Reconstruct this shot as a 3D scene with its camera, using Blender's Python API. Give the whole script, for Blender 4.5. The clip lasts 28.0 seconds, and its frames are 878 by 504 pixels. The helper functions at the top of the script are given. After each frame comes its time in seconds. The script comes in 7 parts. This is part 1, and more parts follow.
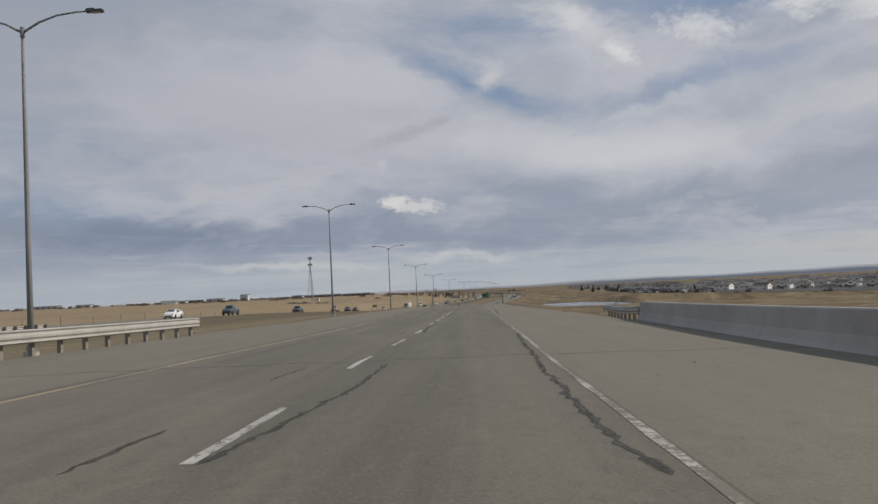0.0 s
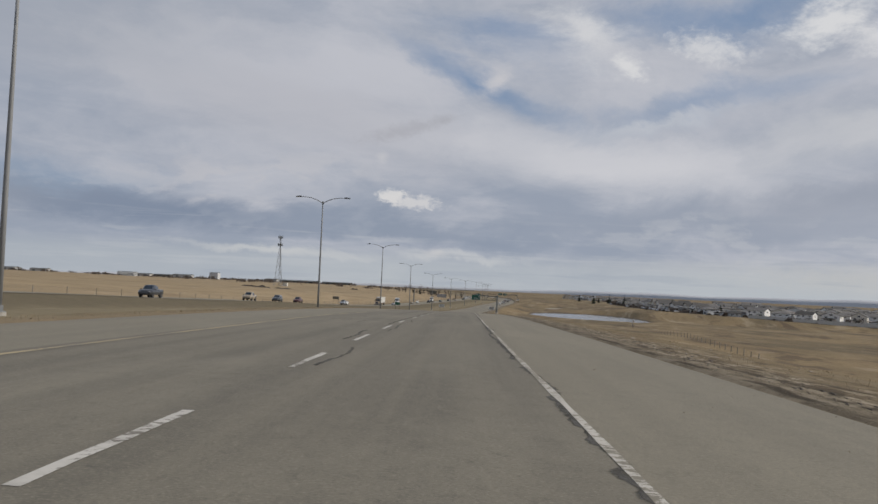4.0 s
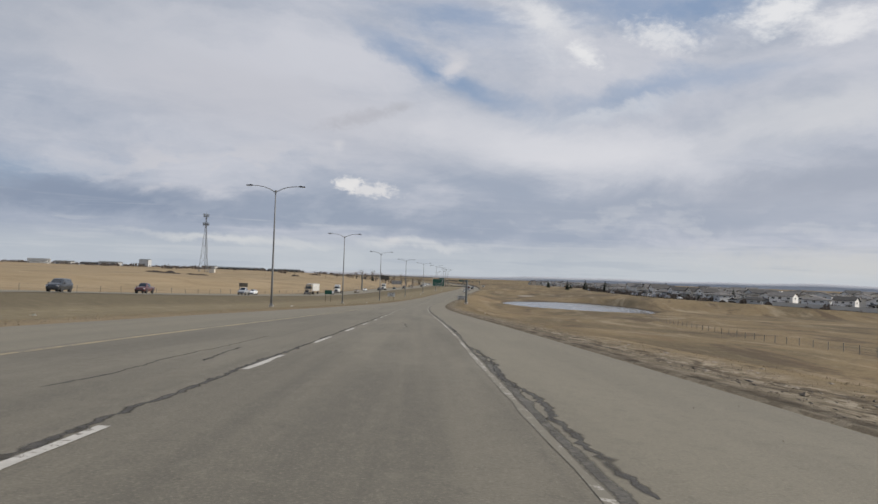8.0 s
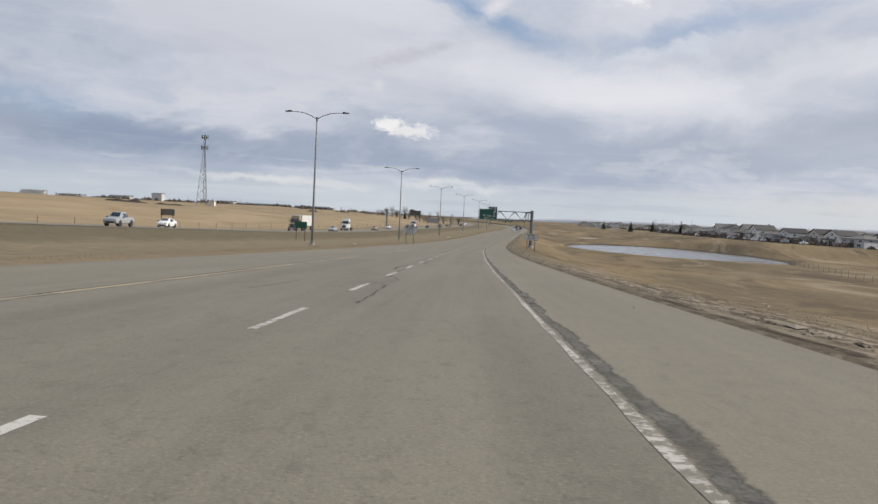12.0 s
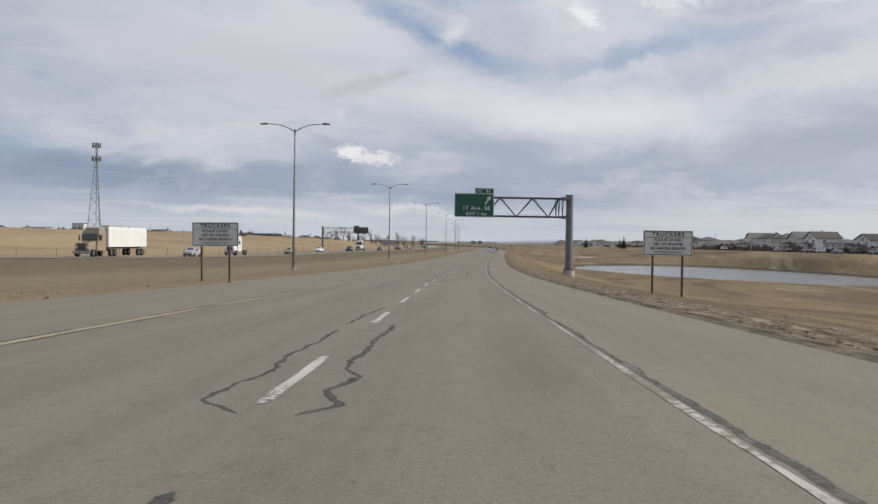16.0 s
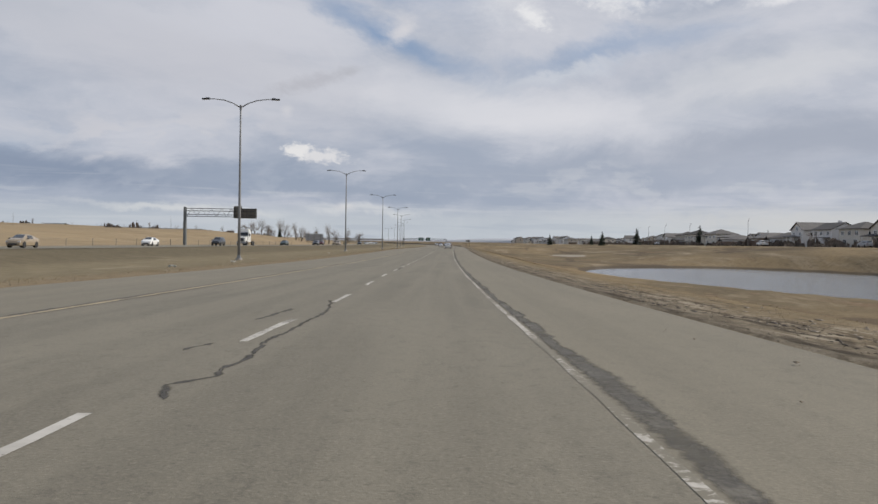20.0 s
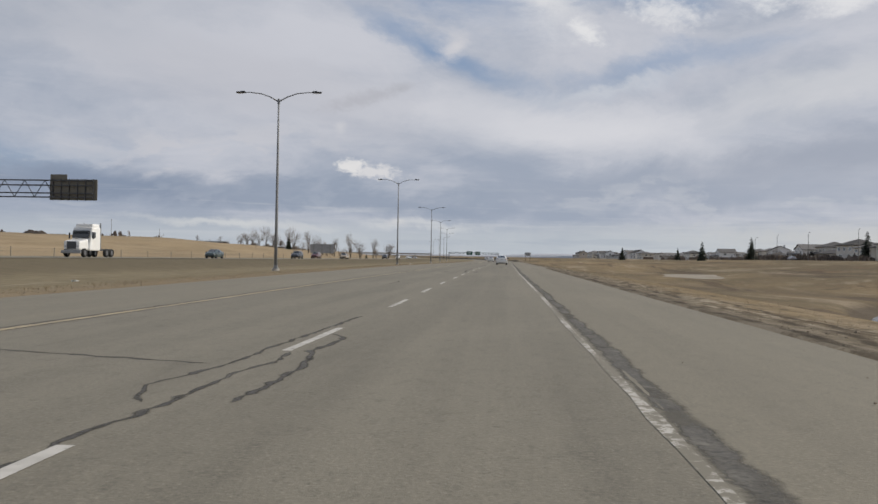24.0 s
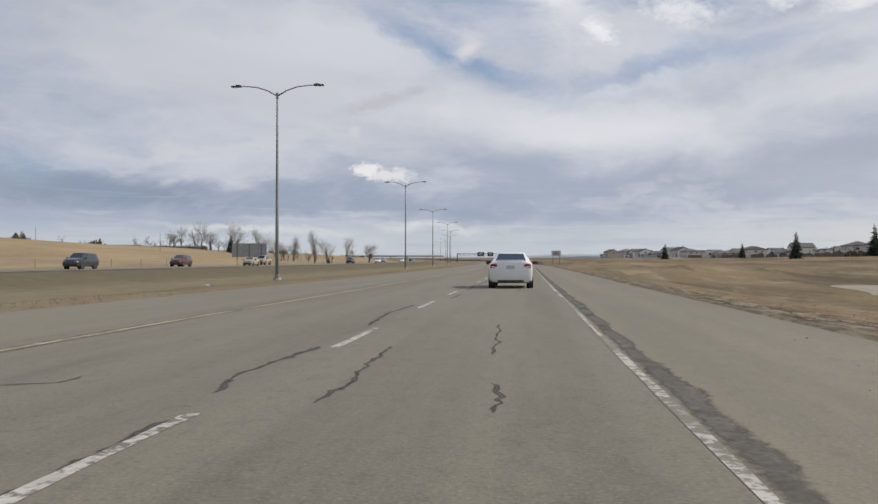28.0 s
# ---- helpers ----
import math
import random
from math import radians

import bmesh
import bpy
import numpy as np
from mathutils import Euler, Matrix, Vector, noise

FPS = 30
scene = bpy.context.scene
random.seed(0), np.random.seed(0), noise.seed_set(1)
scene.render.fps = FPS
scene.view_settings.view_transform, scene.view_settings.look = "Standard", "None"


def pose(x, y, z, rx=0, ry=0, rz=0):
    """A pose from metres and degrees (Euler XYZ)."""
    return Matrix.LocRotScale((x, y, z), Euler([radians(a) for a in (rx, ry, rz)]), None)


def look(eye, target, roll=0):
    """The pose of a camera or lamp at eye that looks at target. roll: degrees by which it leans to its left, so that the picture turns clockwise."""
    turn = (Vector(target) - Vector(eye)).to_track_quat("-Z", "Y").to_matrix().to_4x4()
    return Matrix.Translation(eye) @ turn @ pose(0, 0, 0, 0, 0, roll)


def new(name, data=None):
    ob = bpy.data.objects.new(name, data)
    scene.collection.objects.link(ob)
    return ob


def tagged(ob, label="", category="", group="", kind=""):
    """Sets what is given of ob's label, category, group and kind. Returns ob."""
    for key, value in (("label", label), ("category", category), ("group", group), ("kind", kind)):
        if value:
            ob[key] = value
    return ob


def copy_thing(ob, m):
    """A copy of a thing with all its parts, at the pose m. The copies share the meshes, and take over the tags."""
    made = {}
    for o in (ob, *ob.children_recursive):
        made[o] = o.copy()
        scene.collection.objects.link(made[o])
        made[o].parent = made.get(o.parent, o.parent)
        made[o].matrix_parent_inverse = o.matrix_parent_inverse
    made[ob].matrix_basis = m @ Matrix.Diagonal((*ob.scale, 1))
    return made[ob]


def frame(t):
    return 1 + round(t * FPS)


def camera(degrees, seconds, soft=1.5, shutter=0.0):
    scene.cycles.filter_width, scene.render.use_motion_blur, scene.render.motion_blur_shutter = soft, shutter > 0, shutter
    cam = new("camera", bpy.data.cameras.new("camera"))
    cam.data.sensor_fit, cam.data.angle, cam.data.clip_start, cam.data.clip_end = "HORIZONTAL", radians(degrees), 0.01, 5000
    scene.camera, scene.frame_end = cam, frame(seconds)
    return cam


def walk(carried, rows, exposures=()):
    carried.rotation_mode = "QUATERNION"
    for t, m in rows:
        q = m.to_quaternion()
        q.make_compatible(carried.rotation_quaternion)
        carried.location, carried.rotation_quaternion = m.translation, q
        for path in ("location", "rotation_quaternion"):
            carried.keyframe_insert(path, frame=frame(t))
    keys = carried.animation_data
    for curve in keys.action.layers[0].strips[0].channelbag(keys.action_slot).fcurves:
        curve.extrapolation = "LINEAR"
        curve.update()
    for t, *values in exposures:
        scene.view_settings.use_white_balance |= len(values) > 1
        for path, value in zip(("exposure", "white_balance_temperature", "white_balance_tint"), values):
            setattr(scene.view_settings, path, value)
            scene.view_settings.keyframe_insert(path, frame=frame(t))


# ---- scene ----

# ---- camera: seconds, x, y, z, yaw, pitch, roll ----
cam = camera(52.78, 28.0)
PATH = [
    (0.0, 0.00, 0.02, 12.03, 7.54, 2.39, -2.69),
    (0.5, -1.17, 12.26, 11.85, 7.51, 2.68, -2.13),
    (1.0, -2.35, 24.54, 11.69, 7.67, 2.81, 1.97),
    (1.5, -3.52, 36.88, 11.53, 7.82, 2.59, 2.67),
    (2.0, -4.69, 49.30, 11.39, 7.73, 1.82, 2.90),
    (2.5, -5.85, 61.83, 11.25, 7.40, 1.15, 1.83),
    (3.5, -8.18, 87.25, 11.00, 7.07, 1.81, 2.35),
    (4.5, -10.54, 113.17, 10.74, 6.73, 2.47, 2.86),
    (5.0, -11.73, 126.31, 10.59, 5.53, 2.31, 3.57),
    (5.5, -12.94, 139.55, 10.43, 4.96, 2.25, 3.35),
    (6.0, -14.18, 152.87, 10.23, 4.17, 2.57, 2.44),
    (6.5, -15.44, 166.25, 10.00, 4.12, 2.73, 1.43),
    (7.0, -16.73, 179.70, 9.73, 4.25, 2.78, 1.90),
    (7.5, -18.03, 193.22, 9.43, 4.27, 2.63, 1.85),
    (8.0, -19.34, 206.80, 9.09, 4.26, 1.57, 1.99),
    (8.5, -20.66, 220.45, 8.73, 4.44, 0.31, 1.93),
    (9.0, -21.98, 234.16, 8.34, 4.65, -0.50, 1.50),
    (9.5, -23.30, 247.92, 7.93, 4.83, -2.05, 0.95),
    (10.0, -24.61, 261.72, 7.51, 5.05, -2.20, 0.96),
    (10.5, -25.92, 275.56, 7.09, 5.40, -2.15, 1.40),
    (11.0, -27.23, 289.43, 6.67, 5.90, -2.25, 1.85),
    (11.5, -28.52, 303.31, 6.25, 6.32, -2.19, 2.31),
    (12.0, -29.82, 317.20, 5.83, 6.64, -2.30, 2.64),
    (12.5, -31.10, 331.08, 5.43, 6.78, -2.87, 2.86),
    (13.5, -33.61, 358.79, 4.65, 6.91, -2.96, 1.12),
    (14.5, -35.94, 386.44, 3.92, 7.05, -3.04, -0.62),
    (15.0, -37.00, 400.24, 3.56, 6.36, -1.89, -1.02),
    (15.5, -37.98, 414.04, 3.23, 5.88, -0.71, -0.08),
    (16.0, -38.87, 427.84, 2.90, 4.48, -0.60, 0.80),
    (16.5, -39.65, 441.66, 2.59, 3.39, -0.64, 1.01),
    (17.0, -40.34, 455.49, 2.29, 1.72, -0.69, 1.94),
    (17.5, -40.93, 469.35, 2.02, 0.84, -0.83, 1.68),
    (18.0, -41.44, 483.25, 1.76, 0.73, -0.77, 1.53),
    (18.5, -41.88, 497.19, 1.52, 1.14, -1.01, 1.35),
    (19.0, -42.25, 511.16, 1.31, 1.23, -0.94, 1.00),
    (19.5, -42.57, 525.16, 1.11, 1.16, -0.81, 0.75),
    (20.0, -42.85, 539.16, 0.94, 1.11, -0.62, 0.88),
    (20.5, -43.10, 553.17, 0.79, 1.57, -0.52, 0.70),
    (21.0, -43.32, 567.16, 0.66, 2.72, -0.38, 0.66),
    (21.5, -43.52, 581.11, 0.55, 3.87, -0.31, 0.88),
    (22.5, -43.85, 608.82, 0.40, 4.12, -0.04, 1.01),
    (23.5, -44.11, 636.19, 0.33, 4.37, 0.24, 1.13),
    (24.0, -44.22, 649.73, 0.33, 4.48, 0.31, 1.03),
    (24.5, -44.31, 663.17, 0.34, 4.78, 0.48, 0.31),
    (25.0, -44.39, 676.52, 0.36, 5.17, 0.57, 0.68),
    (25.5, -44.46, 689.83, 0.38, 5.54, 0.47, 0.62),
    (26.0, -44.52, 703.09, 0.41, 5.70, 0.53, 1.00),
    (26.5, -44.57, 716.35, 0.42, 5.84, 0.61, 1.54),
    (27.0, -44.61, 729.60, 0.43, 5.59, 0.52, 0.27),
    (27.5, -44.64, 742.85, 0.43, 5.55, 0.73, 0.28),
    (28.0, -44.67, 756.11, 0.42, 5.57, 0.45, 0.04),
]


def aim(x, y, z, yaw, pitch, roll):
    return pose(x, y, z, 90 + pitch, 0, yaw) @ pose(0, 0, 0, 0, 0, roll)


EXPOSURES = [(0.0, -0.47), (1.0, -0.25), (2.0, -0.16), (5.0, -0.5), (6.5, -0.38), (8.0, -0.2), (10.0, -0.03), (12.0, 0.0), (15.0, 0.0), (17.0, -0.16), (19.0, -0.14), (21.0, -0.22), (24.0, -0.25), (26.0, -0.26), (28.0, -0.1)]
walk(cam, [(row[0], aim(*row[1:])) for row in PATH], exposures=EXPOSURES)

# ---- the road's line: middle of the driven lane, x y z ----
ROAD_LINE = [
    (4.82, -49.14, 11.75),
    (2.47, -24.46, 11.31),
    (0.11, 0.03, 10.91),
    (-2.26, 24.54, 10.57),
    (-4.59, 49.29, 10.27),
    (-6.94, 74.47, 10.01),
    (-9.39, 100.13, 9.75),
    (-12.06, 126.28, 9.47),
    (-14.44, 152.84, 9.11),
    (-16.78, 179.68, 8.61),
    (-19.40, 206.79, 7.98),
    (-22.01, 234.14, 7.22),
    (-24.61, 261.71, 6.39),
    (-27.35, 289.42, 5.55),
    (-29.86, 317.20, 4.71),
    (-32.36, 344.95, 3.92),
    (-34.59, 372.64, 3.16),
    (-36.58, 400.26, 2.45),
    (-38.37, 427.87, 1.78),
    (-39.84, 455.52, 1.17),
    (-41.19, 483.26, 0.64),
    (-42.21, 511.17, 0.19),
    (-42.90, 539.16, -0.18),
    (-43.44, 567.16, -0.46),
    (-43.85, 595.01, -0.66),
    (-44.11, 622.55, -0.76),
    (-44.35, 649.73, -0.79),
    (-44.47, 676.52, -0.76),
    (-44.69, 703.09, -0.71),
    (-44.75, 729.60, -0.69),
    (-44.76, 756.11, -0.70),
    (-44.77, 782.66, -0.74),
    (-44.75, 809.27, -0.82),
]

# ---- world, sun, exposure ----
SUN_EL, SUN_DIR = radians(36), Vector((0.985, 0.17, 0)).normalized()
sun = new("sun", bpy.data.lights.new("sun", "SUN"))
sun.data.energy, sun.data.angle, sun.data.color = 4.6, radians(0.9), (1.0, 0.925, 0.815)
sun.matrix_world = look((0, 0, 60), (-SUN_DIR.x * 50, -SUN_DIR.y * 50, 60 - 50 * math.tan(SUN_EL)))


class Nodes:
    """A short way to write node trees."""

    def __init__(self, tree):
        self.tree = tree
        tree.nodes.clear()

    def add(self, kind, settings=None, **links):
        node = self.tree.nodes.new(kind)
        for key, value in (settings or {}).items():
            if key == "noise":
                node.noise_dimensions = value
            elif key == "operation":
                node.operation = value
            elif key == "blend":
                node.blend_type, node.data_type = value, "RGBA"
            elif key == "clamp":
                node.use_clamp = value
        for key, value in links.items():
            name = key.replace("_", " ")
            slot = node.inputs[int(name[1:])] if name[0] == "i" and name[1:].isdigit() else node.inputs[name]
            if isinstance(value, bpy.types.NodeSocket):
                self.tree.links.new(value, slot)
            else:
                slot.default_value = value
        return node

    def math(self, operation, a, b=0.0, c=0.0, clamp=False):
        node = self.add("ShaderNodeMath", {"operation": operation, "clamp": clamp}, i0=a, i1=b)
        if operation in ("MULTIPLY_ADD", "SMOOTH_MIN", "SMOOTH_MAX"):
            if isinstance(c, bpy.types.NodeSocket):
                self.tree.links.new(c, node.inputs[2])
            else:
                node.inputs[2].default_value = c
        return node.outputs[0]

    def step(self, value, low, high, a=0.0, b=1.0):
        node = self.add("ShaderNodeMapRange", None, Value=value, From_Min=low, From_Max=high, To_Min=a, To_Max=b)
        node.interpolation_type = "SMOOTHSTEP"
        return node.outputs[0]

    def mix(self, amount, a, b, blend="MIX"):
        node = self.tree.nodes.new("ShaderNodeMix")
        node.data_type, node.blend_type = "RGBA", blend
        for slot, value in ((0, amount), (6, a), (7, b)):
            if isinstance(value, bpy.types.NodeSocket):
                self.tree.links.new(value, node.inputs[slot])
            elif slot == 0:
                node.inputs[0].default_value = value
            else:
                node.inputs[slot].default_value = (*value[:3], 1)
        return node.outputs[2]

    def noise(self, vector, scale, detail=4.0, rough=0.55, warp=0.0):
        return self.add("ShaderNodeTexNoise", None, Vector=vector, Scale=scale, Detail=detail, Roughness=rough, Distortion=warp).outputs[0]

    def xyz(self, x, y, z=0.0):
        return self.add("ShaderNodeCombineXYZ", None, X=x, Y=y, Z=z).outputs[0]


def build_world():
    world = bpy.data.worlds.new("sky")
    scene.world = world
    world.use_nodes = True
    n = Nodes(world.node_tree)
    sky = n.tree.nodes.new("ShaderNodeTexSky")
    sky.sky_type, sky.sun_disc = "NISHITA", False
    sky.sun_elevation, sky.sun_rotation = SUN_EL, math.atan2(SUN_DIR.x, SUN_DIR.y)
    blue = n.add("ShaderNodeVectorMath", {"operation": "SCALE"}, i0=sky.outputs[0])
    blue.inputs["Scale"].default_value = 0.085
    way = n.tree.nodes.new("ShaderNodeTexCoord").outputs["Generated"]
    part = n.add("ShaderNodeSeparateXYZ", None, i0=way)
    x, y, z = part.outputs
    # azimuth to the left of the road and elevation, in degrees
    az = n.math("MULTIPLY", n.math("ARCTAN2", n.math("MULTIPLY", x, -1.0), y), 57.296)
    el = n.math("MULTIPLY", n.math("ARCSINE", z), 57.296)
    # torn edges: every form below is laid out on a warped sky
    sky_map = n.xyz(n.math("MULTIPLY", az, 0.075), n.math("MULTIPLY", el, 0.15), 0.3)
    warp = n.add("ShaderNodeTexNoise", None, Vector=sky_map, Scale=1.0, Detail=9.0, Roughness=0.62, Distortion=0.35)
    shift = n.add("ShaderNodeSeparateColor", None, i0=warp.outputs["Color"])
    az2 = n.math("ADD", az, n.math("MULTIPLY", n.math("SUBTRACT", shift.outputs[0], 0.5), 13.0))
    el2 = n.math("ADD", el, n.math("MULTIPLY", n.math("SUBTRACT", shift.outputs[1], 0.5), 6.5))
    # clouds lie on a sheet seen at a slant, so they flatten towards the horizon
    slant = n.math("ADD", n.math("MAXIMUM", z, 0.0), 0.12)
    sheet_map = n.xyz(n.math("DIVIDE", x, slant), n.math("DIVIDE", y, slant))
    fine = n.noise(sheet_map, 1.5, 9.0, 0.62, 0.8)
    billow = n.noise(n.xyz(n.math("MULTIPLY", az2, 0.045), n.math("MULTIPLY", el2, 0.10), 1.7), 1.0, 8.0, 0.55, 0.2)
    tuft = n.noise(n.xyz(n.math("MULTIPLY", az, 0.35), n.math("MULTIPLY", el, 0.6), 4.0), 1.0, 9.0, 0.72, 0.3)

    crisp = n.noise(n.xyz(n.math("MULTIPLY", az, 1.3), n.math("MULTIPLY", el, 2.0), 9.0), 1.0, 8.0, 0.62, 0.4)

    def spot(a0, e0, wa, we, tilt, soft=1.0, warped=True, ragged=0.0):
        """A soft ellipse in the sky; tilt lifts its left end."""
        c, s = math.cos(radians(tilt)), math.sin(radians(tilt))
        da, de = n.math("SUBTRACT", az2 if warped else az, a0), n.math("SUBTRACT", el2 if warped else el, e0)
        p = n.math("ADD", n.math("MULTIPLY", da, c / wa), n.math("MULTIPLY", de, s / wa))
        q = n.math("ADD", n.math("MULTIPLY", da, -s / we), n.math("MULTIPLY", de, c / we))
        r = n.math("SQRT", n.math("ADD", n.math("MULTIPLY", p, p), n.math("MULTIPLY", q, q)))
        if ragged:
            r = n.math("ADD", r, n.math("MULTIPLY", n.math("SUBTRACT", tuft if warped else crisp, 0.5), ragged))
        return n.step(r, 1.0 + 0.15 * soft, 1.0 - 0.85 * soft)

    def lay(under, mask, much, tone):
        return n.mix(n.math("MULTIPLY", mask, much), under, tone)

    # the veil of cloud: pale, greyer where thick
    grey = n.step(n.math("ADD", n.math("MULTIPLY", billow, 0.78), n.math("MULTIPLY", fine, 0.22)), 0.37, 0.62)
    veil = n.mix(grey, (0.40, 0.455, 0.56), (0.67, 0.685, 0.75))
    # broad light and dark parts
    veil = lay(veil, spot(16, 10.5, 17, 3.6, 6), 0.6, (0.58, 0.59, 0.65))
    veil = lay(veil, spot(-3, 8.6, 15, 3.0, 6), 0.8, (0.82, 0.82, 0.86))
    veil = lay(veil, spot(-20, 10.2, 10, 2.0, -8), 0.6, (0.80, 0.80, 0.82))
    veil = lay(veil, spot(30, 15, 14, 5, 0), 0.6, (0.49, 0.52, 0.59))
    veil = lay(veil, spot(-21, 6.3, 15, 1.9, -6), 0.85, (0.41, 0.45, 0.54))
    veil = lay(veil, spot(-9, 4.2, 18, 1.5, 0), 0.75, (0.40, 0.45, 0.55))
    veil = lay(veil, spot(25, 4.3, 15, 1.5, 2), 0.97, (0.285, 0.345, 0.46))
    veil = lay(veil, spot(44, 4.6, 16, 2.4, 0), 0.8, (0.36, 0.40, 0.48))
    veil = lay(veil, spot(10, 4.0, 12, 1.0, 3), 0.85, (0.335, 0.395, 0.505))
    # heaped tops along the dark bank's upper edge
    heaps = n.noise(n.xyz(n.math("MULTIPLY", az, 0.28), n.math("MULTIPLY", el, 0.62), 2.3), 1.0, 7.0, 0.55, 0.1)
    veil = lay(veil, n.math("MULTIPLY", spot(22, 6.2, 15, 1.3, -3), n.step(heaps, 0.46, 0.56)), 0.8, (0.66, 0.665, 0.715))
    veil = lay(veil, n.math("MULTIPLY", spot(14, 3.6, 22, 1.2, 0), n.step(heaps, 0.54, 0.66)), 0.4, (0.50, 0.545, 0.63))
    veil = lay(veil, n.math("MULTIPLY", spot(-14, 3.6, 20, 1.6, 0), n.step(heaps, 0.52, 0.62)), 0.5, (0.62, 0.645, 0.70))
    # the lighter strip along the horizon
    veil = lay(veil, n.math("MULTIPLY", n.step(el, 2.7, 1.1), n.step(billow, 0.3, 0.6, 0.7, 1.0)), 0.85, (0.60, 0.645, 0.685))
    veil = lay(veil, spot(18, 1.9, 9, 0.45, 0, 1.0), 0.65, (0.77, 0.78, 0.78))
    veil = lay(veil, spot(5, 2.3, 5, 0.5, 0, 1.0), 0.6, (0.75, 0.765, 0.78))
    veil = lay(veil, spot(-23, 1.5, 15, 1.3, 0, 1.1, False, 0.8), 0.75, (0.68, 0.68, 0.675))
    veil = lay(veil, spot(-8, 1.9, 10, 0.6, -2, 1.2, False, 0.8), 0.4, (0.62, 0.645, 0.68))
    streaks = n.noise(n.xyz(n.math("MULTIPLY", az, 0.09), n.math("MULTIPLY", el, 1.5), 6.1), 1.0, 6.0, 0.6, 0.3)
    veil = lay(veil, n.math("MULTIPLY", n.step(el, 5.5, 3.0), n.step(streaks, 0.53, 0.66)), 0.25, (0.70, 0.72, 0.75))
    veil = lay(veil, n.math("MULTIPLY", n.step(el, 5.5, 3.0), n.step(streaks, 0.46, 0.33)), 0.25, (0.38, 0.44, 0.54))
    # gaps that show the blue: one slanting lane, bending up again to the right, and the open sky above it
    holes = n.math("MULTIPLY", spot(4.0, 13.5, 8.4, 1.35, 23, 1.4, True, 0.5), 0.9)
    holes = n.math("MAXIMUM", holes, n.math("MULTIPLY", spot(-9.5, 12.3, 10.5, 1.25, -9, 1.4, True, 0.6), 0.62))
    holes = n.math("MAXIMUM", holes, n.math("MULTIPLY", spot(3.0, 16.2, 7.5, 1.5, 12, 1.4, True, 0.9), 0.7))
    holes = n.math("MAXIMUM", holes, n.math("MULTIPLY", spot(-10.0, 17.2, 10.0, 2.2, -4, 1.3, True, 0.9), 0.8))
    holes = n.math("MAXIMUM", holes, n.math("MULTIPLY", spot(31.0, 5.8, 9.0, 1.2, 0, 1.3, True, 0.8), 0.5))
    holes = n.math("MAXIMUM", holes, n.math("MULTIPLY", n.step(el, 20, 34), n.step(fine, 0.42, 0.6)))
    skyblue = n.mix(0.6, blue.outputs[0], (0.21, 0.36, 0.63))
    out = n.mix(n.math("MULTIPLY", holes, 0.9), veil, skyblue)
    # white heaps and torn wisps
    out = lay(out, spot(-2.6, 16.0, 4.6, 1.7, 24, 1.2, True, 1.8), 0.9, (0.84, 0.845, 0.87))
    out = lay(out, spot(-4.7, 14.3, 1.5, 0.7, 30, 1.0, False, 1.8), 0.85, (0.92, 0.92, 0.93))
    out = lay(out, spot(-9.6, 15.3, 2.9, 1.1, 10, 1.2, False, 2.2), 0.8, (0.86, 0.865, 0.89))
    out = lay(out, spot(-15.2, 16.6, 3.8, 1.2, -8, 1.1, True, 2.2), 0.9, (0.93, 0.93, 0.94))
    out = lay(out, spot(-20.0, 15.6, 3.6, 1.0, -5, 1.1, True, 2.2), 0.85, (0.90, 0.90, 0.92))
    out = lay(out, spot(-6.5, 11.2, 7.0, 0.5, -6, 1.4, True, 0.7), 0.55, (0.76, 0.78, 0.82))
    out = lay(out, spot(3.8, 13.3, 1.4, 0.9, -42, 1.2, False, 1.0), 0.75, (0.78, 0.765, 0.79))
    out = lay(out, spot(9.0, 5.45, 2.2, 0.6, 4, 0.8, False, 2.4), 0.85, (0.84, 0.83, 0.84))
    out = lay(out, spot(10.2, 5.8, 1.1, 0.55, 0, 0.7, False, 2.2), 0.9, (0.88, 0.87, 0.87))
    out = lay(out, spot(7.3, 2.2, 0.9, 0.3, 0, 1.0, False, 0.8), 0.6, (0.78, 0.77, 0.78))
    out = lay(out, spot(11.0, 8.2, 0.5, 0.5, 0, 1.2, False, 0.9), 0.45, (0.78, 0.77, 0.79))
    out = lay(out, spot(9.6, 10.0, 3.6, 0.6, -15, 1.1, False, 1.6), 0.6, (0.50, 0.505, 0.555))
    out = lay(out, spot(7.2, 10.8, 1.2, 0.4, -10, 1.2, False, 0.8), 0.5, (0.50, 0.51, 0.555))
    back = n.add("ShaderNodeBackground", None, Color=out, Strength=1.0)
    n.add("ShaderNodeOutputWorld", None, Surface=back.outputs[0])


build_world()


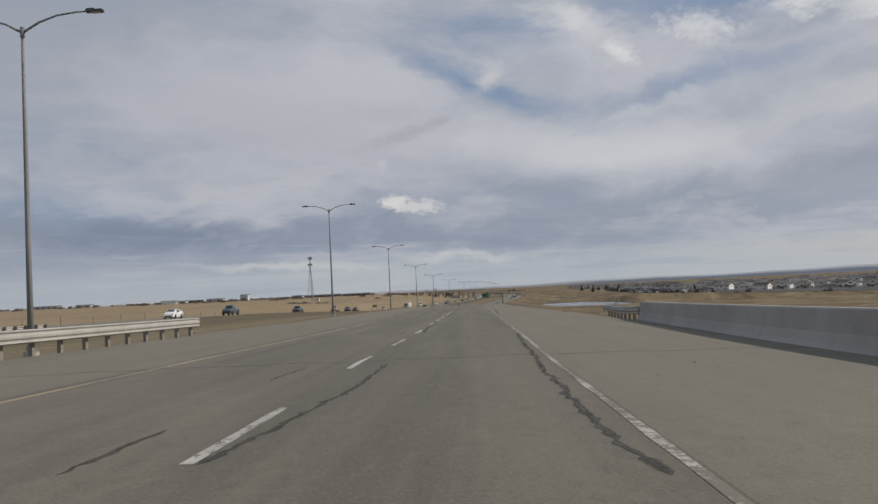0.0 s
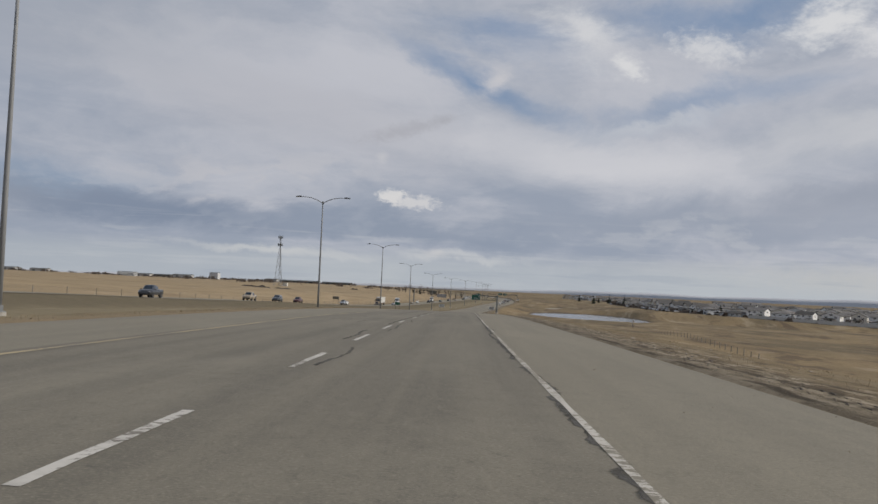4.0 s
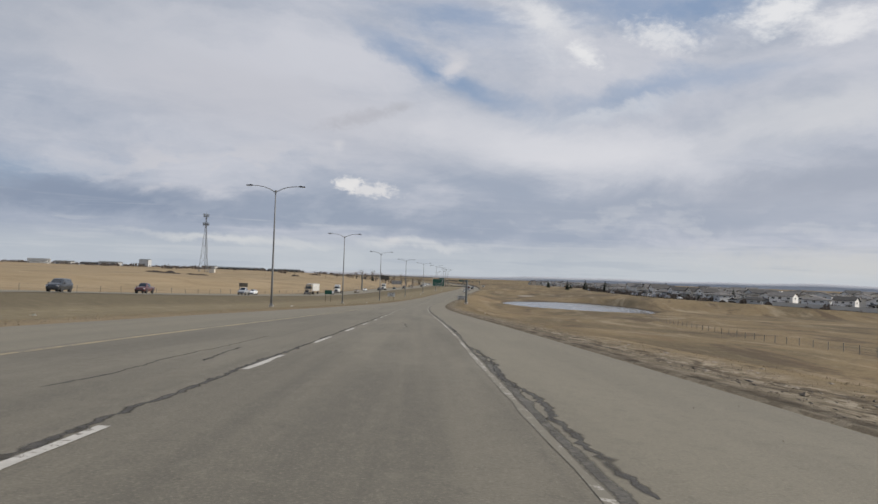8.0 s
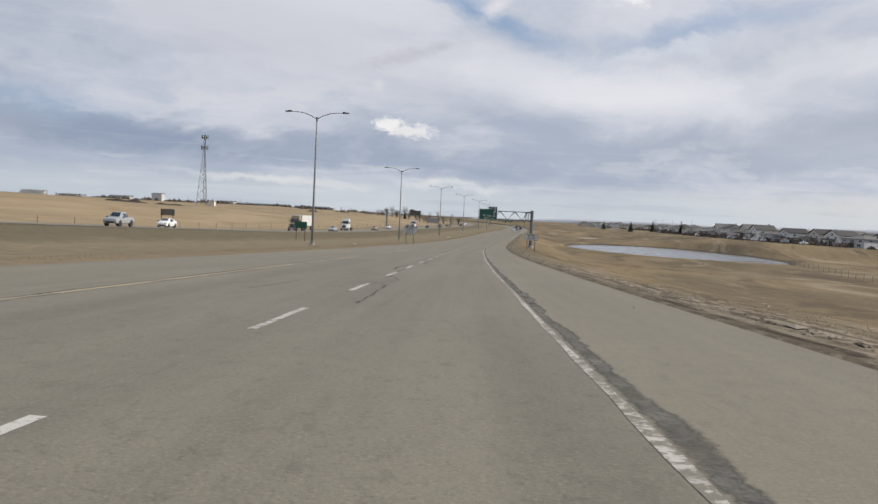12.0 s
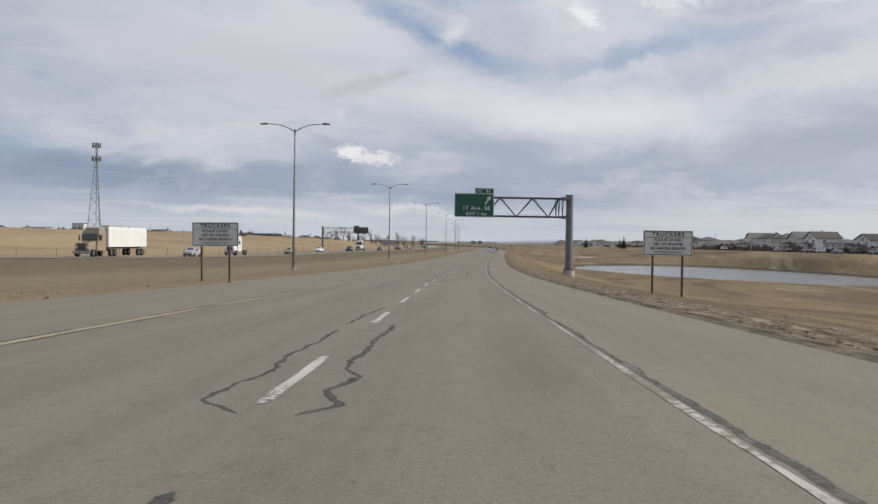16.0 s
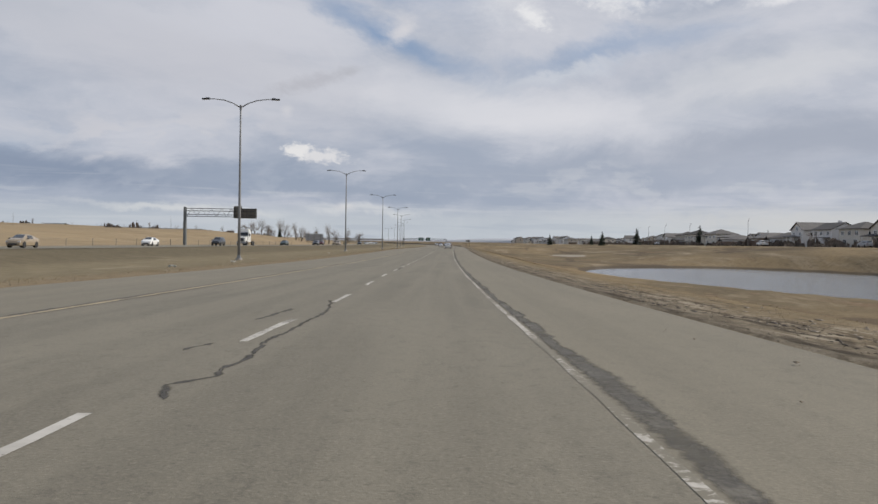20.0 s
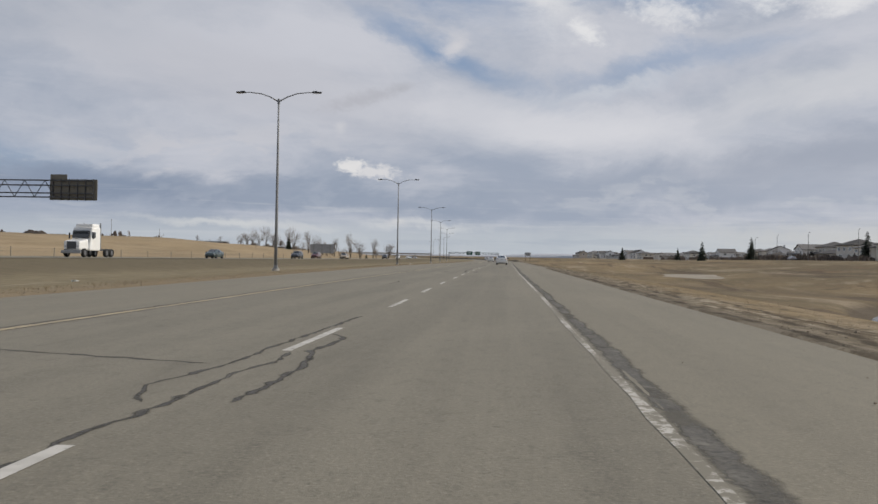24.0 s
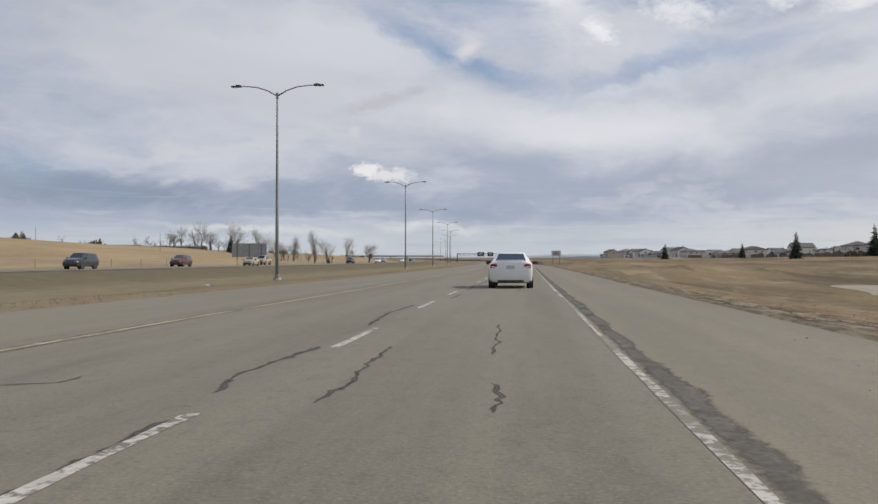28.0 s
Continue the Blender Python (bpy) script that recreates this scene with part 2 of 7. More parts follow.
# ---- materials ----
def material(name, base, dark=None, scale=1.0, rough=0.8, metal=0.0, bump=0.0, bump_scale=40.0, fine=0.25, spread=0.35, vary=0.0, coat=0.0):
    """A surface of two tones at two scales, with fine relief. vary: how much one piece differs from the next."""
    m = bpy.data.materials.new(name)
    m.use_nodes = True
    n = Nodes(m.node_tree)
    place = n.tree.nodes.new("ShaderNodeTexCoord").outputs["Object"]
    dark = dark or tuple(c * 0.7 for c in base)
    big = n.noise(place, scale, 5.0, 0.6, 0.2)
    small = n.noise(place, scale * 14, 3.0, 0.6)
    tone = n.mix(n.step(big, 0.5 - spread, 0.5 + spread), dark, base)
    tone = n.mix(n.math("MULTIPLY", n.step(small, 0.35, 0.75), fine), tone, dark)
    if vary:
        own = n.tree.nodes.new("ShaderNodeObjectInfo").outputs["Random"]
        tone = n.mix(1.0, tone, n.xyz(*[n.step(own, 0, 1, 1 - vary, 1 + vary)] * 3), "MULTIPLY")
    shader = n.add("ShaderNodeBsdfPrincipled", None, Base_Color=tone, Metallic=metal)
    n.tree.links.new(n.step(small, 0.2, 0.8, max(rough - 0.08, 0.02), min(rough + 0.08, 1.0)), shader.inputs["Roughness"])
    if coat:
        shader.inputs["Coat Weight"].default_value = coat
    if bump:
        height = n.noise(place, bump_scale, 4.0, 0.6)
        relief = n.add("ShaderNodeBump", None, Strength=bump, Distance=0.02, Height=height)
        n.tree.links.new(relief.outputs[0], shader.inputs["Normal"])
    n.add("ShaderNodeOutputMaterial", None, Surface=shader.outputs[0])
    return m


def paved(name, base, dark, light, stain, streak=0.5, newer=None):
    """Old asphalt: speckled stone, streaks along the way, patches. UV is metres across and along."""
    m = bpy.data.materials.new(name)
    m.use_nodes = True
    n = Nodes(m.node_tree)
    uv = n.tree.nodes.new("ShaderNodeUVMap").outputs[0]
    part = n.add("ShaderNodeSeparateXYZ", None, i0=uv)
    u, v = part.outputs[0], part.outputs[1]
    along = n.noise(n.xyz(n.math("MULTIPLY", u, 1.1), n.math("MULTIPLY", v, 0.018)), 1.0, 5.0, 0.6, 0.2)
    patch = n.noise(n.xyz(n.math("MULTIPLY", u, 0.35), n.math("MULTIPLY", v, 0.09)), 1.0, 6.0, 0.62, 0.5)
    grain = n.noise(uv, 30.0, 4.0, 0.75)
    pits = n.noise(uv, 9.0, 4.0, 0.7)
    spots = n.noise(uv, 3.1, 6.0, 0.7, 0.3)
    if newer:
        later = n.step(n.math("ADD", v, n.math("MULTIPLY", patch, 120.0)), 250, 420)
        base, dark = n.mix(later, base, newer), n.mix(later, dark, tuple(c * 0.80 for c in newer))
        deep, light = tuple(c * 0.62 for c in newer), tuple(c * 1.12 for c in newer)
    else:
        deep = dark
    tone = n.mix(n.step(along, 0.36, 0.64, 0, streak), base, dark)
    blotch = n.noise(n.xyz(n.math("MULTIPLY", u, 0.9), n.math("MULTIPLY", v, 0.16), 7.0), 1.0, 7.0, 0.66, 0.5)
    tone = n.mix(n.step(blotch, 0.52, 0.70, 0, 0.5), tone, deep)
    tone = n.mix(n.step(patch, 0.45, 0.72, 0, 0.55), tone, light)
    mottle = n.noise(n.xyz(n.math("MULTIPLY", u, 5.0), n.math("MULTIPLY", v, 2.6), 3.0), 1.0, 8.0, 0.78, 0.3)
    tone = n.mix(n.step(mottle, 0.52, 0.64, 0, 0.32), tone, tuple(c * 0.66 for c in deep))
    tone = n.mix(n.step(mottle, 0.47, 0.38, 0, 0.3), tone, light)
    tone = n.mix(n.step(spots, 0.62, 0.75, 0, stain), tone, tuple(c * 0.5 for c in deep))
    tone = n.mix(n.step(grain, 0.5, 0.75, 0, 0.48), tone, tuple(min(c * 1.7, 0.6) for c in light))
    tone = n.mix(n.step(grain, 0.47, 0.28, 0, 0.55), tone, tuple(c * 0.5 for c in deep))
    tone = n.mix(n.step(pits, 0.55, 0.72, 0, 0.4), tone, tuple(c * 0.65 for c in deep))
    shader = n.add("ShaderNodeBsdfPrincipled", None, Base_Color=tone, Roughness=0.88)
    relief = n.add("ShaderNodeBump", None, Strength=0.5, Distance=0.008, Height=grain)
    n.tree.links.new(relief.outputs[0], shader.inputs["Normal"])
    n.add("ShaderNodeOutputMaterial", None, Surface=shader.outputs[0])
    return m


def worn_paint(name, paint, under, gone):
    """Road paint that has flaked off down to the asphalt in places."""
    m = bpy.data.materials.new(name)
    m.use_nodes = True
    n = Nodes(m.node_tree)
    place = n.tree.nodes.new("ShaderNodeTexCoord").outputs["Object"]
    flake = n.noise(place, 9.0, 8.0, 0.72, 0.4)
    slow = n.noise(place, 0.35, 3.0, 0.5)
    worn = n.step(n.math("ADD", flake, n.math("MULTIPLY", n.math("SUBTRACT", slow, 0.5), 0.6)), gone - 0.05, gone + 0.05)
    tone = n.mix(worn, paint, under)
    dirt = n.noise(place, 2.0, 5.0, 0.6)
    tone = n.mix(n.step(dirt, 0.4, 0.75, 0, 0.45), tone, under)
    shader = n.add("ShaderNodeBsdfPrincipled", None, Base_Color=tone, Roughness=0.75)
    n.add("ShaderNodeOutputMaterial", None, Surface=shader.outputs[0])
    return m


def seam(name, base, dark, soft, ragged):
    """Sealant or patching whose edge thins out over the asphalt. UV's first value is -1 to 1 across the strip."""
    m = bpy.data.materials.new(name)
    m.use_nodes = True
    n = Nodes(m.node_tree)
    across = n.add("ShaderNodeSeparateXYZ", None, i0=n.tree.nodes.new("ShaderNodeUVMap").outputs[0]).outputs[0]
    place = n.tree.nodes.new("ShaderNodeTexCoord").outputs["Object"]
    rough = n.noise(place, 7.0, 6.0, 0.75, 0.3)
    cover = n.math("ADD", n.math("ABSOLUTE", across), n.math("MULTIPLY", n.math("SUBTRACT", rough, 0.5), ragged))
    cover = n.step(cover, 0.95, 0.95 - soft)
    worn = n.step(n.noise(place, 1.1, 4.0, 0.6), 0.3, 0.6, 0.55, 1.0)
    tone = n.mix(n.step(n.noise(place, 22.0, 4.0, 0.7), 0.35, 0.65), dark, base)
    tone = n.mix(n.step(n.noise(place, 2.6, 6.0, 0.7, 0.4), 0.52, 0.66, 0, 0.7), tone, tuple(min(c * 1.5, 0.5) for c in base))
    tone = n.mix(n.step(n.noise(place, 6.0, 5.0, 0.75), 0.56, 0.68, 0, 0.7), tone, tuple(c * 0.5 for c in dark))
    shader = n.add("ShaderNodeBsdfPrincipled", None, Base_Color=tone, Roughness=0.8)
    relief = n.add("ShaderNodeBump", None, Strength=0.8, Distance=0.03, Height=n.noise(place, 9.0, 5.0, 0.7))
    n.tree.links.new(relief.outputs[0], shader.inputs["Normal"])
    clear = n.tree.nodes.new("ShaderNodeBsdfTransparent")
    both = n.add("ShaderNodeMixShader", None, i0=n.math("MULTIPLY", cover, worn), i1=clear.outputs[0], i2=shader.outputs[0])
    n.add("ShaderNodeOutputMaterial", None, Surface=both.outputs[0])
    return m


def earth_material():
    """Dead spring grass over soil. UV is metres from the road's line and along it."""
    m = bpy.data.materials.new("dry_grassland")
    m.use_nodes = True
    n = Nodes(m.node_tree)
    uv = n.tree.nodes.new("ShaderNodeUVMap").outputs[0]
    u = n.add("ShaderNodeSeparateXYZ", None, i0=uv)
    u, v = u.outputs[0], u.outputs[1]
    ragged = n.noise(uv, 0.16, 6.0, 0.65, 0.3)
    field = n.noise(n.xyz(n.math("MULTIPLY", u, 0.028), n.math("MULTIPLY", v, 0.012)), 1.0, 7.0, 0.62, 0.6)
    clump = n.noise(uv, 0.55, 7.0, 0.7, 0.2)
    blade = n.noise(uv, 7.0, 4.0, 0.7)
    straw = n.mix(n.step(field, 0.36, 0.64), (0.125, 0.099, 0.062), (0.225, 0.168, 0.096))
    bands = n.noise(n.xyz(n.math("MULTIPLY", u, 0.13), n.math("MULTIPLY", v, 0.022), 3.0), 1.0, 7.0, 0.66, 0.8)
    straw = n.mix(n.step(bands, 0.54, 0.70, 0, 0.75), straw, (0.30, 0.243, 0.17))
    straw = n.mix(n.step(bands, 0.44, 0.30, 0, 0.7), straw, (0.165, 0.108, 0.066))
    straw = n.mix(n.step(clump, 0.5, 0.72, 0, 0.75), straw, (0.092, 0.073, 0.048))
    straw = n.mix(n.step(clump, 0.44, 0.28, 0, 0.6), straw, (0.275, 0.228, 0.162))
    tussock = n.noise(uv, 1.7, 5.0, 0.7, 0.2)
    straw = n.mix(n.step(tussock, 0.5, 0.68, 0, 0.6), straw, (0.085, 0.064, 0.040))
    straw = n.mix(n.step(tussock, 0.42, 0.28, 0, 0.4), straw, (0.30, 0.255, 0.185))
    # brushy patches in the field, and paler grass on the hill beyond the other carriageway
    brush = n.noise(n.xyz(n.math("MULTIPLY", u, 0.075), n.math("MULTIPLY", v, 0.02), 8.0), 1.0, 8.0, 0.68, 0.7)
    straw = n.mix(n.math("MULTIPLY", n.step(brush, 0.53, 0.60, 0, 0.72), n.step(u, 9.0, 16.0)), straw, (0.088, 0.066, 0.046))
    straw = n.mix(n.math("MULTIPLY", n.step(brush, 0.44, 0.36, 0, 0.5), n.step(u, 9.0, 16.0)), straw, (0.31, 0.257, 0.178))
    straw = n.mix(n.math("MULTIPLY", n.step(u, -60.0, -66.0), n.step(bands, 0.3, 0.6, 0.35, 0.7)), straw, (0.325, 0.25, 0.158))
    # mown median: greyer and darker
    mown = n.mix(n.step(clump, 0.35, 0.7), (0.225, 0.186, 0.118), (0.138, 0.116, 0.075))
    mown = n.mix(n.step(tussock, 0.5, 0.7, 0, 0.45), mown, (0.10, 0.084, 0.054))
    mown = n.mix(n.step(bands, 0.45, 0.65, 0, 0.5), mown, (0.19, 0.16, 0.105))
    bleached = n.noise(n.xyz(n.math("MULTIPLY", u, 0.22), n.math("MULTIPLY", v, 0.09), 5.0), 1.0, 7.0, 0.62, 0.6)
    mown = n.mix(n.step(bleached, 0.59, 0.68, 0, 0.55), mown, (0.30, 0.255, 0.18))
    edge = n.math("ADD", u, n.math("MULTIPLY", n.math("SUBTRACT", ragged, 0.5), 5.0))
    inside = n.math("MULTIPLY", n.step(edge, -44.0, -41.0), n.step(edge, -10.0, -11.0))
    tone = n.mix(inside, straw, mown)
    # shade on the swale's far slope, painted as a dark band
    swale_shade = n.math("MULTIPLY", n.step(edge, -43.5, -41.0), n.step(edge, -30.0, -36.0))
    tone = n.mix(n.math("MULTIPLY", swale_shade, 0.6), tone, (0.082, 0.069, 0.048))
    # the muddy, salt-crusted verge beside the pavement
    verge = n.math("MULTIPLY", n.step(edge, 3.0, 4.0), n.step(edge, 8.3, 5.6))
    ruts = n.noise(n.xyz(n.math("MULTIPLY", u, 2.0), n.math("MULTIPLY", v, 0.10)), 1.0, 7.0, 0.66, 0.6)
    crust = n.mix(n.step(ruts, 0.43, 0.58), (0.105, 0.083, 0.056), (0.245, 0.21, 0.158))
    crust = n.mix(n.step(clump, 0.45, 0.7, 0, 0.6), crust, (0.135, 0.108, 0.072))
    crust = n.mix(n.step(tussock, 0.5, 0.6, 0, 0.75), crust, (0.068, 0.054, 0.038))
    crust = n.mix(n.step(tussock, 0.42, 0.3, 0, 0.5), crust, (0.29, 0.255, 0.20))
    flakes = n.noise(n.xyz(n.math("MULTIPLY", u, 2.6), n.math("MULTIPLY", v, 0.7), 1.0), 1.0, 8.0, 0.68, 0.9)
    crust = n.mix(n.step(flakes, 0.53, 0.57, 0, 0.85), crust, (0.33, 0.29, 0.225))
    crust = n.mix(n.step(flakes, 0.475, 0.435, 0, 0.9), crust, (0.048, 0.037, 0.026))
    tone = n.mix(n.math("MULTIPLY", verge, 0.85), tone, crust)
    # dusty gravel at the pavement's foot
    foot = n.math("MULTIPLY", n.step(edge, 3.6, 4.2), n.step(edge, 6.0, 5.2))
    tone = n.mix(n.math("MULTIPLY", foot, 0.6), tone, (0.15, 0.125, 0.09))
    # wet mud at the water's edge, darkened as well for the cut bank's shadow
    height = n.add("ShaderNodeSeparateXYZ", None, i0=n.tree.nodes.new("ShaderNodeNewGeometry").outputs["Position"]).outputs[2]
    mud = n.math("MULTIPLY", n.step(n.math("ADD", height, n.math("MULTIPLY", clump, 0.5)), -3.35, -3.75), n.step(u, 10.0, 14.0))
    tone = n.mix(n.math("MULTIPLY", mud, 0.8), tone, (0.075, 0.06, 0.045))
    # shadowed step of the pavement's eroded lip, painted dark, and lesser ruts beyond
    stray = n.noise(n.xyz(0.0, n.math("MULTIPLY", v, 0.22)), 1.0, 6.0, 0.6)
    for at, sway, wide, much in ((4.85, 0.9, 0.2, 0.9), (5.6, 2.4, 0.18, 0.85), (6.4, 3.2, 0.16, 0.8), (7.6, 3.6, 0.15, 0.6)):
        off = n.math("ABSOLUTE", n.math("SUBTRACT", n.math("ADD", u, n.math("MULTIPLY", n.math("SUBTRACT", stray, 0.5), sway)), at))
        line = n.math("MULTIPLY", n.step(off, wide, wide * 0.3), n.step(n.noise(n.xyz(at, n.math("MULTIPLY", v, 0.35)), 1.0, 5.0, 0.65), 0.44, 0.56))
        tone = n.mix(n.math("MULTIPLY", line, much), tone, (0.042, 0.033, 0.023))
    lip = n.math("MULTIPLY", n.step(edge, -10.2, -11.4), n.step(edge, -14.5, -12.4))
    tone = n.mix(n.math("MULTIPLY", lip, 0.7), tone, (0.16, 0.125, 0.085))
    tone = n.mix(n.step(blade, 0.5, 0.8, 0, 0.45), tone, (0.06, 0.048, 0.03))
    tone = n.mix(n.step(blade, 0.45, 0.2, 0, 0.35), tone, (0.40, 0.32, 0.20))
    shader = n.add("ShaderNodeBsdfPrincipled", None, Base_Color=tone, Roughness=0.95)
    shader.inputs["Specular IOR Level"].default_value = 0.1
    lift = n.math("ADD", n.math("MULTIPLY", clump, 0.6), n.math("MULTIPLY", blade, 0.25))
    relief = n.add("ShaderNodeBump", None, Strength=0.7, Distance=0.22, Height=lift)
    n.tree.links.new(relief.outputs[0], shader.inputs["Normal"])
    n.add("ShaderNodeOutputMaterial", None, Surface=shader.outputs[0])
    return m


def water_material():
    m = bpy.data.materials.new("pond_water")
    m.use_nodes = True
    n = Nodes(m.node_tree)
    place = n.tree.nodes.new("ShaderNodeTexCoord").outputs["Object"]
    shader = n.add("ShaderNodeBsdfPrincipled", None, Base_Color=(0.15, 0.155, 0.16, 1), Roughness=0.16)
    shader.inputs["IOR"].default_value = 1.33
    flat = n.add("ShaderNodeVectorMath", {"operation": "MULTIPLY"}, i0=place, i1=(0.16, 0.75, 1.0)).outputs[0]
    ripple = n.noise(flat, 1.1, 6.0, 0.72, 0.5)
    relief = n.add("ShaderNodeBump", None, Strength=0.8, Distance=0.3, Height=ripple)
    n.tree.links.new(relief.outputs[0], shader.inputs["Normal"])
    n.add("ShaderNodeOutputMaterial", None, Surface=shader.outputs[0])
    return m


def glass_material(name, tint, rough=0.06):
    m = bpy.data.materials.new(name)
    m.use_nodes = True
    n = Nodes(m.node_tree)
    shader = n.add("ShaderNodeBsdfPrincipled", None, Base_Color=(*tint, 1), Roughness=rough)
    shader.inputs["Coat Weight"].default_value = 0.6
    n.add("ShaderNodeOutputMaterial", None, Surface=shader.outputs[0])
    return m


LANE = paved("asphalt_lanes", (0.140, 0.125, 0.094), (0.096, 0.086, 0.066), (0.174, 0.156, 0.117), 0.6, 0.9, (0.166, 0.150, 0.114))
SHOULDER = paved("asphalt_shoulder", (0.170, 0.152, 0.113), (0.142, 0.127, 0.095), (0.196, 0.175, 0.131), 0.4, 0.7)
WHITE_PAINT = worn_paint("white_road_paint", (0.46, 0.44, 0.40), (0.13, 0.117, 0.093), 0.565)
WORN_WHITE = worn_paint("worn_white_road_paint", (0.44, 0.415, 0.37), (0.160, 0.144, 0.108), 0.475)
YELLOW_PAINT = worn_paint("yellow_road_paint", (0.33, 0.265, 0.155), (0.14, 0.124, 0.097), 0.53)
FADED_YELLOW = worn_paint("faded_yellow_road_paint", (0.35, 0.285, 0.18), (0.125, 0.110, 0.082), 0.58)
TAR = seam("crack_sealant", (0.066, 0.060, 0.050), (0.036, 0.033, 0.029), 0.75, 1.0)
PATCH = seam("cold_patch_asphalt", (0.112, 0.103, 0.084), (0.058, 0.053, 0.045), 0.6, 1.3)
EARTH = earth_material()
WATER = water_material()
CONCRETE = material("weathered_concrete", (0.42, 0.40, 0.36), (0.29, 0.275, 0.25), 0.5, 0.85, bump=0.3, bump_scale=30)
GALV = material("galvanised_steel", (0.36, 0.37, 0.38), (0.24, 0.25, 0.26), 0.8, 0.45, 0.7)
RAIL = material("dusty_galvanised_rail", (0.42, 0.405, 0.37), (0.31, 0.295, 0.27), 0.8, 0.65, 0.05)
POLE = material("grey_lamp_steel", (0.23, 0.235, 0.24), (0.18, 0.185, 0.19), 0.3, 0.65, fine=0.1)
DARK_STEEL = material("dark_weathered_steel", (0.10, 0.105, 0.11), (0.06, 0.062, 0.066), 1.0, 0.55, 0.5)
COLUMN = material("painted_grey_steel", (0.17, 0.185, 0.185), (0.12, 0.13, 0.13), 0.7, 0.55, 0.3)
LAMP_GLASS = glass_material("lamp_lens", (0.35, 0.35, 0.33), 0.25)
SIGN_GREEN = material("green_sign_sheeting", (0.008, 0.095, 0.062), (0.006, 0.075, 0.05), 0.6, 0.45, fine=0.1)
SIGN_WHITE = material("white_sign_sheeting", (0.62, 0.62, 0.60), (0.52, 0.52, 0.50), 0.8, 0.5, fine=0.1)
SIGN_BLACK = material("black_sign_print", (0.035, 0.035, 0.035), (0.025, 0.025, 0.025), 1.0, 0.6)
SIGN_BACK = material("bare_sign_backing", (0.20, 0.185, 0.15), (0.14, 0.13, 0.105), 1.2, 0.6, 0.3)
BROWN_WOOD = material("weathered_timber_post", (0.15, 0.105, 0.07), (0.09, 0.065, 0.045), 2.0, 0.9, bump=0.3)
WOOD_GREY = material("grey_timber_post", (0.27, 0.245, 0.21), (0.18, 0.16, 0.135), 2.0, 0.9, bump=0.3)
STONE = material("roadside_clods", (0.22, 0.18, 0.13), (0.15, 0.12, 0.085), 1.3, 0.95, vary=0.3)
MUD = material("pale_dried_mud", (0.30, 0.265, 0.212), (0.20, 0.168, 0.122), 0.25, 0.9, bump=0.3, bump_scale=3.0)
CRUST = material("dried_mud_crust", (0.26, 0.222, 0.168), (0.18, 0.15, 0.112), 1.0, 0.95)
BLADE = material("dead_grass_blades", (0.31, 0.24, 0.145), (0.21, 0.165, 0.10), 0.15, 0.95)
BARK = material("grey_bark", (0.14, 0.115, 0.095), (0.085, 0.07, 0.058), 2.0, 0.95, bump=0.3)
TWIG = material("bare_twigs", (0.22, 0.18, 0.145), (0.15, 0.122, 0.10), 1.0, 0.95)
NEEDLE = material("dark_conifer_needles", (0.038, 0.048, 0.030), (0.020, 0.026, 0.018), 1.2, 0.95)


# ---- the road's line and the lie of the land ----
_line = np.array(ROAD_LINE)
_far = [(-44.6 - 0.000113 * max(60.0 * k - 70, 0) ** 2 if k < 18 else -153.7 - 0.226 * (60.0 * k - 1080), 809.27 + 60 * k, -0.82 - 0.06 * min(k, 14)) for k in range(1, 62)]
_line = np.vstack([[(9.55, -98.3, 12.2), (28.5, -296, 13.0)][::-1], _line, _far])
_ys = np.arange(-290.0, 4300.0, 6.0)
_smooth = np.ones(9) / 9


def _eased(values):
    padded = np.concatenate([values[0] + (values[0] - values[1:5][::-1]), values, values[-1] + (values[-1] - values[-5:-1][::-1])])
    return np.convolve(padded, _smooth, "valid")


_xs, _zs = _eased(np.interp(_ys, _line[:, 1], _line[:, 0])), _eased(np.interp(_ys, _line[:, 1], _line[:, 2]))


def road_x(y):
    return np.interp(y, _ys, _xs)


def road_z(y):
    return np.interp(y, _ys, _zs)


def ease(v, a, b):
    t = np.clip((np.asarray(v, float) - a) / (b - a), 0, 1)
    return t * t * (3 - 2 * t)


RIGHT_LINE, DASH_LINE, YELLOW_LINE = 1.22, -2.33, -6.43
OPP_NEAR, OPP_FAR = -42.0, -56.0
POND_Z = -4.3
# how far the painted lines lie from the road's line, by y
RIGHT_AT = ((7, 1.22), (31, 1.30), (57, 1.33), (135, 1.27), (160, 1.23), (187, 1.35), (215, 1.18), (243, 1.33), (268, 1.27), (296, 1.19), (324, 1.24), (405, 1.30), (434, 1.21), (462, 1.20), (489, 1.17), (517, 1.26), (546, 1.28), (574, 1.22), (656, 1.17), (684, 1.25), (710, 1.20), (737, 1.23), (765, 1.22))
DASH_AT = ((7, -2.26), (17, -2.36), (32, -2.17), (57, -2.17), (65, -2.10), (139, -2.49), (163, -2.40), (172, -2.35), (187, -2.52), (197, -2.55), (221, -2.48), (246, -2.29), (279, -2.24), (296, -2.37), (329, -2.34), (337, -2.27), (410, -1.97), (418, -1.91), (436, -2.08), (445, -2.08), (469, -2.21), (478, -2.14), (502, -2.18), (519, -2.30), (551, -2.27), (559, -2.16), (578, -2.39), (587, -2.38), (661, -2.32), (670, -2.27), (686, -2.33), (711, -2.25), (744, -2.26), (769, -2.35), (778, -2.40))
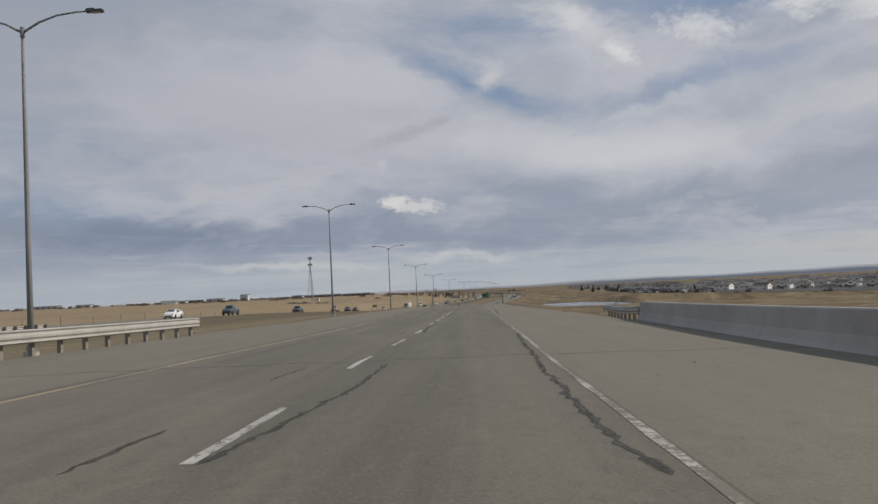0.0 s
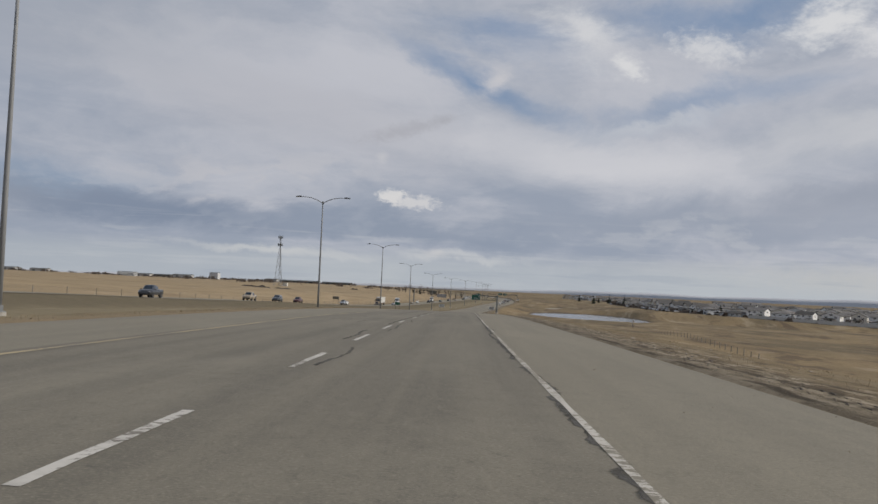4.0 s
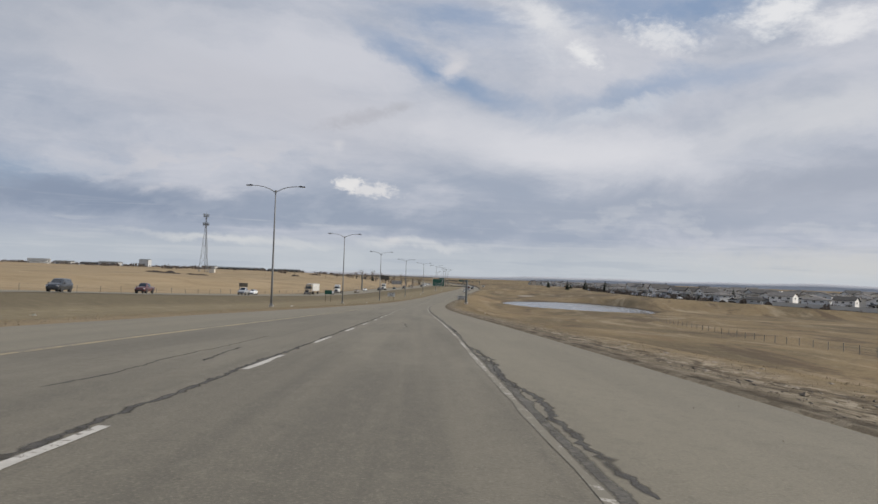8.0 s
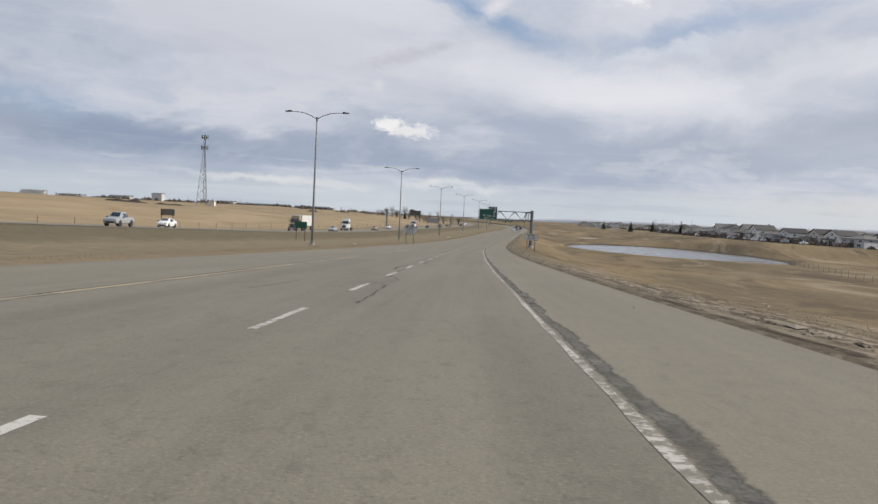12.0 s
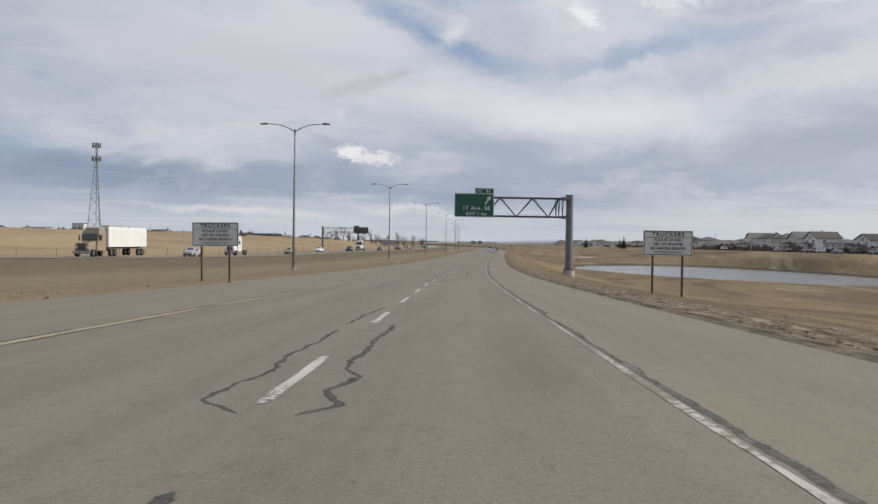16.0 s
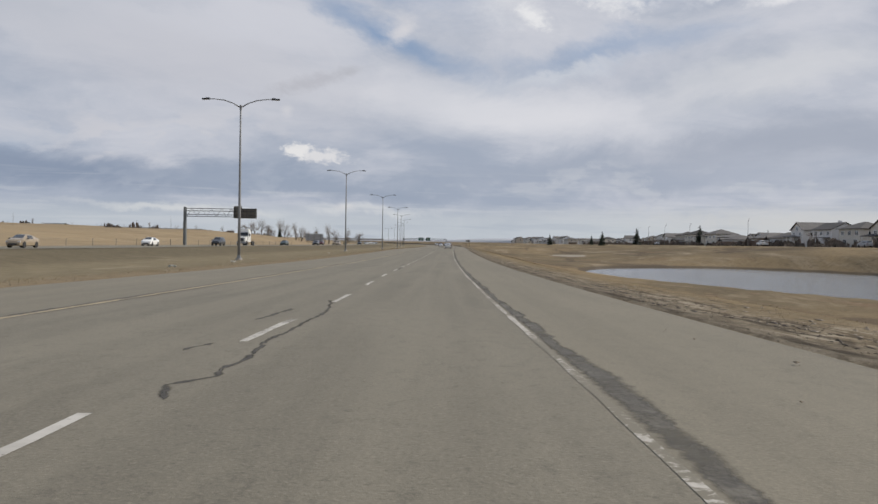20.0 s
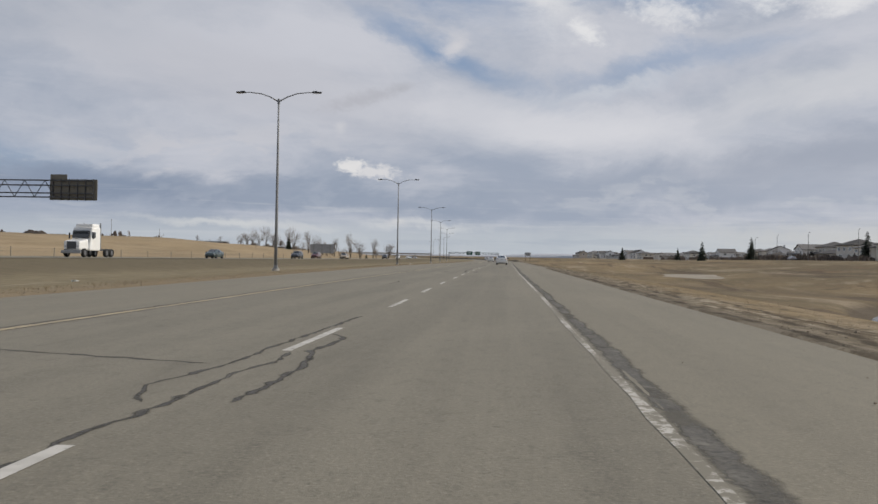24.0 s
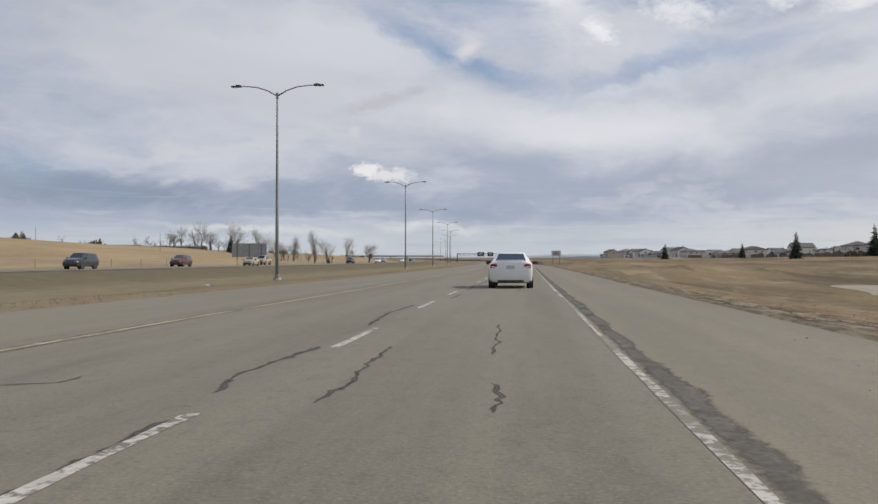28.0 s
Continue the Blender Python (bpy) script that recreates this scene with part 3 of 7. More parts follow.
YELLOW_AT = ((14, -6.60), (38, -6.30), (62, -6.24), (142, -6.80), (170, -6.40), (197, -6.72), (224, -6.64), (250, -6.45), (276, -6.34), (331, -6.38), (412, -6.00), (441, -6.28), (498, -6.30), (527, -6.41), (556, -6.54), (582, -6.78), (663, -6.68), (690, -6.52), (715, -6.25), (743, -6.38), (768, -6.34))


def line_at(table, y):
    return float(np.interp(y, *zip(*table)))


def right_edge(y):
    return 4.6 + 1.8 * (1 - ease(y, 45, 120)) + 0.5 * ease(y, 715, 770)


def left_edge(y):
    return -11.7 - 3.0 * (1 - ease(y, 40, 120))


def houses_u(y):
    """Where the row of houses stands."""
    return np.interp(y, [0, 480, 545, 590, 630, 655, 680, 710, 760, 817, 896, 985, 1040, 1120, 1275, 1370, 1450, 1600], [900, 480, 350, 250, 175, 142, 130, 123, 116, 110, 108, 106, 118, 134, 134, 116, 100, 86])


def other_z(y):
    """The other carriageway's height."""
    return road_z(y) + np.interp(y, [0, 230, 300, 450, 560, 800, 1000], [-0.1, 0.0, 0.6, 0.8, 0.5, 0.15, 0.1])


def in_pond(u, y):
    """Below 1 inside the pond: a long pool beside the road."""
    ang = 0.12 * np.sin(y * 0.045) + 0.1 * np.sin(u * 0.13 + 2)
    pool = np.abs((u - 61.5 + (y - 662) * 0.08) / 33.0) ** 2.6 + np.abs((y - 662) / 88.0) ** 2.6 + ang
    return pool


def ground_z(u, y):
    u, y = np.asarray(u, float), np.asarray(y, float)
    zr, zo = road_z(y), other_z(y)
    # right: verge, bank, field, rise to the houses
    RIGHT_EDGE, LEFT_EDGE = right_edge(y), left_edge(y)
    hu = houses_u(y)
    low = np.interp(y, [0, 250, 330, 450, 530, 600, 720, 900, 990, 1200], [3.2, 1.7, 0.7, -1.2, -2.7, -3.4, -3.4, -3.2, -0.7, -0.3])
    rise = 1.3 - 2.3 * ease(hu, 110, 270)
    field = low + (rise - low) * ease(u, hu - 70, hu - 8) + 1.5 * ease(u, hu + 30, hu + 300) * (y < 1600)
    field = field + (0.3 * np.sin(y * 0.021 + u * 0.03) + 0.18 * np.sin(u * 0.09 + y * 0.05)) * (1 - ease(u, hu - 30, hu - 10))
    bank = zr - 0.05 * np.clip(u - RIGHT_EDGE, 0, 4) - 0.28 * ease(u - RIGHT_EDGE, 0, 1.0) * ease(y, 25, 40) * (1 - ease(y, 65, 110)) - np.clip(u - 8.6, 0, None) / 4.6
    right = np.where(bank > field, bank, field)
    blend = np.clip(1 - np.abs(bank - field) / 1.2, 0, 1)
    right = right + 0.22 * blend * blend
    pond = in_pond(u, y)
    right = np.where(pond < 1.35, np.minimum(right, POND_Z - 0.5 + 1.5 * ease(pond, 0.85, 1.35)) * (1 - ease(pond, 1.05, 1.35)) + right * ease(pond, 1.05, 1.35), right)
    # left: median swale, other carriageway, hill
    median = np.interp(u, [OPP_NEAR, -38, -33, -24, -16.5, -13, -11.7], [0, -0.35, -1.0, -0.85, -0.3, 0, 0]) + np.interp(u, [OPP_NEAR, -11.7], [1, 0]) * (zo - zr) + zr
    h1 = np.interp(y, [100, 300, 500, 700, 790, 930, 1100, 1500], [10.2, 8.6, 6.2, 4.2, 3.6, 4.6, 3.2, 2.5])
    h2 = np.interp(y, [100, 300, 500, 760, 900, 1200, 2000], [10.6, 9.6, 9.0, 7.2, 7.6, 8.0, 6.0])
    h3 = np.interp(y, [0, 600, 1200, 2500], [11.5, 10.5, 8.5, 7.0])
    toe = zo - 0.25
    hill = toe + (h1 - toe) * ease(u, -66, -112)
    hill = hill + (h2 - h1) * ease(u, -110, -240) + (h3 - h2) * ease(u, -260, -700)
    hill = hill + (0.3 * np.sin(y * 0.017 + u * 0.02) + 0.25 * np.sin(y * 0.05)) * ease(u, -70, -120)
    left = np.where(u < OPP_FAR, np.where(u > -62, zo - 0.25 * (OPP_FAR - u) / 6, hill), np.where(u < OPP_NEAR, zo, median))
    z = np.where(u > RIGHT_EDGE, right, np.where(u < LEFT_EDGE, left, zr))
    # far land settles to a plain
    far = ease(np.maximum(np.abs(u) * 0.8, y), 1500, 3200)
    return z * (1 - far) + 3.0 * far


def place(u, y, dz=0.0):
    """A point u metres to the right of the road's line, on the ground."""
    return Vector((float(road_x(y)) + u, y, float(ground_z(u, y)) + dz))


def heading(y):
    return math.atan2(-(float(road_x(y + 5)) - float(road_x(y - 5))), 10.0)


# ---- mesh helpers ----
def mesh_object(name, bm, mat, parent=None, label="", smooth=False):
    data = bpy.data.meshes.new(name)
    bm.to_mesh(data)
    bm.free()
    for m in mat if isinstance(mat, (list, tuple)) else [mat]:
        data.materials.append(m)
    if smooth:
        data.polygons.foreach_set("use_smooth", [True] * len(data.polygons))
    ob = new(name, data)
    if parent:
        ob.parent = parent
    if label:
        tagged(ob, label)
    return ob


def part(name, bm, mat, parent, label="", smooth=False):
    """Links a bmesh as one mesh object under a thing or a part."""
    return mesh_object(name, bm, mat, parent, label, smooth)


def thing(name, label, category, group="", m=None, kind=""):
    ob = tagged(new(name), label, category, group, kind)
    ob.matrix_world = m or Matrix()
    return ob


def raw(name, verts, faces, mat, parent=None, uvs=None, smooth=False):
    data = bpy.data.meshes.new(name)
    data.from_pydata([tuple(map(float, v)) for v in verts], [], [tuple(map(int, q)) for q in faces])
    data.materials.append(mat)
    if uvs is not None:
        layer = data.uv_layers.new(name="UVMap")
        order = np.empty(len(data.loops), np.int64)
        data.loops.foreach_get("vertex_index", order)
        layer.data.foreach_set("uv", np.asarray(uvs, np.float32)[order].ravel())
    if smooth:
        data.polygons.foreach_set("use_smooth", [True] * len(data.polygons))
    data.update()
    ob = new(name, data)
    if parent:
        ob.parent = parent
    return ob


def box(bm, x, y, z, sx, sy, sz, bevel=0.0, turn=None):
    """A bevelled block about a centre."""
    made = bmesh.ops.create_cube(bm, size=1.0)["verts"]
    m = Matrix.Translation((x, y, z)) @ (turn or Matrix()) @ Matrix.Diagonal((sx, sy, sz, 1))
    bmesh.ops.transform(bm, matrix=m, verts=made)
    if bevel:
        edges = list({e for v in made for e in v.link_edges})
        bmesh.ops.bevel(bm, geom=edges, offset=bevel, segments=2, affect="EDGES", profile=0.6)
    return bm


def tube(bm, points, radii, sides=8, cap=True):
    """A round bar through points, with a radius at each."""
    points = [Vector(p) for p in points]
    rings, side = [], None
    for k, p in enumerate(points):
        way = (points[min(k + 1, len(points) - 1)] - points[max(k - 1, 0)]).normalized()
        side = way.orthogonal().normalized() if side is None else (side - way * side.dot(way)).normalized()
        up = way.cross(side)
        r = radii[k] if isinstance(radii, (list, tuple)) else radii
        rings.append([bm.verts.new(p + r * (math.cos(a) * side + math.sin(a) * up)) for a in [2 * math.pi * i / sides for i in range(sides)]])
    for a, b in zip(rings, rings[1:]):
        for i in range(sides):
            bm.faces.new((a[i], a[(i + 1) % sides], b[(i + 1) % sides], b[i]))
    if cap:
        bm.faces.new(rings[0][::-1])
        bm.faces.new(rings[-1])
    return bm


def sheet(name, us, ys, z_of, mat, parent=None, lift=0.0):
    """A surface over a grid of offsets and distances along the road."""
    us, ys = np.asarray(us, float), np.asarray(ys, float)
    U, Y = np.meshgrid(us, ys)
    verts = np.stack([road_x(Y) + U, Y, z_of(U, Y) + lift], -1).reshape(-1, 3)
    k, rows = len(us), len(ys)
    faces = [(r * k + c, r * k + c + 1, (r + 1) * k + c + 1, (r + 1) * k + c) for r in range(rows - 1) for c in range(k - 1)]
    return raw(name, verts, faces, mat, parent, np.stack([U.ravel(), Y.ravel()], -1), True)


# ---- ground ----
def sunk(u, y):
    z = ground_z(u, y)
    under = ((u > left_edge(y) + 0.3) & (u < right_edge(y) - 0.3)) | ((u < OPP_NEAR - 0.3) & (u > OPP_FAR + 0.3))
    return z - np.where(under, 0.25, 0.0)


_u = np.unique(np.concatenate([np.linspace(-4200, -700, 12), np.linspace(-700, -240, 14), np.arange(-240, -110, 9), np.arange(-110, -58, 3.0), [-57, -56, -55.6, -42.4, -42, -41], np.arange(-40, -12, 2.0), [-11.7, -11.3, 4.2, 4.6, 5.2, 6, 7, 8, 8.6, 9.4], np.arange(10, 40, 1.8), np.arange(40, 180, 4.5), np.linspace(180, 500, 16), np.linspace(520, 4200, 14)]))
_y = np.unique(np.concatenate([np.arange(-280, 0, 20), np.arange(0, 1000, 5), np.arange(1000, 1500, 12), np.arange(1500, 4200, 90)]))
ground = tagged(sheet("ground", _u, _y, sunk, EARTH), "dry straw-coloured prairie grassland with bare soil patches", "ground", kind="structure")


# ---- pavements ----
_along = np.arange(-280, 2400, 5.0)
road = tagged(sheet("road", np.linspace(YELLOW_LINE - 0.5, RIGHT_LINE + 0.09, 7), _along, lambda u, y: road_z(y), LANE, lift=0.004), "weathered grey-brown two-lane asphalt highway carriageway", "road", kind="structure")


def shoulder(name, side_of, k):
    """The strip between the lanes and the pavement's edge, which is wider on the bridge."""
    rng = np.random.default_rng(5)
    inner = RIGHT_LINE + 0.09 if k > 0 else YELLOW_LINE - 0.5
    verts, uvs, n = [], [], 5
    for y in _along:
        outer = float(side_of(y)) + rng.normal(0, 0.05)
        for i in range(n):
            u = inner + (outer - inner) * i / (n - 1)
            verts.append((float(road_x(y)) + u, y, float(road_z(y)) + 0.004 - 0.012 * abs(u - inner)))
            uvs.append((u, y))
    faces = [(r * n + c, r * n + c + 1, (r + 1) * n + c + 1, (r + 1) * n + c)[:: k] for r in range(len(_along) - 1) for c in range(n - 1)]
    return tagged(raw(name, verts, faces, SHOULDER, None, uvs, True), "pale dusty asphalt hard shoulder beside the highway", "road shoulder", kind="structure")


shoulder("right_shoulder", right_edge, 1)
shoulder("left_shoulder", left_edge, -1)
other_road = tagged(sheet("opposite_road", np.linspace(OPP_FAR, OPP_NEAR, 8), _along, lambda u, y: other_z(y), SHOULDER, lift=0.03), "pale asphalt carriageway for oncoming traffic", "road", kind="structure")
pond_u, pond_y = np.linspace(14, 112, 30), np.linspace(540, 900, 60)
tagged(sheet("pond_water", pond_u, pond_y, lambda u, y: POND_Z + 0 * u, WATER), "shallow grey-blue pond rippled by wind", "water", kind="structure")


# a pale flat of dried mud in the field beyond the pond
_a = np.linspace(0, 2 * np.pi, 48, endpoint=False)
_ring = [(0.0, 0.0, 0.0)] + [(42 + f * (7.0 * math.cos(a) + 2.0 * math.sin(3 * a)), 855 + f * (24 * math.sin(a) + 4 * math.cos(5 * a)), f) for f in (0.3, 0.55, 0.8, 1.0) for a in _a]
_ring[0] = (42.0, 855.0, 0.0)
_verts = [(float(road_x(y)) + u, y, float(ground_z(u, y)) + 0.10 - 0.12 * f ** 4) for u, y, f in _ring]
_faces = [(0, 1 + k, 1 + (k + 1) % 48) for k in range(48)] + [(1 + 48 * r + k, 1 + 48 * (r + 1) + k, 1 + 48 * (r + 1) + (k + 1) % 48, 1 + 48 * r + (k + 1) % 48) for r in range(3) for k in range(48)]
tagged(raw("mud_flat", _verts, _faces, MUD, smooth=True), "pale dried mud flat in the grass", "mud", kind="stuff")


# ---- street lamps ----
def lamp():
    """A tall tapered pole with two curved arms, each with a flat head."""
    base = thing("street_lamp", "tall grey steel twin-arm street lamp on a concrete footing", "street lamp", "median street lamps")
    bm = bmesh.new()
    tube(bm, [(0, 0, -0.5), (0, 0, 0.22)], [0.42, 0.40], 14)
    part("footing", bm, CONCRETE, base, "round concrete footing")
    bm = bmesh.new()
    box(bm, 0, 0, 0.25, 0.56, 0.56, 0.05, 0.01)
    box(bm, 0, 0, 0.42, 0.36, 0.36, 0.30, 0.03)
    part("base_plate", bm, GALV, base)
    bm = bmesh.new()
    tube(bm, [(0, 0, 0.2), (0, 0, 6), (0, 0, 12), (0, 0, 17.2)], [0.17, 0.145, 0.115, 0.085], 12)
    part("pole", bm, POLE, base, smooth=True)
    bm = bmesh.new()
    tube(bm, [(0, 0, 17.0), (0, 0, 17.55)], [0.13, 0.12], 10)
    part("collar", bm, POLE, base)
    for s in (-1, 1):
        bm = bmesh.new()
        tube(bm, [(s * 0.1, 0, 17.3), (s * 0.9, 0, 17.75), (s * 1.9, 0, 18.08), (s * 3.0, 0, 18.2), (s * 3.6, 0, 18.2)], [0.07, 0.06, 0.055, 0.05, 0.045], 8)
        part("arm", bm, POLE, base, smooth=True)
        bm = bmesh.new()
        box(bm, s * 3.95, 0, 18.2, 0.95, 0.36, 0.15, 0.05)
        box(bm, s * 3.75, 0, 18.3, 0.45, 0.26, 0.10, 0.04)
        head = part("lamp_head", bm, DARK_STEEL, base, "flat dark luminaire")
        bm = bmesh.new()
        box(bm, s * 4.05, 0, 18.115, 0.55, 0.28, 0.03, 0.01)
        part("lens", bm, LAMP_GLASS, head)
    return base


LAMP_Y = [(-23.6, 43.5), (-23.3, 141.8), (-23.2, 239.0), (-22.4, 337.7), (-22.6, 436.4), (-22.9, 537.0), (-23.2, 638.9), (-23.1, 738.4), (-23.1, 837.0), (-24.4, 938.8), (-26.6, 1037.8)]
LAMP_Y += [(-26.0, 1137.0 + 100 * k) for k in range(5)]
first = lamp()
for k, (u, y) in enumerate(LAMP_Y):
    m = Matrix.Translation(place(u, y)) @ Matrix.Rotation(heading(y), 4, "Z")
    if k == 0:
        first.matrix_world = m
    else:
        copy_thing(first, m)


# ---- road markings and repairs, parts of the road ----
def pave_z(u, y):
    """Height of the pavement: flat lanes, shoulders that fall away."""
    fall = max(0.0, u - RIGHT_LINE - 0.09, YELLOW_LINE - 0.5 - u)
    return float(road_z(y)) - 0.012 * fall


def ribbon(name, path, mat, parent, lift):
    """A flat strip that lies on the road. path: rows of u, y, half width."""
    verts, faces = [], []
    for u, y, w in path:
        for s in (-1, 1):
            verts.append((float(road_x(y)) + u + s * w, y, pave_z(u + s * w, y) + lift))
    for k in range(len(path) - 1):
        faces.append((2 * k, 2 * k + 1, 2 * k + 3, 2 * k + 2))
    return raw(name, verts, faces, mat, parent, [(s, row[1]) for row in path for s in (-1, 1)])


def cross_ribbon(name, path, mat, parent, lift):
    """As ribbon, for strips that run across: half width lies along the road."""
    verts, faces = [], []
    for u, y, w in path:
        for s in (-1, 1):
            verts.append((float(road_x(y)) + u, y + s * w, pave_z(u, y + s * w) + lift))
    for k in range(len(path) - 1):
        faces.append((2 * k, 2 * k + 2, 2 * k + 3, 2 * k + 1))
    return raw(name, verts, faces, mat, parent, [(s, row[0]) for row in path for s in (-1, 1)])


def free_ribbon(name, path, mat, parent, lift):
    """A strip through points u, y, half width in any direction."""
    verts, faces = [], []
    for k, (u, y, w) in enumerate(path):
        a, b = path[max(k - 1, 0)], path[min(k + 1, len(path) - 1)]
        du, dy = b[0] - a[0], b[1] - a[1]
        n = max(math.hypot(du, dy), 1e-6)
        for s in (-1, 1):
            pu, py = u + s * w * dy / n, y - s * w * du / n
            verts.append((float(road_x(py)) + pu, py, pave_z(pu, py) + lift))
    for k in range(len(path) - 1):
        faces.append((2 * k, 2 * k + 1, 2 * k + 3, 2 * k + 2))
    return raw(name, verts, faces, mat, parent, [(s, row[1]) for row in path for s in (-1, 1)])


rng = np.random.default_rng(11)
# starts of dashes that were made out; the rest lie evenly between them
KNOWN = (6.2, 15.2, 30.7, 40.0, 55.5, 63.8, 137.35, 146.3, 161.8, 170.3, 186.0, 195.5, 210.5, 219.7, 244.4, 253.3, 268.0, 277.0, 293.3, 301.7, 327.0, 335.3, 408.6, 417.0, 434.5, 443.6, 467.3, 476.0, 492.2, 500.3, 517.3, 525.4, 549.6, 557.8, 575.9, 585.2, 659.6, 668.5, 684.2, 693.6, 709.5, 719.0, 733.2, 742.3, 767.3, 776.8)
DASH_Y = [6.2 - 8.25 * k for k in range(6, 0, -1)]
for a, b in zip(KNOWN, KNOWN[1:]):
    n = max(round((b - a) / 8.3), 1)
    DASH_Y += [a + (b - a) * k / n for k in range(n)]
DASH_Y += [776.8 + 8.25 * k for k in range(48)]
for y in DASH_Y:
    L = 3.35 + rng.normal(0, 0.1)
    shape = [(line_at(DASH_AT, y + L * k / 4) + rng.normal(0, 0.006), y + L * k / 4, 0.054 + rng.normal(0, 0.005)) for k in range(5)]
    ribbon("lane_dash", shape, WHITE_PAINT, road, 0.0078)
for k in range(4):  # painted edge lines, in long lengths
    ys = np.arange(-60 + 300 * k, -60 + 300 * (k + 1) + 0.1, 1.0)
    ribbon("edge_line", [(line_at(RIGHT_AT, y) + 0.012 * math.sin(y * 0.3), y, 0.043 + rng.normal(0, 0.008)) for y in ys], WORN_WHITE, road, 0.0076)
    ribbon("yellow_line", [(line_at(YELLOW_AT, y) + 0.02 * math.sin(y * 0.21), y, 0.074 + rng.normal(0, 0.008)) for y in ys], YELLOW_PAINT if k == 0 else FADED_YELLOW, road, 0.0076)
    if k in (1, 2):
        for shift in (0.105, -0.11):
            ribbon("line_seal", [(line_at(YELLOW_AT, y) + shift + 0.025 * math.sin(y * 0.37 + shift * 9) + rng.normal(0, 0.012), y, max(0.006, 0.026 + rng.normal(0, 0.012))) for y in ys], TAR, road, 0.0072)
    wide = np.arange(-60 + 300 * k, -60 + 300 * (k + 1) + 0.1, 6.0)
    for u, mat in ((-45.0, YELLOW_PAINT), (-52.6, WHITE_PAINT)):
        verts = [(float(road_x(y)) + u + s * 0.07, y, float(other_z(y)) + 0.04) for y in wide for s in (-1, 1)]
        raw("edge_line", verts, [(2 * i, 2 * i + 1, 2 * i + 3, 2 * i + 2) for i in range(len(wide) - 1)], mat, other_road)


CRACKS = (
    ((-2.14, 434), (-2.6, 434.6), (-2.41, 436.3), (-2.48, 438.1), (-2.46, 441.8)),
    ((-2.53, 443.1), (-2.33, 448.9)),
    ((-1.75, 434), (-1.5, 434.5), (-1.72, 435.3), (-1.51, 436.2), (-1.73, 436.8), (-1.68, 443.3)),
    ((-1.95, 545.5), (-2.11, 546.2), (-1.87, 546.7), (-1.91, 548.5), (-2, 550), (-1.93, 554.3), (-2.28, 558.4)),
    ((-2.71, 548.5), (-2.55, 549.4)), ((-2.8, 552.8), (-2.67, 555.5)),
    ((-2.5, 656), (-2.82, 656.8), (-2.62, 658.4), (-2.56, 661.1), (-2.39, 665.5)),
    ((-1.88, 656.1), (-1.81, 658.3), (-1.98, 659.6), (-1.95, 661.4), (-2.26, 661.9)),
    ((-5.44, 659), (-2.77, 658.3)),
    ((-2.55, 763.4), (-2.72, 764.6), (-2.58, 767.4)), ((-2.59, 771.1), (-2.8, 774.3), (-2.71, 778.3)),
)
MORE_CRACKS = (
    ((-1.51, 762.9), (-1.55, 764.7), (-1.64, 767.5)), ((-0.14, 762.6), (-0.1, 763.4), (-0.22, 764.2)),
    ((-0.27, 766.6), (-0.36, 771.7)), ((-4.61, 763.6), (-4.17, 763.8), (-4.17, 764.3)),
    ((-2.45, 462.5), (-2.63, 462.9), (-2.44, 463.8), (-2.3, 465.1), (-1.93, 469.3)),
    ((-3.24, 461.8), (-2.75, 462.4)), ((-4.3, 463.2), (-4.39, 464.3), (-4.21, 466.8), (-4.22, 471.2)),
    ((-3.05, 336.3), (-2.59, 336.6)), ((-1.76, 336.7), (-1.83, 338.3), (-2.47, 338.5), (-1.67, 340)),
    ((-2.9, 340.7), (-1.69, 340.8), (-1.94, 342.8), (-2.38, 343.9), (-2.71, 343.4)),
    ((-0.64, 296.6), (0.18, 296.2), (0.86, 295.8)),
)
EARLY_CRACKS = (
    ((-2.18, 6.2), (-2.01, 8), (-1.77, 11.2), (-1.73, 16)),
    ((-3.13, 5.9), (-3.08, 8.1)), ((-3.31, 13.3), (-3.21, 15.8)),
    ((1.0, 5.5), (0.9, 8.2), (1.0, 18.7), (1.22, 27.6)),
)

BOLD_CRACKS = (
    ((-2.70, 30.6), (-2.73, 32.3)), ((-1.89, 31.1), (-1.96, 32.0), (-2.05, 35.9), (-2.1, 46.7)),
    ((-2.41, 708.8), (-2.33, 709.4), (-2.41, 710.2), (-2.56, 711.3), (-2.6, 713.6), (-2.64, 716.1), (-2.71, 720.1), (-2.57, 726.8)),
    ((-1.81, 709.0), (-1.73, 710.2), (-1.76, 711.6), (-1.74, 714.2)),
)
THIN_CRACKS = (
    ((-0.57, 30.5), (0.25, 31.1), (0.74, 31.9), (1.16, 32.0), (1.75, 32.5), (3.18, 33.9), (4.63, 35.2)),
    ((1.36, 32.4), (1.21, 33.3), (1.22, 34.2)), ((0.37, 31.1), (0.51, 30.5), (0.22, 30.3)),
    ((-3.87, 709.4), (-3.51, 709.6), (-2.84, 710.0), (-2.43, 710.2)), ((-4.91, 711.1), (-4.81, 713.2)),
    ((-4.02, 710.5), (-4.29, 712.5), (-4.0, 713.4)),
)


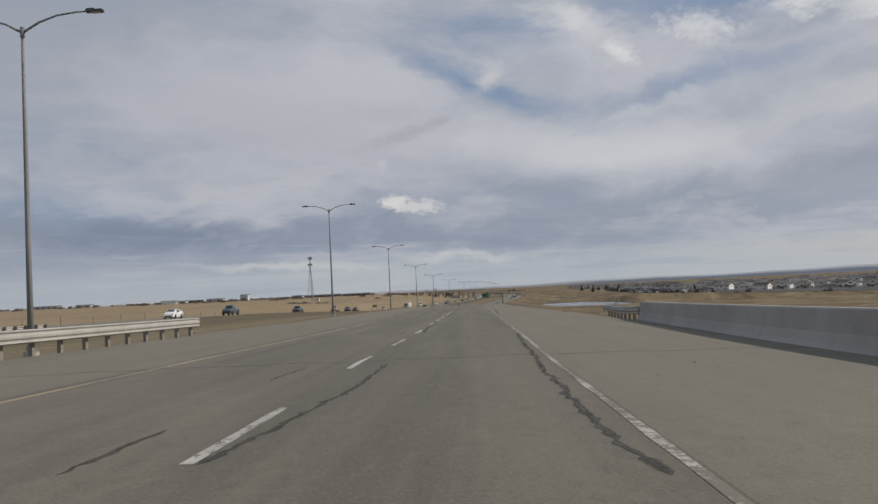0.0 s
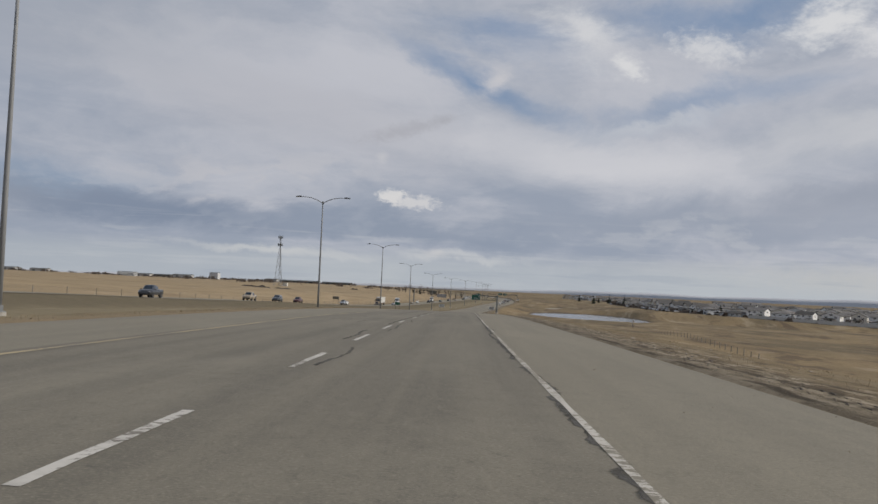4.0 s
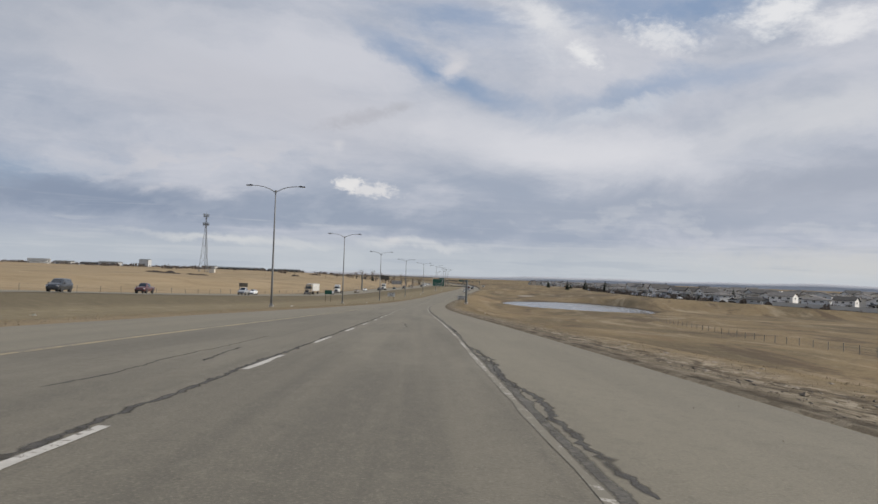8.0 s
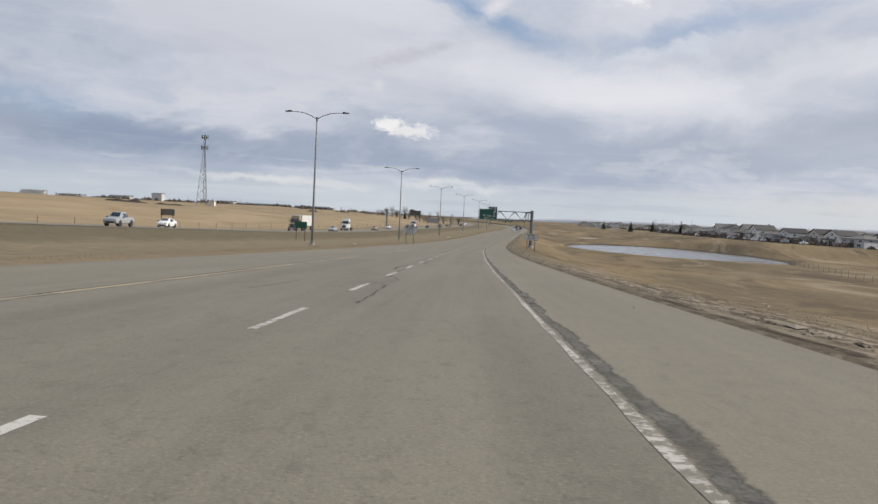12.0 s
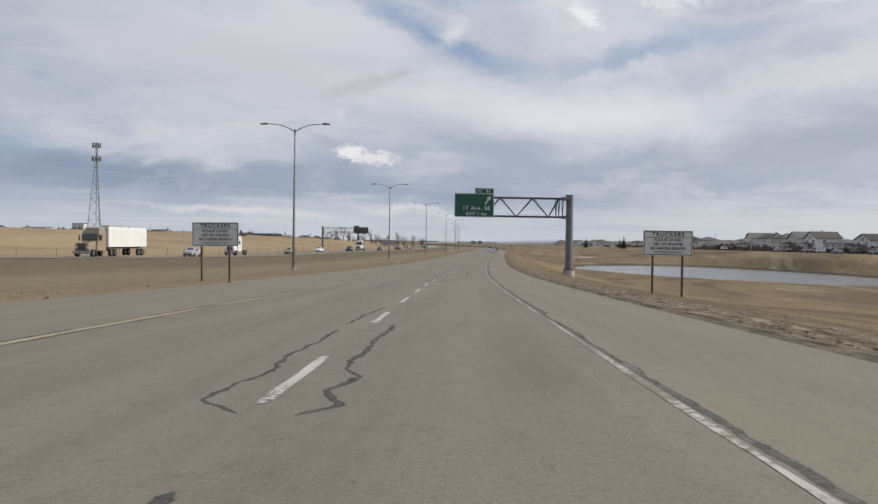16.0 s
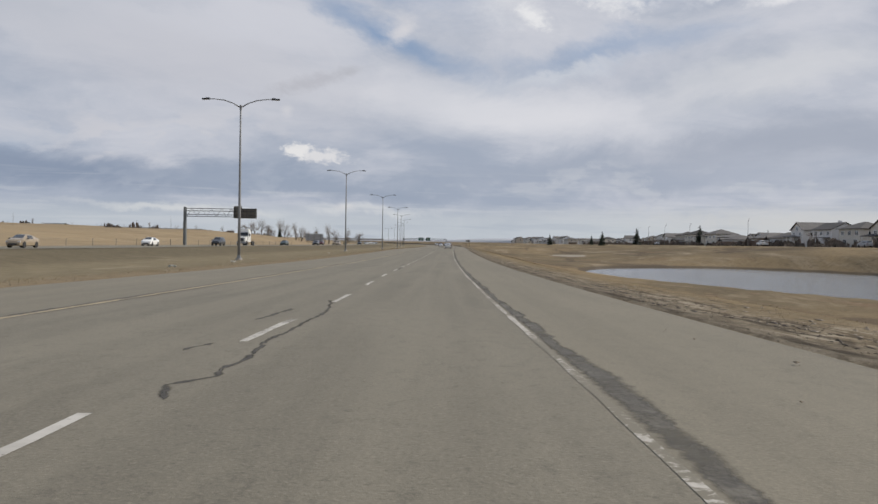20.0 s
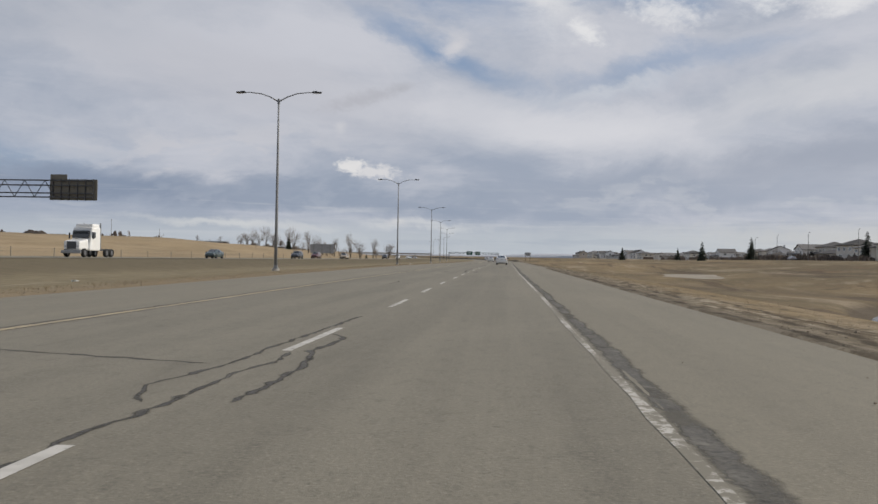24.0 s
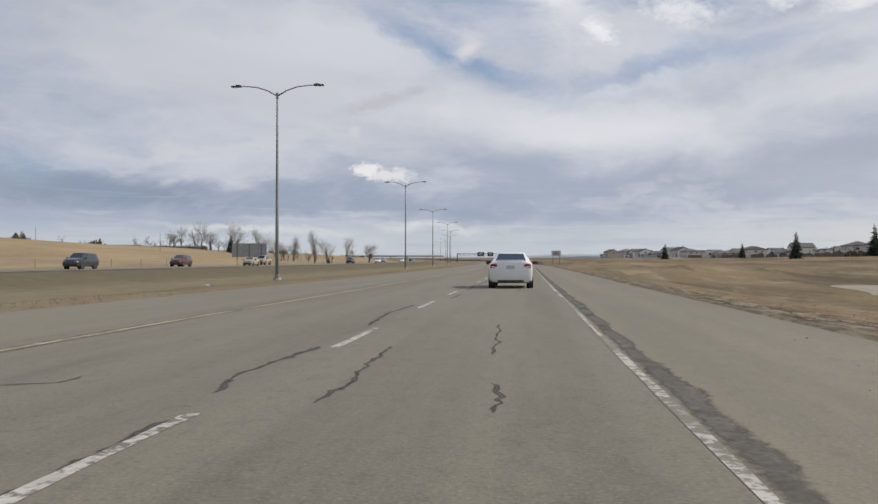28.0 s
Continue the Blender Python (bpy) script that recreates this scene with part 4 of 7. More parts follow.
LONG_SEALS = (
    ((-2.76, 55.4), (-2.71, 56.1), (-2.8, 57.5), (-2.57, 58.7), (-2.58, 62), (-2.54, 64.9)),
    ((-2.07, 55.6), (-2.02, 57.3), (-1.95, 58.8), (-1.92, 61), (-1.78, 70.7)),
    ((-2.69, 133.9), (-2.67, 138), (-2.69, 141.6), (-2.59, 146.4), (-2.55, 159.1), (-2.63, 162.4), (-2.57, 172.1), (-2.7, 185.6)),
    ((-2.72, 185.6), (-2.72, 189.5), (-2.68, 193), (-2.76, 199.5), (-2.65, 212.4), (-2.61, 215.2), (-2.56, 222.2), (-2.5, 229.5), (-2.5, 239.7)),
    ((-2.5, 239.7), (-2.47, 243.1), (-2.5, 246.8), (-2.42, 253), (-2.45, 267.3), (-2.55, 269.6), (-2.41, 274.6), (-2.32, 281.8)),
    ((-2.24, 185.8), (-2.2, 186.7), (-2.26, 188), (-2.34, 189.1), (-2.24, 190.9)),
)
JOINT_SEALS = (
    ((1.36, 55.3), (1.28, 58.4), (1.3, 66.5), (1.32, 78.3)), ((1.46, 57.1), (1.39, 58.1), (1.54, 61.8), (1.57, 66), (1.7, 76.1)),
    ((1.37, 133.1), (1.25, 135.7), (1.17, 139.5), (1.2, 147.6), (1.13, 160)), ((1.23, 159.3), (1.19, 160.8), (1.26, 163.3), (1.17, 176.1)),
    ((1.37, 186.4), (1.35, 190.4), (1.31, 195), (1.24, 203.9)),
    ((1.52, 212.2), (1.46, 214.3), (1.44, 215.6), (1.54, 217.6), (1.34, 219.7), (1.53, 223.9), (1.38, 228.9)),
    ((1.52, 239.4), (1.49, 240.4), (1.51, 241.4), (1.47, 243.2), (1.5, 244.4), (1.34, 245.6)),
    ((1.6, 294.3), (1.64, 295.6), (1.64, 296.4), (1.51, 297.1), (1.56, 297.9)),
)
LEFT_CRACKS = (
    ((-4.52, 32.9), (-4.56, 37), (-3.57, 42.2)), ((-4.13, 60.5), (-4.19, 63.3), (-4.2, 66.6), (-4.17, 71.4), (-3.89, 87.7)),
    ((-4.59, 57.2), (-4.61, 59), (-4.52, 60.7)), ((1.39, 58.1), (2.42, 58.2), (3.4, 58.3)),
    ((-1.99, 137.9), (-2.13, 139.9), (-2.23, 142.1)), ((-5.49, 137.4), (-5.06, 139.2), (-3.92, 140.9)),
    ((-4.81, 136.1), (-4.68, 138.2), (-4.37, 139.7), (-3.58, 139.4)), ((-3.97, 134.5), (-4.09, 136.4), (-3.85, 138), (-3.51, 139.5)),
    ((-4.64, 143.4), (-4.88, 145.8), (-5.37, 146.6)), ((-3.84, 161.5), (-4.1, 164.8), (-3.95, 168.3), (-3.89, 178.6)),
    ((-4.72, 170.1), (-4.9, 175.7), (-4.3, 182.4)), ((-2.2, 159.2), (-2.11, 159.7)), ((-1.69, 161.6), (-2.02, 163.6), (-1.76, 164.6)),
)
LATER_CRACKS = (
    ((-2.39, 161.6), (-1.53, 161.4), (-0.32, 161.4), (1.06, 161.2)), ((0.04, 160.2), (0.23, 159.9), (0.4, 159.5)),
    ((-1, 159.3), (-1.02, 160.6), (-1.15, 161.8), (-1.64, 163.9)), ((-4.6, 189.3), (-4.55, 191.7), (-4.62, 196), (-4.59, 205.1)),
    ((-4.19, 188.5), (-4.17, 192.2), (-3.87, 193.5), (-4.14, 195.5)), ((-0.81, 185.9), (-0.7, 186.7), (-0.64, 187.4), (-0.75, 188)),
    ((-4.13, 216.3), (-3.98, 218.2), (-4.11, 221.2), (-3.97, 224.8), (-4.01, 230.5)), ((-3.46, 220.9), (-3.66, 225)),
    ((-3.45, 245.5), (-3.11, 246.5), (-2.52, 247.3)), ((-2.94, 249.2), (-2.86, 250.1), (-2.37, 250.7)), ((-4.8, 252.2), (-4.62, 253.2), (-4.75, 255.3)),
)
MID_CRACKS = (
    ((-4.64, 256.3), (-4.73, 262.5), (-4.61, 266.9)), ((-0.53, 243.6), (-0.41, 244.3), (-0.54, 245.6), (-0.54, 248.2), (-0.79, 250.3)),
    ((-3.38, 268.3), (-3.29, 269), (-3.24, 272.3), (-3.81, 279)), ((-4.02, 270.3), (-3.83, 271.4), (-3.45, 273), (-3.52, 274.3)),
    ((-4.58, 276.3), (-4.34, 279.8), (-4.38, 282.1)), ((-3.11, 269.6), (-2.53, 269.7)), ((-4.85, 271.4), (-4.77, 273.6)),
    ((-2.99, 272.7), (-2.87, 275.6), (-3.05, 281.5)), ((-1.67, 295.1), (-1.81, 295.9), (-1.74, 296.8), (-1.74, 300.7)),
    ((-2.58, 297), (-2.54, 299), (-2.43, 301.9)), ((-2.7, 297), (-2.78, 297.6), (-2.59, 299.2)), ((-1.74, 331.8), (-1.72, 336.1)), ((-4.19, 334.2), (-3.92, 338.5)),
)
FAR_CRACKS = (
    ((-2.53, 420.5), (-2, 420.4), (-2.05, 425.2), (-1.89, 431.9)), ((-3.8, 416.4), (-3.78, 419), (-3.66, 424)), ((-0.12, 426.7), (-0.33, 418.5), (-0.11, 415.1)),
    ((-2.41, 474.8), (-2.61, 477.8)), ((-4, 491.1), (-3.92, 491.8), (-4.23, 492.7), (-4.27, 494.8), (-4.12, 497.8), (-3.8, 504.1), (-3.99, 510.1)),
    ((-0.4, 488.8), (-0.34, 489.8), (-0.41, 491.7), (-0.35, 495.2), (-0.36, 504.6)), ((-2.35, 502.4), (-2.28, 508.1), (-2.34, 513.3)),
    ((-2.76, 517.4), (-2.75, 517.9), (-2.83, 518.9)), ((-2.3, 530.9), (-2.26, 538.1)), ((-4.16, 534.3), (-3.92, 541.6)),
)
LAST_CRACKS = (
    ((-4.52, 592.5), (-4.09, 600.7)), ((-6.94, 580.2), (-7.2, 581.7), (-7.06, 584.1)), ((-2.29, 587.4), (-2.38, 595.8)),
    ((-4.22, 683.7), (-4.23, 684.8), (-4.19, 685.8), (-4.31, 687.3)), ((-3.8, 709.4), (-3.71, 710.1), (-3.95, 711.6), (-3.78, 713.3)),
    ((-2.72, 735.9), (-2.62, 736.8), (-2.51, 738), (-2.56, 739.2), (-2.53, 740.5)), ((-2.58, 744.2), (-2.34, 747.6), (-2.38, 762.1)),
    ((-0.29, 738.9), (-0.11, 740.1), (-0.13, 742.9), (-0.22, 745.9), (-0.2, 757.4)), ((-1.34, 738.4), (-1.32, 738.9)), ((-1.58, 741.8), (-1.54, 743.7)),
)


def crack(points, width, lift=0.0064):
    """A sealed crack through a few points, jagged between them."""
    rows, kick, width = [], 0.0, width * 1.4
    for (u0, y0), (u1, y1) in zip(points, points[1:]):
        n = max(int(math.hypot(u1 - u0, y1 - y0) / 0.16), 2)
        for k in range(n):
            kick = 0.7 * kick + rng.normal(0, 0.016)
            rows.append((u0 + (u1 - u0) * k / n + kick + rng.normal(0, 0.008), y0 + (y1 - y0) * k / n + rng.normal(0, 0.02), width * float(np.clip(rng.normal(1, 0.3), 0.35, 1.8))))
    rows.append((*points[-1], width * 0.2))
    rows[0] = (rows[0][0], rows[0][1], width * 0.3)
    free_ribbon("crack_seal", rows, TAR, road, lift)


for points in CRACKS + EARLY_CRACKS + FAR_CRACKS + LAST_CRACKS:
    crack(points, rng.uniform(0.026, 0.042))
for points in MORE_CRACKS + THIN_CRACKS + LEFT_CRACKS + LATER_CRACKS + MID_CRACKS:
    crack(points, rng.uniform(0.016, 0.030))
for points in BOLD_CRACKS + JOINT_SEALS:
    crack(points, rng.uniform(0.04, 0.055))
for points in LONG_SEALS:
    crack(points, rng.uniform(0.042, 0.052))


def meander(u, y, length, sway, spacing):
    """Points of a crack that runs along the road and strays."""
    rows, off = [(u, y)], 0.0
    while rows[-1][1] < y + length:
        off = off * 0.75 + rng.normal(0, sway)
        rows.append((u + off, rows[-1][1] + rng.uniform(0.4, 1.6) * spacing))
    return rows


# the joint beside the right-hand line: sealant first, then a ragged grey cold patch
for k in range(3):
    crack(meander(1.25 + rng.normal(0, 0.05), 79 + 19 * k, 17, 0.06, 3), 0.045, 0.0060)
PATCH_WIDE = ((150, 0.04), (187, 0.10), (215, 0.06), (243, 0.09), (268, 0.13), (300, 0.14), (325, 0.14), (370, 0.10), (408, 0.06), (440, 0.07), (462, 0.08), (490, 0.12), (517, 0.14), (548, 0.14), (576, 0.12), (656, 0.14), (684, 0.14), (710, 0.15), (740, 0.17), (765, 0.16))
for k in range(24):
    y0, rows, off = 165 + 30.0 * k, [], 0.0
    for j in range(121):
        y = y0 + j * 30.5 / 120
        off = 0.9 * off + rng.normal(0, 0.011)
        w = float(np.clip(line_at(PATCH_WIDE, y) + off, 0.03, 0.24))
        rows.append((line_at(RIGHT_AT, y) + 0.045 + w + rng.normal(0, 0.006), y, w))
    ribbon("edge_patch", rows, PATCH, road, 0.0050 + 0.0002 * (k % 2))
# along the dashes where the road was not seen close by
for a, b in ((86, 132), (303, 326), (342, 405), (597, 655), (782, 880)):
    y = float(a)
    while y < b:
        length = rng.uniform(3, 10)
        crack(meander(line_at(DASH_AT, y) + rng.choice([-0.3, 0.1, 0.3]), y, length, 0.07, 1.6), rng.uniform(0.024, 0.04))
        y += length + rng.exponential(12.0)
# along the yellow line, on its median side
for a, b in ((-10, 12), (54, 92), (132, 160), (268, 880)):
    y = float(a)
    while y < b:
        length = rng.uniform(10, 30)
        rows = [(line_at(YELLOW_AT, v) - 0.11 + (0.0 if k == 0 else rng.normal(0, 0.02)), v) for k, v in enumerate(np.arange(y, y + length, 2.5))]
        if len(rows) > 1:
            crack(rows, rng.uniform(0.030, 0.046), 0.0058)
        y += length + (0.0 if rng.random() < 0.75 else rng.uniform(1, 6))
# a net of fine cracks in the left lane, and a few across
for k in range(9):
    crack(meander(rng.uniform(-6.0, -3.2), rng.uniform(264, 290), rng.uniform(3, 9), 0.2, 1.0), rng.uniform(0.012, 0.022), 0.0062)
for y0, u0, u1 in [(rng.uniform(-10, 860), a, a + rng.uniform(0.8, 2.6)) for a in rng.uniform(-6.2, -2.6, 7)] + [(rng.uniform(268, 292), a, a + rng.uniform(0.6, 1.6)) for a in rng.uniform(-6, -4, 6)]:
    rows, off = [], 0.0
    for j in range(int((u1 - u0) / 0.45) + 2):
        off = off * 0.85 + rng.normal(0, 0.15)
        rows.append((min(u0 + 0.45 * j, 1.1), y0 + off))
    crack(rows, rng.uniform(0.014, 0.026), 0.0068)
# the deck joint where the bridge ends
cross_ribbon("bridge_joint", [(u, 17.2 + 0.12 * math.sin(u * 3) + 0.05 * u, 0.06) for u in np.arange(-13, 7, 0.4)], TAR, road, 0.0072)


# ---- signs ----
def words(text, size, x, z, y, mat, parent, spacing=1.0, align="CENTER"):
    """Raised lettering that faces the oncoming driver (-y)."""
    curve = bpy.data.curves.new("lettering", "FONT")
    curve.body, curve.size, curve.align_x, curve.align_y = text, size, align, "CENTER"
    curve.space_character, curve.extrude, curve.offset = spacing, 0.004, size * 0.022
    tmp = bpy.data.objects.new("lettering", curve)
    scene.collection.objects.link(tmp)
    data = bpy.data.meshes.new_from_object(tmp.evaluated_get(bpy.context.evaluated_depsgraph_get()))
    bpy.data.objects.remove(tmp)
    data.transform(Matrix.Translation((x, y, z)) @ Matrix.Rotation(radians(90), 4, "X"))
    data.materials.clear()
    data.materials.append(mat)
    whole = bmesh.new()
    whole.from_mesh(data)
    left = set(whole.verts)
    while left:  # one part for each letter
        letter, edge = set(), [left.pop()]
        while edge:
            v = edge.pop()
            letter.add(v)
            for e in v.link_edges:
                w = e.other_vert(v)
                if w in left:
                    left.discard(w)
                    edge.append(w)
        order = sorted(letter, key=lambda v: v.index)
        index = {v: k for k, v in enumerate(order)}
        raw("letter", [v.co for v in order], [[index[v] for v in f.verts] for f in whole.faces if f.verts[0] in letter], mat, parent)
    whole.free()
    bpy.data.meshes.remove(data)


def panel(bm, x, z, w, h, y, depth=0.03, radius=0.12):
    """A sheet with rounded corners that faces -y."""
    rim = []
    for cx, cz, a0 in ((1, 1, 0), (-1, 1, 90), (-1, -1, 180), (1, -1, 270)):
        for k in range(4):
            a = radians(a0 + 30 * k)
            rim.append((x + cx * (w / 2 - radius) + radius * math.cos(a), z + cz * (h / 2 - radius) + radius * math.sin(a)))
    front = [bm.verts.new((px, y, pz)) for px, pz in rim]
    back = [bm.verts.new((px, y + depth, pz)) for px, pz in rim]
    bm.faces.new(front)
    bm.faces.new(back[::-1])
    for k in range(len(rim)):
        j = (k + 1) % len(rim)
        bm.faces.new((front[j], front[k], back[k], back[j]))
    return bm


def border(bm, x, z, w, h, y, width=0.03, radius=0.1):
    """A thin rounded frame."""
    rows = []
    for inset in (0.0, width):
        ring = []
        for cx, cz, a0 in ((1, 1, 0), (-1, 1, 90), (-1, -1, 180), (1, -1, 270)):
            for k in range(4):
                a = radians(a0 + 30 * k)
                r = radius - inset * 0.8
                ring.append(bm.verts.new((x + cx * (w / 2 - inset - r) + r * math.cos(a), y, z + cz * (h / 2 - inset - r) + r * math.sin(a))))
        rows.append(ring)
    n = len(rows[0])
    for k in range(n):
        bm.faces.new((rows[0][k], rows[0][(k + 1) % n], rows[1][(k + 1) % n], rows[1][k]))
    return bm


def exit_gantry():
    """A cantilever sign: one heavy column, a triangular truss, the exit sign at its tip."""
    top = thing("sign_gantry", "grey steel cantilever gantry carrying a green exit sign", "sign gantry")
    y0 = 521.5
    base = place(9.9, y0)
    top.matrix_world = Matrix.Translation(base) @ Matrix.Rotation(radians(9), 4, "Z")
    H = 8.0 - base.z
    bm = bmesh.new()
    tube(bm, [(0, 0, -0.6), (0, 0, 0.55), (0, 0, 0.62)], [0.62, 0.62, 0.56], 18)
    part("footing", bm, CONCRETE, top, "round concrete footing")
    for k in range(8):
        bm = bmesh.new()
        a = 2 * math.pi * k / 8
        tube(bm, [(0.5 * math.cos(a), 0.5 * math.sin(a), 0.55), (0.5 * math.cos(a), 0.5 * math.sin(a), 0.85)], 0.028, 6)
        part("anchor_bolt", bm, DARK_STEEL, top)
    bm = bmesh.new()
    tube(bm, [(0, 0, 0.62), (0, 0, 0.70)], 0.6, 18)
    part("base_plate", bm, COLUMN, top)
    bm = bmesh.new()
    tube(bm, [(0, 0, 0.62), (0, 0, H), (0, 0, H + 0.02), (0, 0, H + 0.09)], [0.40, 0.37, 0.42, 0.42], 14)
    part("column", bm, COLUMN, top, "thick grey steel column")
    hi, lo, reach = H - 0.32, H - 2.25, -11.2
    for yy in (-0.45, 0.45):
        bm = bmesh.new()
        box(bm, reach / 2, yy, hi, -reach, 0.13, 0.16, 0.01)
        part("top_chord", bm, DARK_STEEL, top)
    bm = bmesh.new()
    box(bm, reach / 2, 0, lo, -reach, 0.24, 0.20, 0.01)
    part("bottom_chord", bm, DARK_STEEL, top)
    for z, w in ((hi, 1.15), (lo, 0.7)):
        bm = bmesh.new()
        box(bm, -0.35, 0, z, 0.9, w, 0.34, 0.02)
        part("bracket", bm, COLUMN, top)
    nodes = [-1.15, -2.25, -3.95, -5.65, -7.35, -9.05, -10.75]
    for k, (a, b) in enumerate(zip(nodes, nodes[1:])):
        za, zb = (lo, hi) if k % 2 else (hi, lo)
        if k == 0:
            za, zb = hi, lo
        for yy in (-0.45, 0.45):
            bm = bmesh.new()
            tube(bm, [(a, yy if za == hi else 0, za), (b, yy if zb == hi else 0, zb)], 0.05, 6)
            part("brace", bm, DARK_STEEL, top)
    for xx in (-0.75, -1.15, -1.45):
        for yy in (-0.45, 0.45):
            bm = bmesh.new()
            tube(bm, [(xx, yy, hi), (xx, 0, lo)], 0.04, 6)
            part("brace", bm, DARK_STEEL, top)
    # sign at the truss's tip
    cx, cz, w, h = -10.15, H - 1.18, 4.1, 2.45
    for xx in (cx - 1.5, cx, cx + 1.5):
        bm = bmesh.new()
        box(bm, xx, -0.55, cz, 0.09, 0.12, h - 0.1, 0.01)
        part("sign_bracket", bm, DARK_STEEL, top)
    bm = bmesh.new()
    sign = part("exit_sign", panel(bm, cx, cz, w, h, -0.68), SIGN_GREEN, top, "green exit sign with white lettering")
    part("border", border(bmesh.new(), cx, cz, w - 0.03, h - 0.03, -0.686, 0.05), SIGN_WHITE, sign)
    words("17 Ave. SE", 0.56, cx + 0.22, cz - 0.30, -0.69, SIGN_WHITE, sign, 1.18)
    words("EXIT 1 km", 0.45, cx + 0.22, cz - 0.88, -0.69, SIGN_WHITE, sign, 1.12)
    bm = bmesh.new()
    shape = [(-0.30, -0.42), (0.06, 0.12), (-0.10, 0.20), (0.34, 0.42), (0.34, -0.10), (0.20, 0.02), (-0.16, -0.50)]
    flat = [bm.verts.new((cx + 1.35 + a, -0.69, cz + 0.58 + b)) for a, b in shape]
    bm.faces.new(flat)
    part("arrow", bm, SIGN_WHITE, sign)
    bm = bmesh.new()
    tab = part("exit_number_sign", panel(bm, cx + 1.05, cz + h / 2 + 0.28, 1.95, 0.56, -0.68, radius=0.06), SIGN_GREEN, top)
    part("border", border(bmesh.new(), cx + 1.05, cz + h / 2 + 0.28, 1.92, 0.53, -0.686, 0.035, 0.06), SIGN_WHITE, tab)
    words("EXIT", 0.27, cx + 0.55, cz + h / 2 + 0.27, -0.69, SIGN_WHITE, tab, 1.1)
    words("81", 0.46, cx + 1.45, cz + h / 2 + 0.28, -0.69, SIGN_WHITE, tab, 1.1)


exit_gantry()


def truck_sign(u, y, lift, lean):
    """A white notice on two timber posts."""
    m = Matrix.Translation(place(u, y)) @ Matrix.Rotation(heading(y), 4, "Z") @ Matrix.Rotation(lean, 4, "Y")
    top = thing("notice_sign", "white roadside notice with black capitals on two timber posts", "road sign", "notices to truckers", m)
    drop = float(road_z(y)) - m.translation.z
    for xx in (-0.66, 0.66):
        bm = bmesh.new()
        box(bm, xx, 0.08, (drop + lift) / 2 - 0.2, 0.09, 0.10, drop + lift + 0.9, 0.008)
        part("post", bm, BROWN_WOOD, top)
    cz = drop + lift
    board = part("board", panel(bmesh.new(), 0, cz, 2.2, 1.12, 0.0, 0.02, 0.04), SIGN_WHITE, top)
    part("border", border(bmesh.new(), 0, cz, 2.14, 1.06, -0.004, 0.03, 0.035), SIGN_BLACK, board)
    bm = bmesh.new()
    box(bm, 0, -0.004, cz + 0.25, 2.08, 0.003, 0.018)
    part("rule", bm, SIGN_BLACK, board)
    words("TRUCKERS", 0.25, 0, cz + 0.385, -0.007, SIGN_BLACK, board, 1.25)
    words("PLEASE AVOID", 0.165, 0, cz + 0.145, -0.007, SIGN_BLACK, board, 1.15)
    words("USE OF ENGINE", 0.165, 0, cz - 0.045, -0.007, SIGN_BLACK, board, 1.15)
    words("RETARDER BRAKES", 0.165, 0, cz - 0.235, -0.007, SIGN_BLACK, board, 1.12)
    words("WITHIN CORPORATE LIMITS", 0.085, 0, cz - 0.40, -0.007, SIGN_BLACK, board, 1.15)


truck_sign(8.65, 468.0, 2.08, 0.0)
truck_sign(-12.15, 468.5, 2.22, -0.01)


def post_sign(name, label, u, y, w, h, bottom, face, posts, faces_us, post_mat, group=""):
    """A plain board on posts."""
    m = Matrix.Translation(place(u, y)) @ Matrix.Rotation(heading(y), 4, "Z")
    top = thing(name, label, "road sign", group, m)
    for xx in posts:
        bm = bmesh.new()
        box(bm, xx, 0.07 if faces_us else -0.07, (bottom + h) / 2 - 0.3, 0.11, 0.11, bottom + h + 0.5, 0.008)
        part("post", bm, post_mat, top)
    part("board", panel(bmesh.new(), 0, bottom + h / 2, w, h, -0.01, 0.025, 0.05), face, top)
    return top


post_sign("green_sign", "dark green board on two posts in the median", -30.3, 463.0, 2.1, 1.15, 2.2, SIGN_GREEN, (-0.75, 0.75), True, BROWN_WOOD)
post_sign("roadside_board", "brown back of a road sign on two posts", -59.0, 476.0, 2.7, 1.2, 2.3, SIGN_BACK, (-1.1, 1.1), False, DARK_STEEL)
white = post_sign("white_sign", "small white road sign with dark bars on two posts", 8.6, 975.0, 2.3, 1.3, 2.0, SIGN_WHITE, (-0.8, 0.8), True, BROWN_WOOD)
for k, w in enumerate((1.7, 1.4, 1.6)):
    bm = bmesh.new()
    box(bm, 0, -0.018, 2.95 - 0.34 * k, w, 0.004, 0.15)
    part("lettering", bm, SIGN_BLACK, white)
big = post_sign("highway_board", "large pale back of a highway sign on three posts", -66.0, 966.0, 8.6, 3.3, 2.0, GALV, (-3.0, 0.0, 3.0), False, DARK_STEEL)


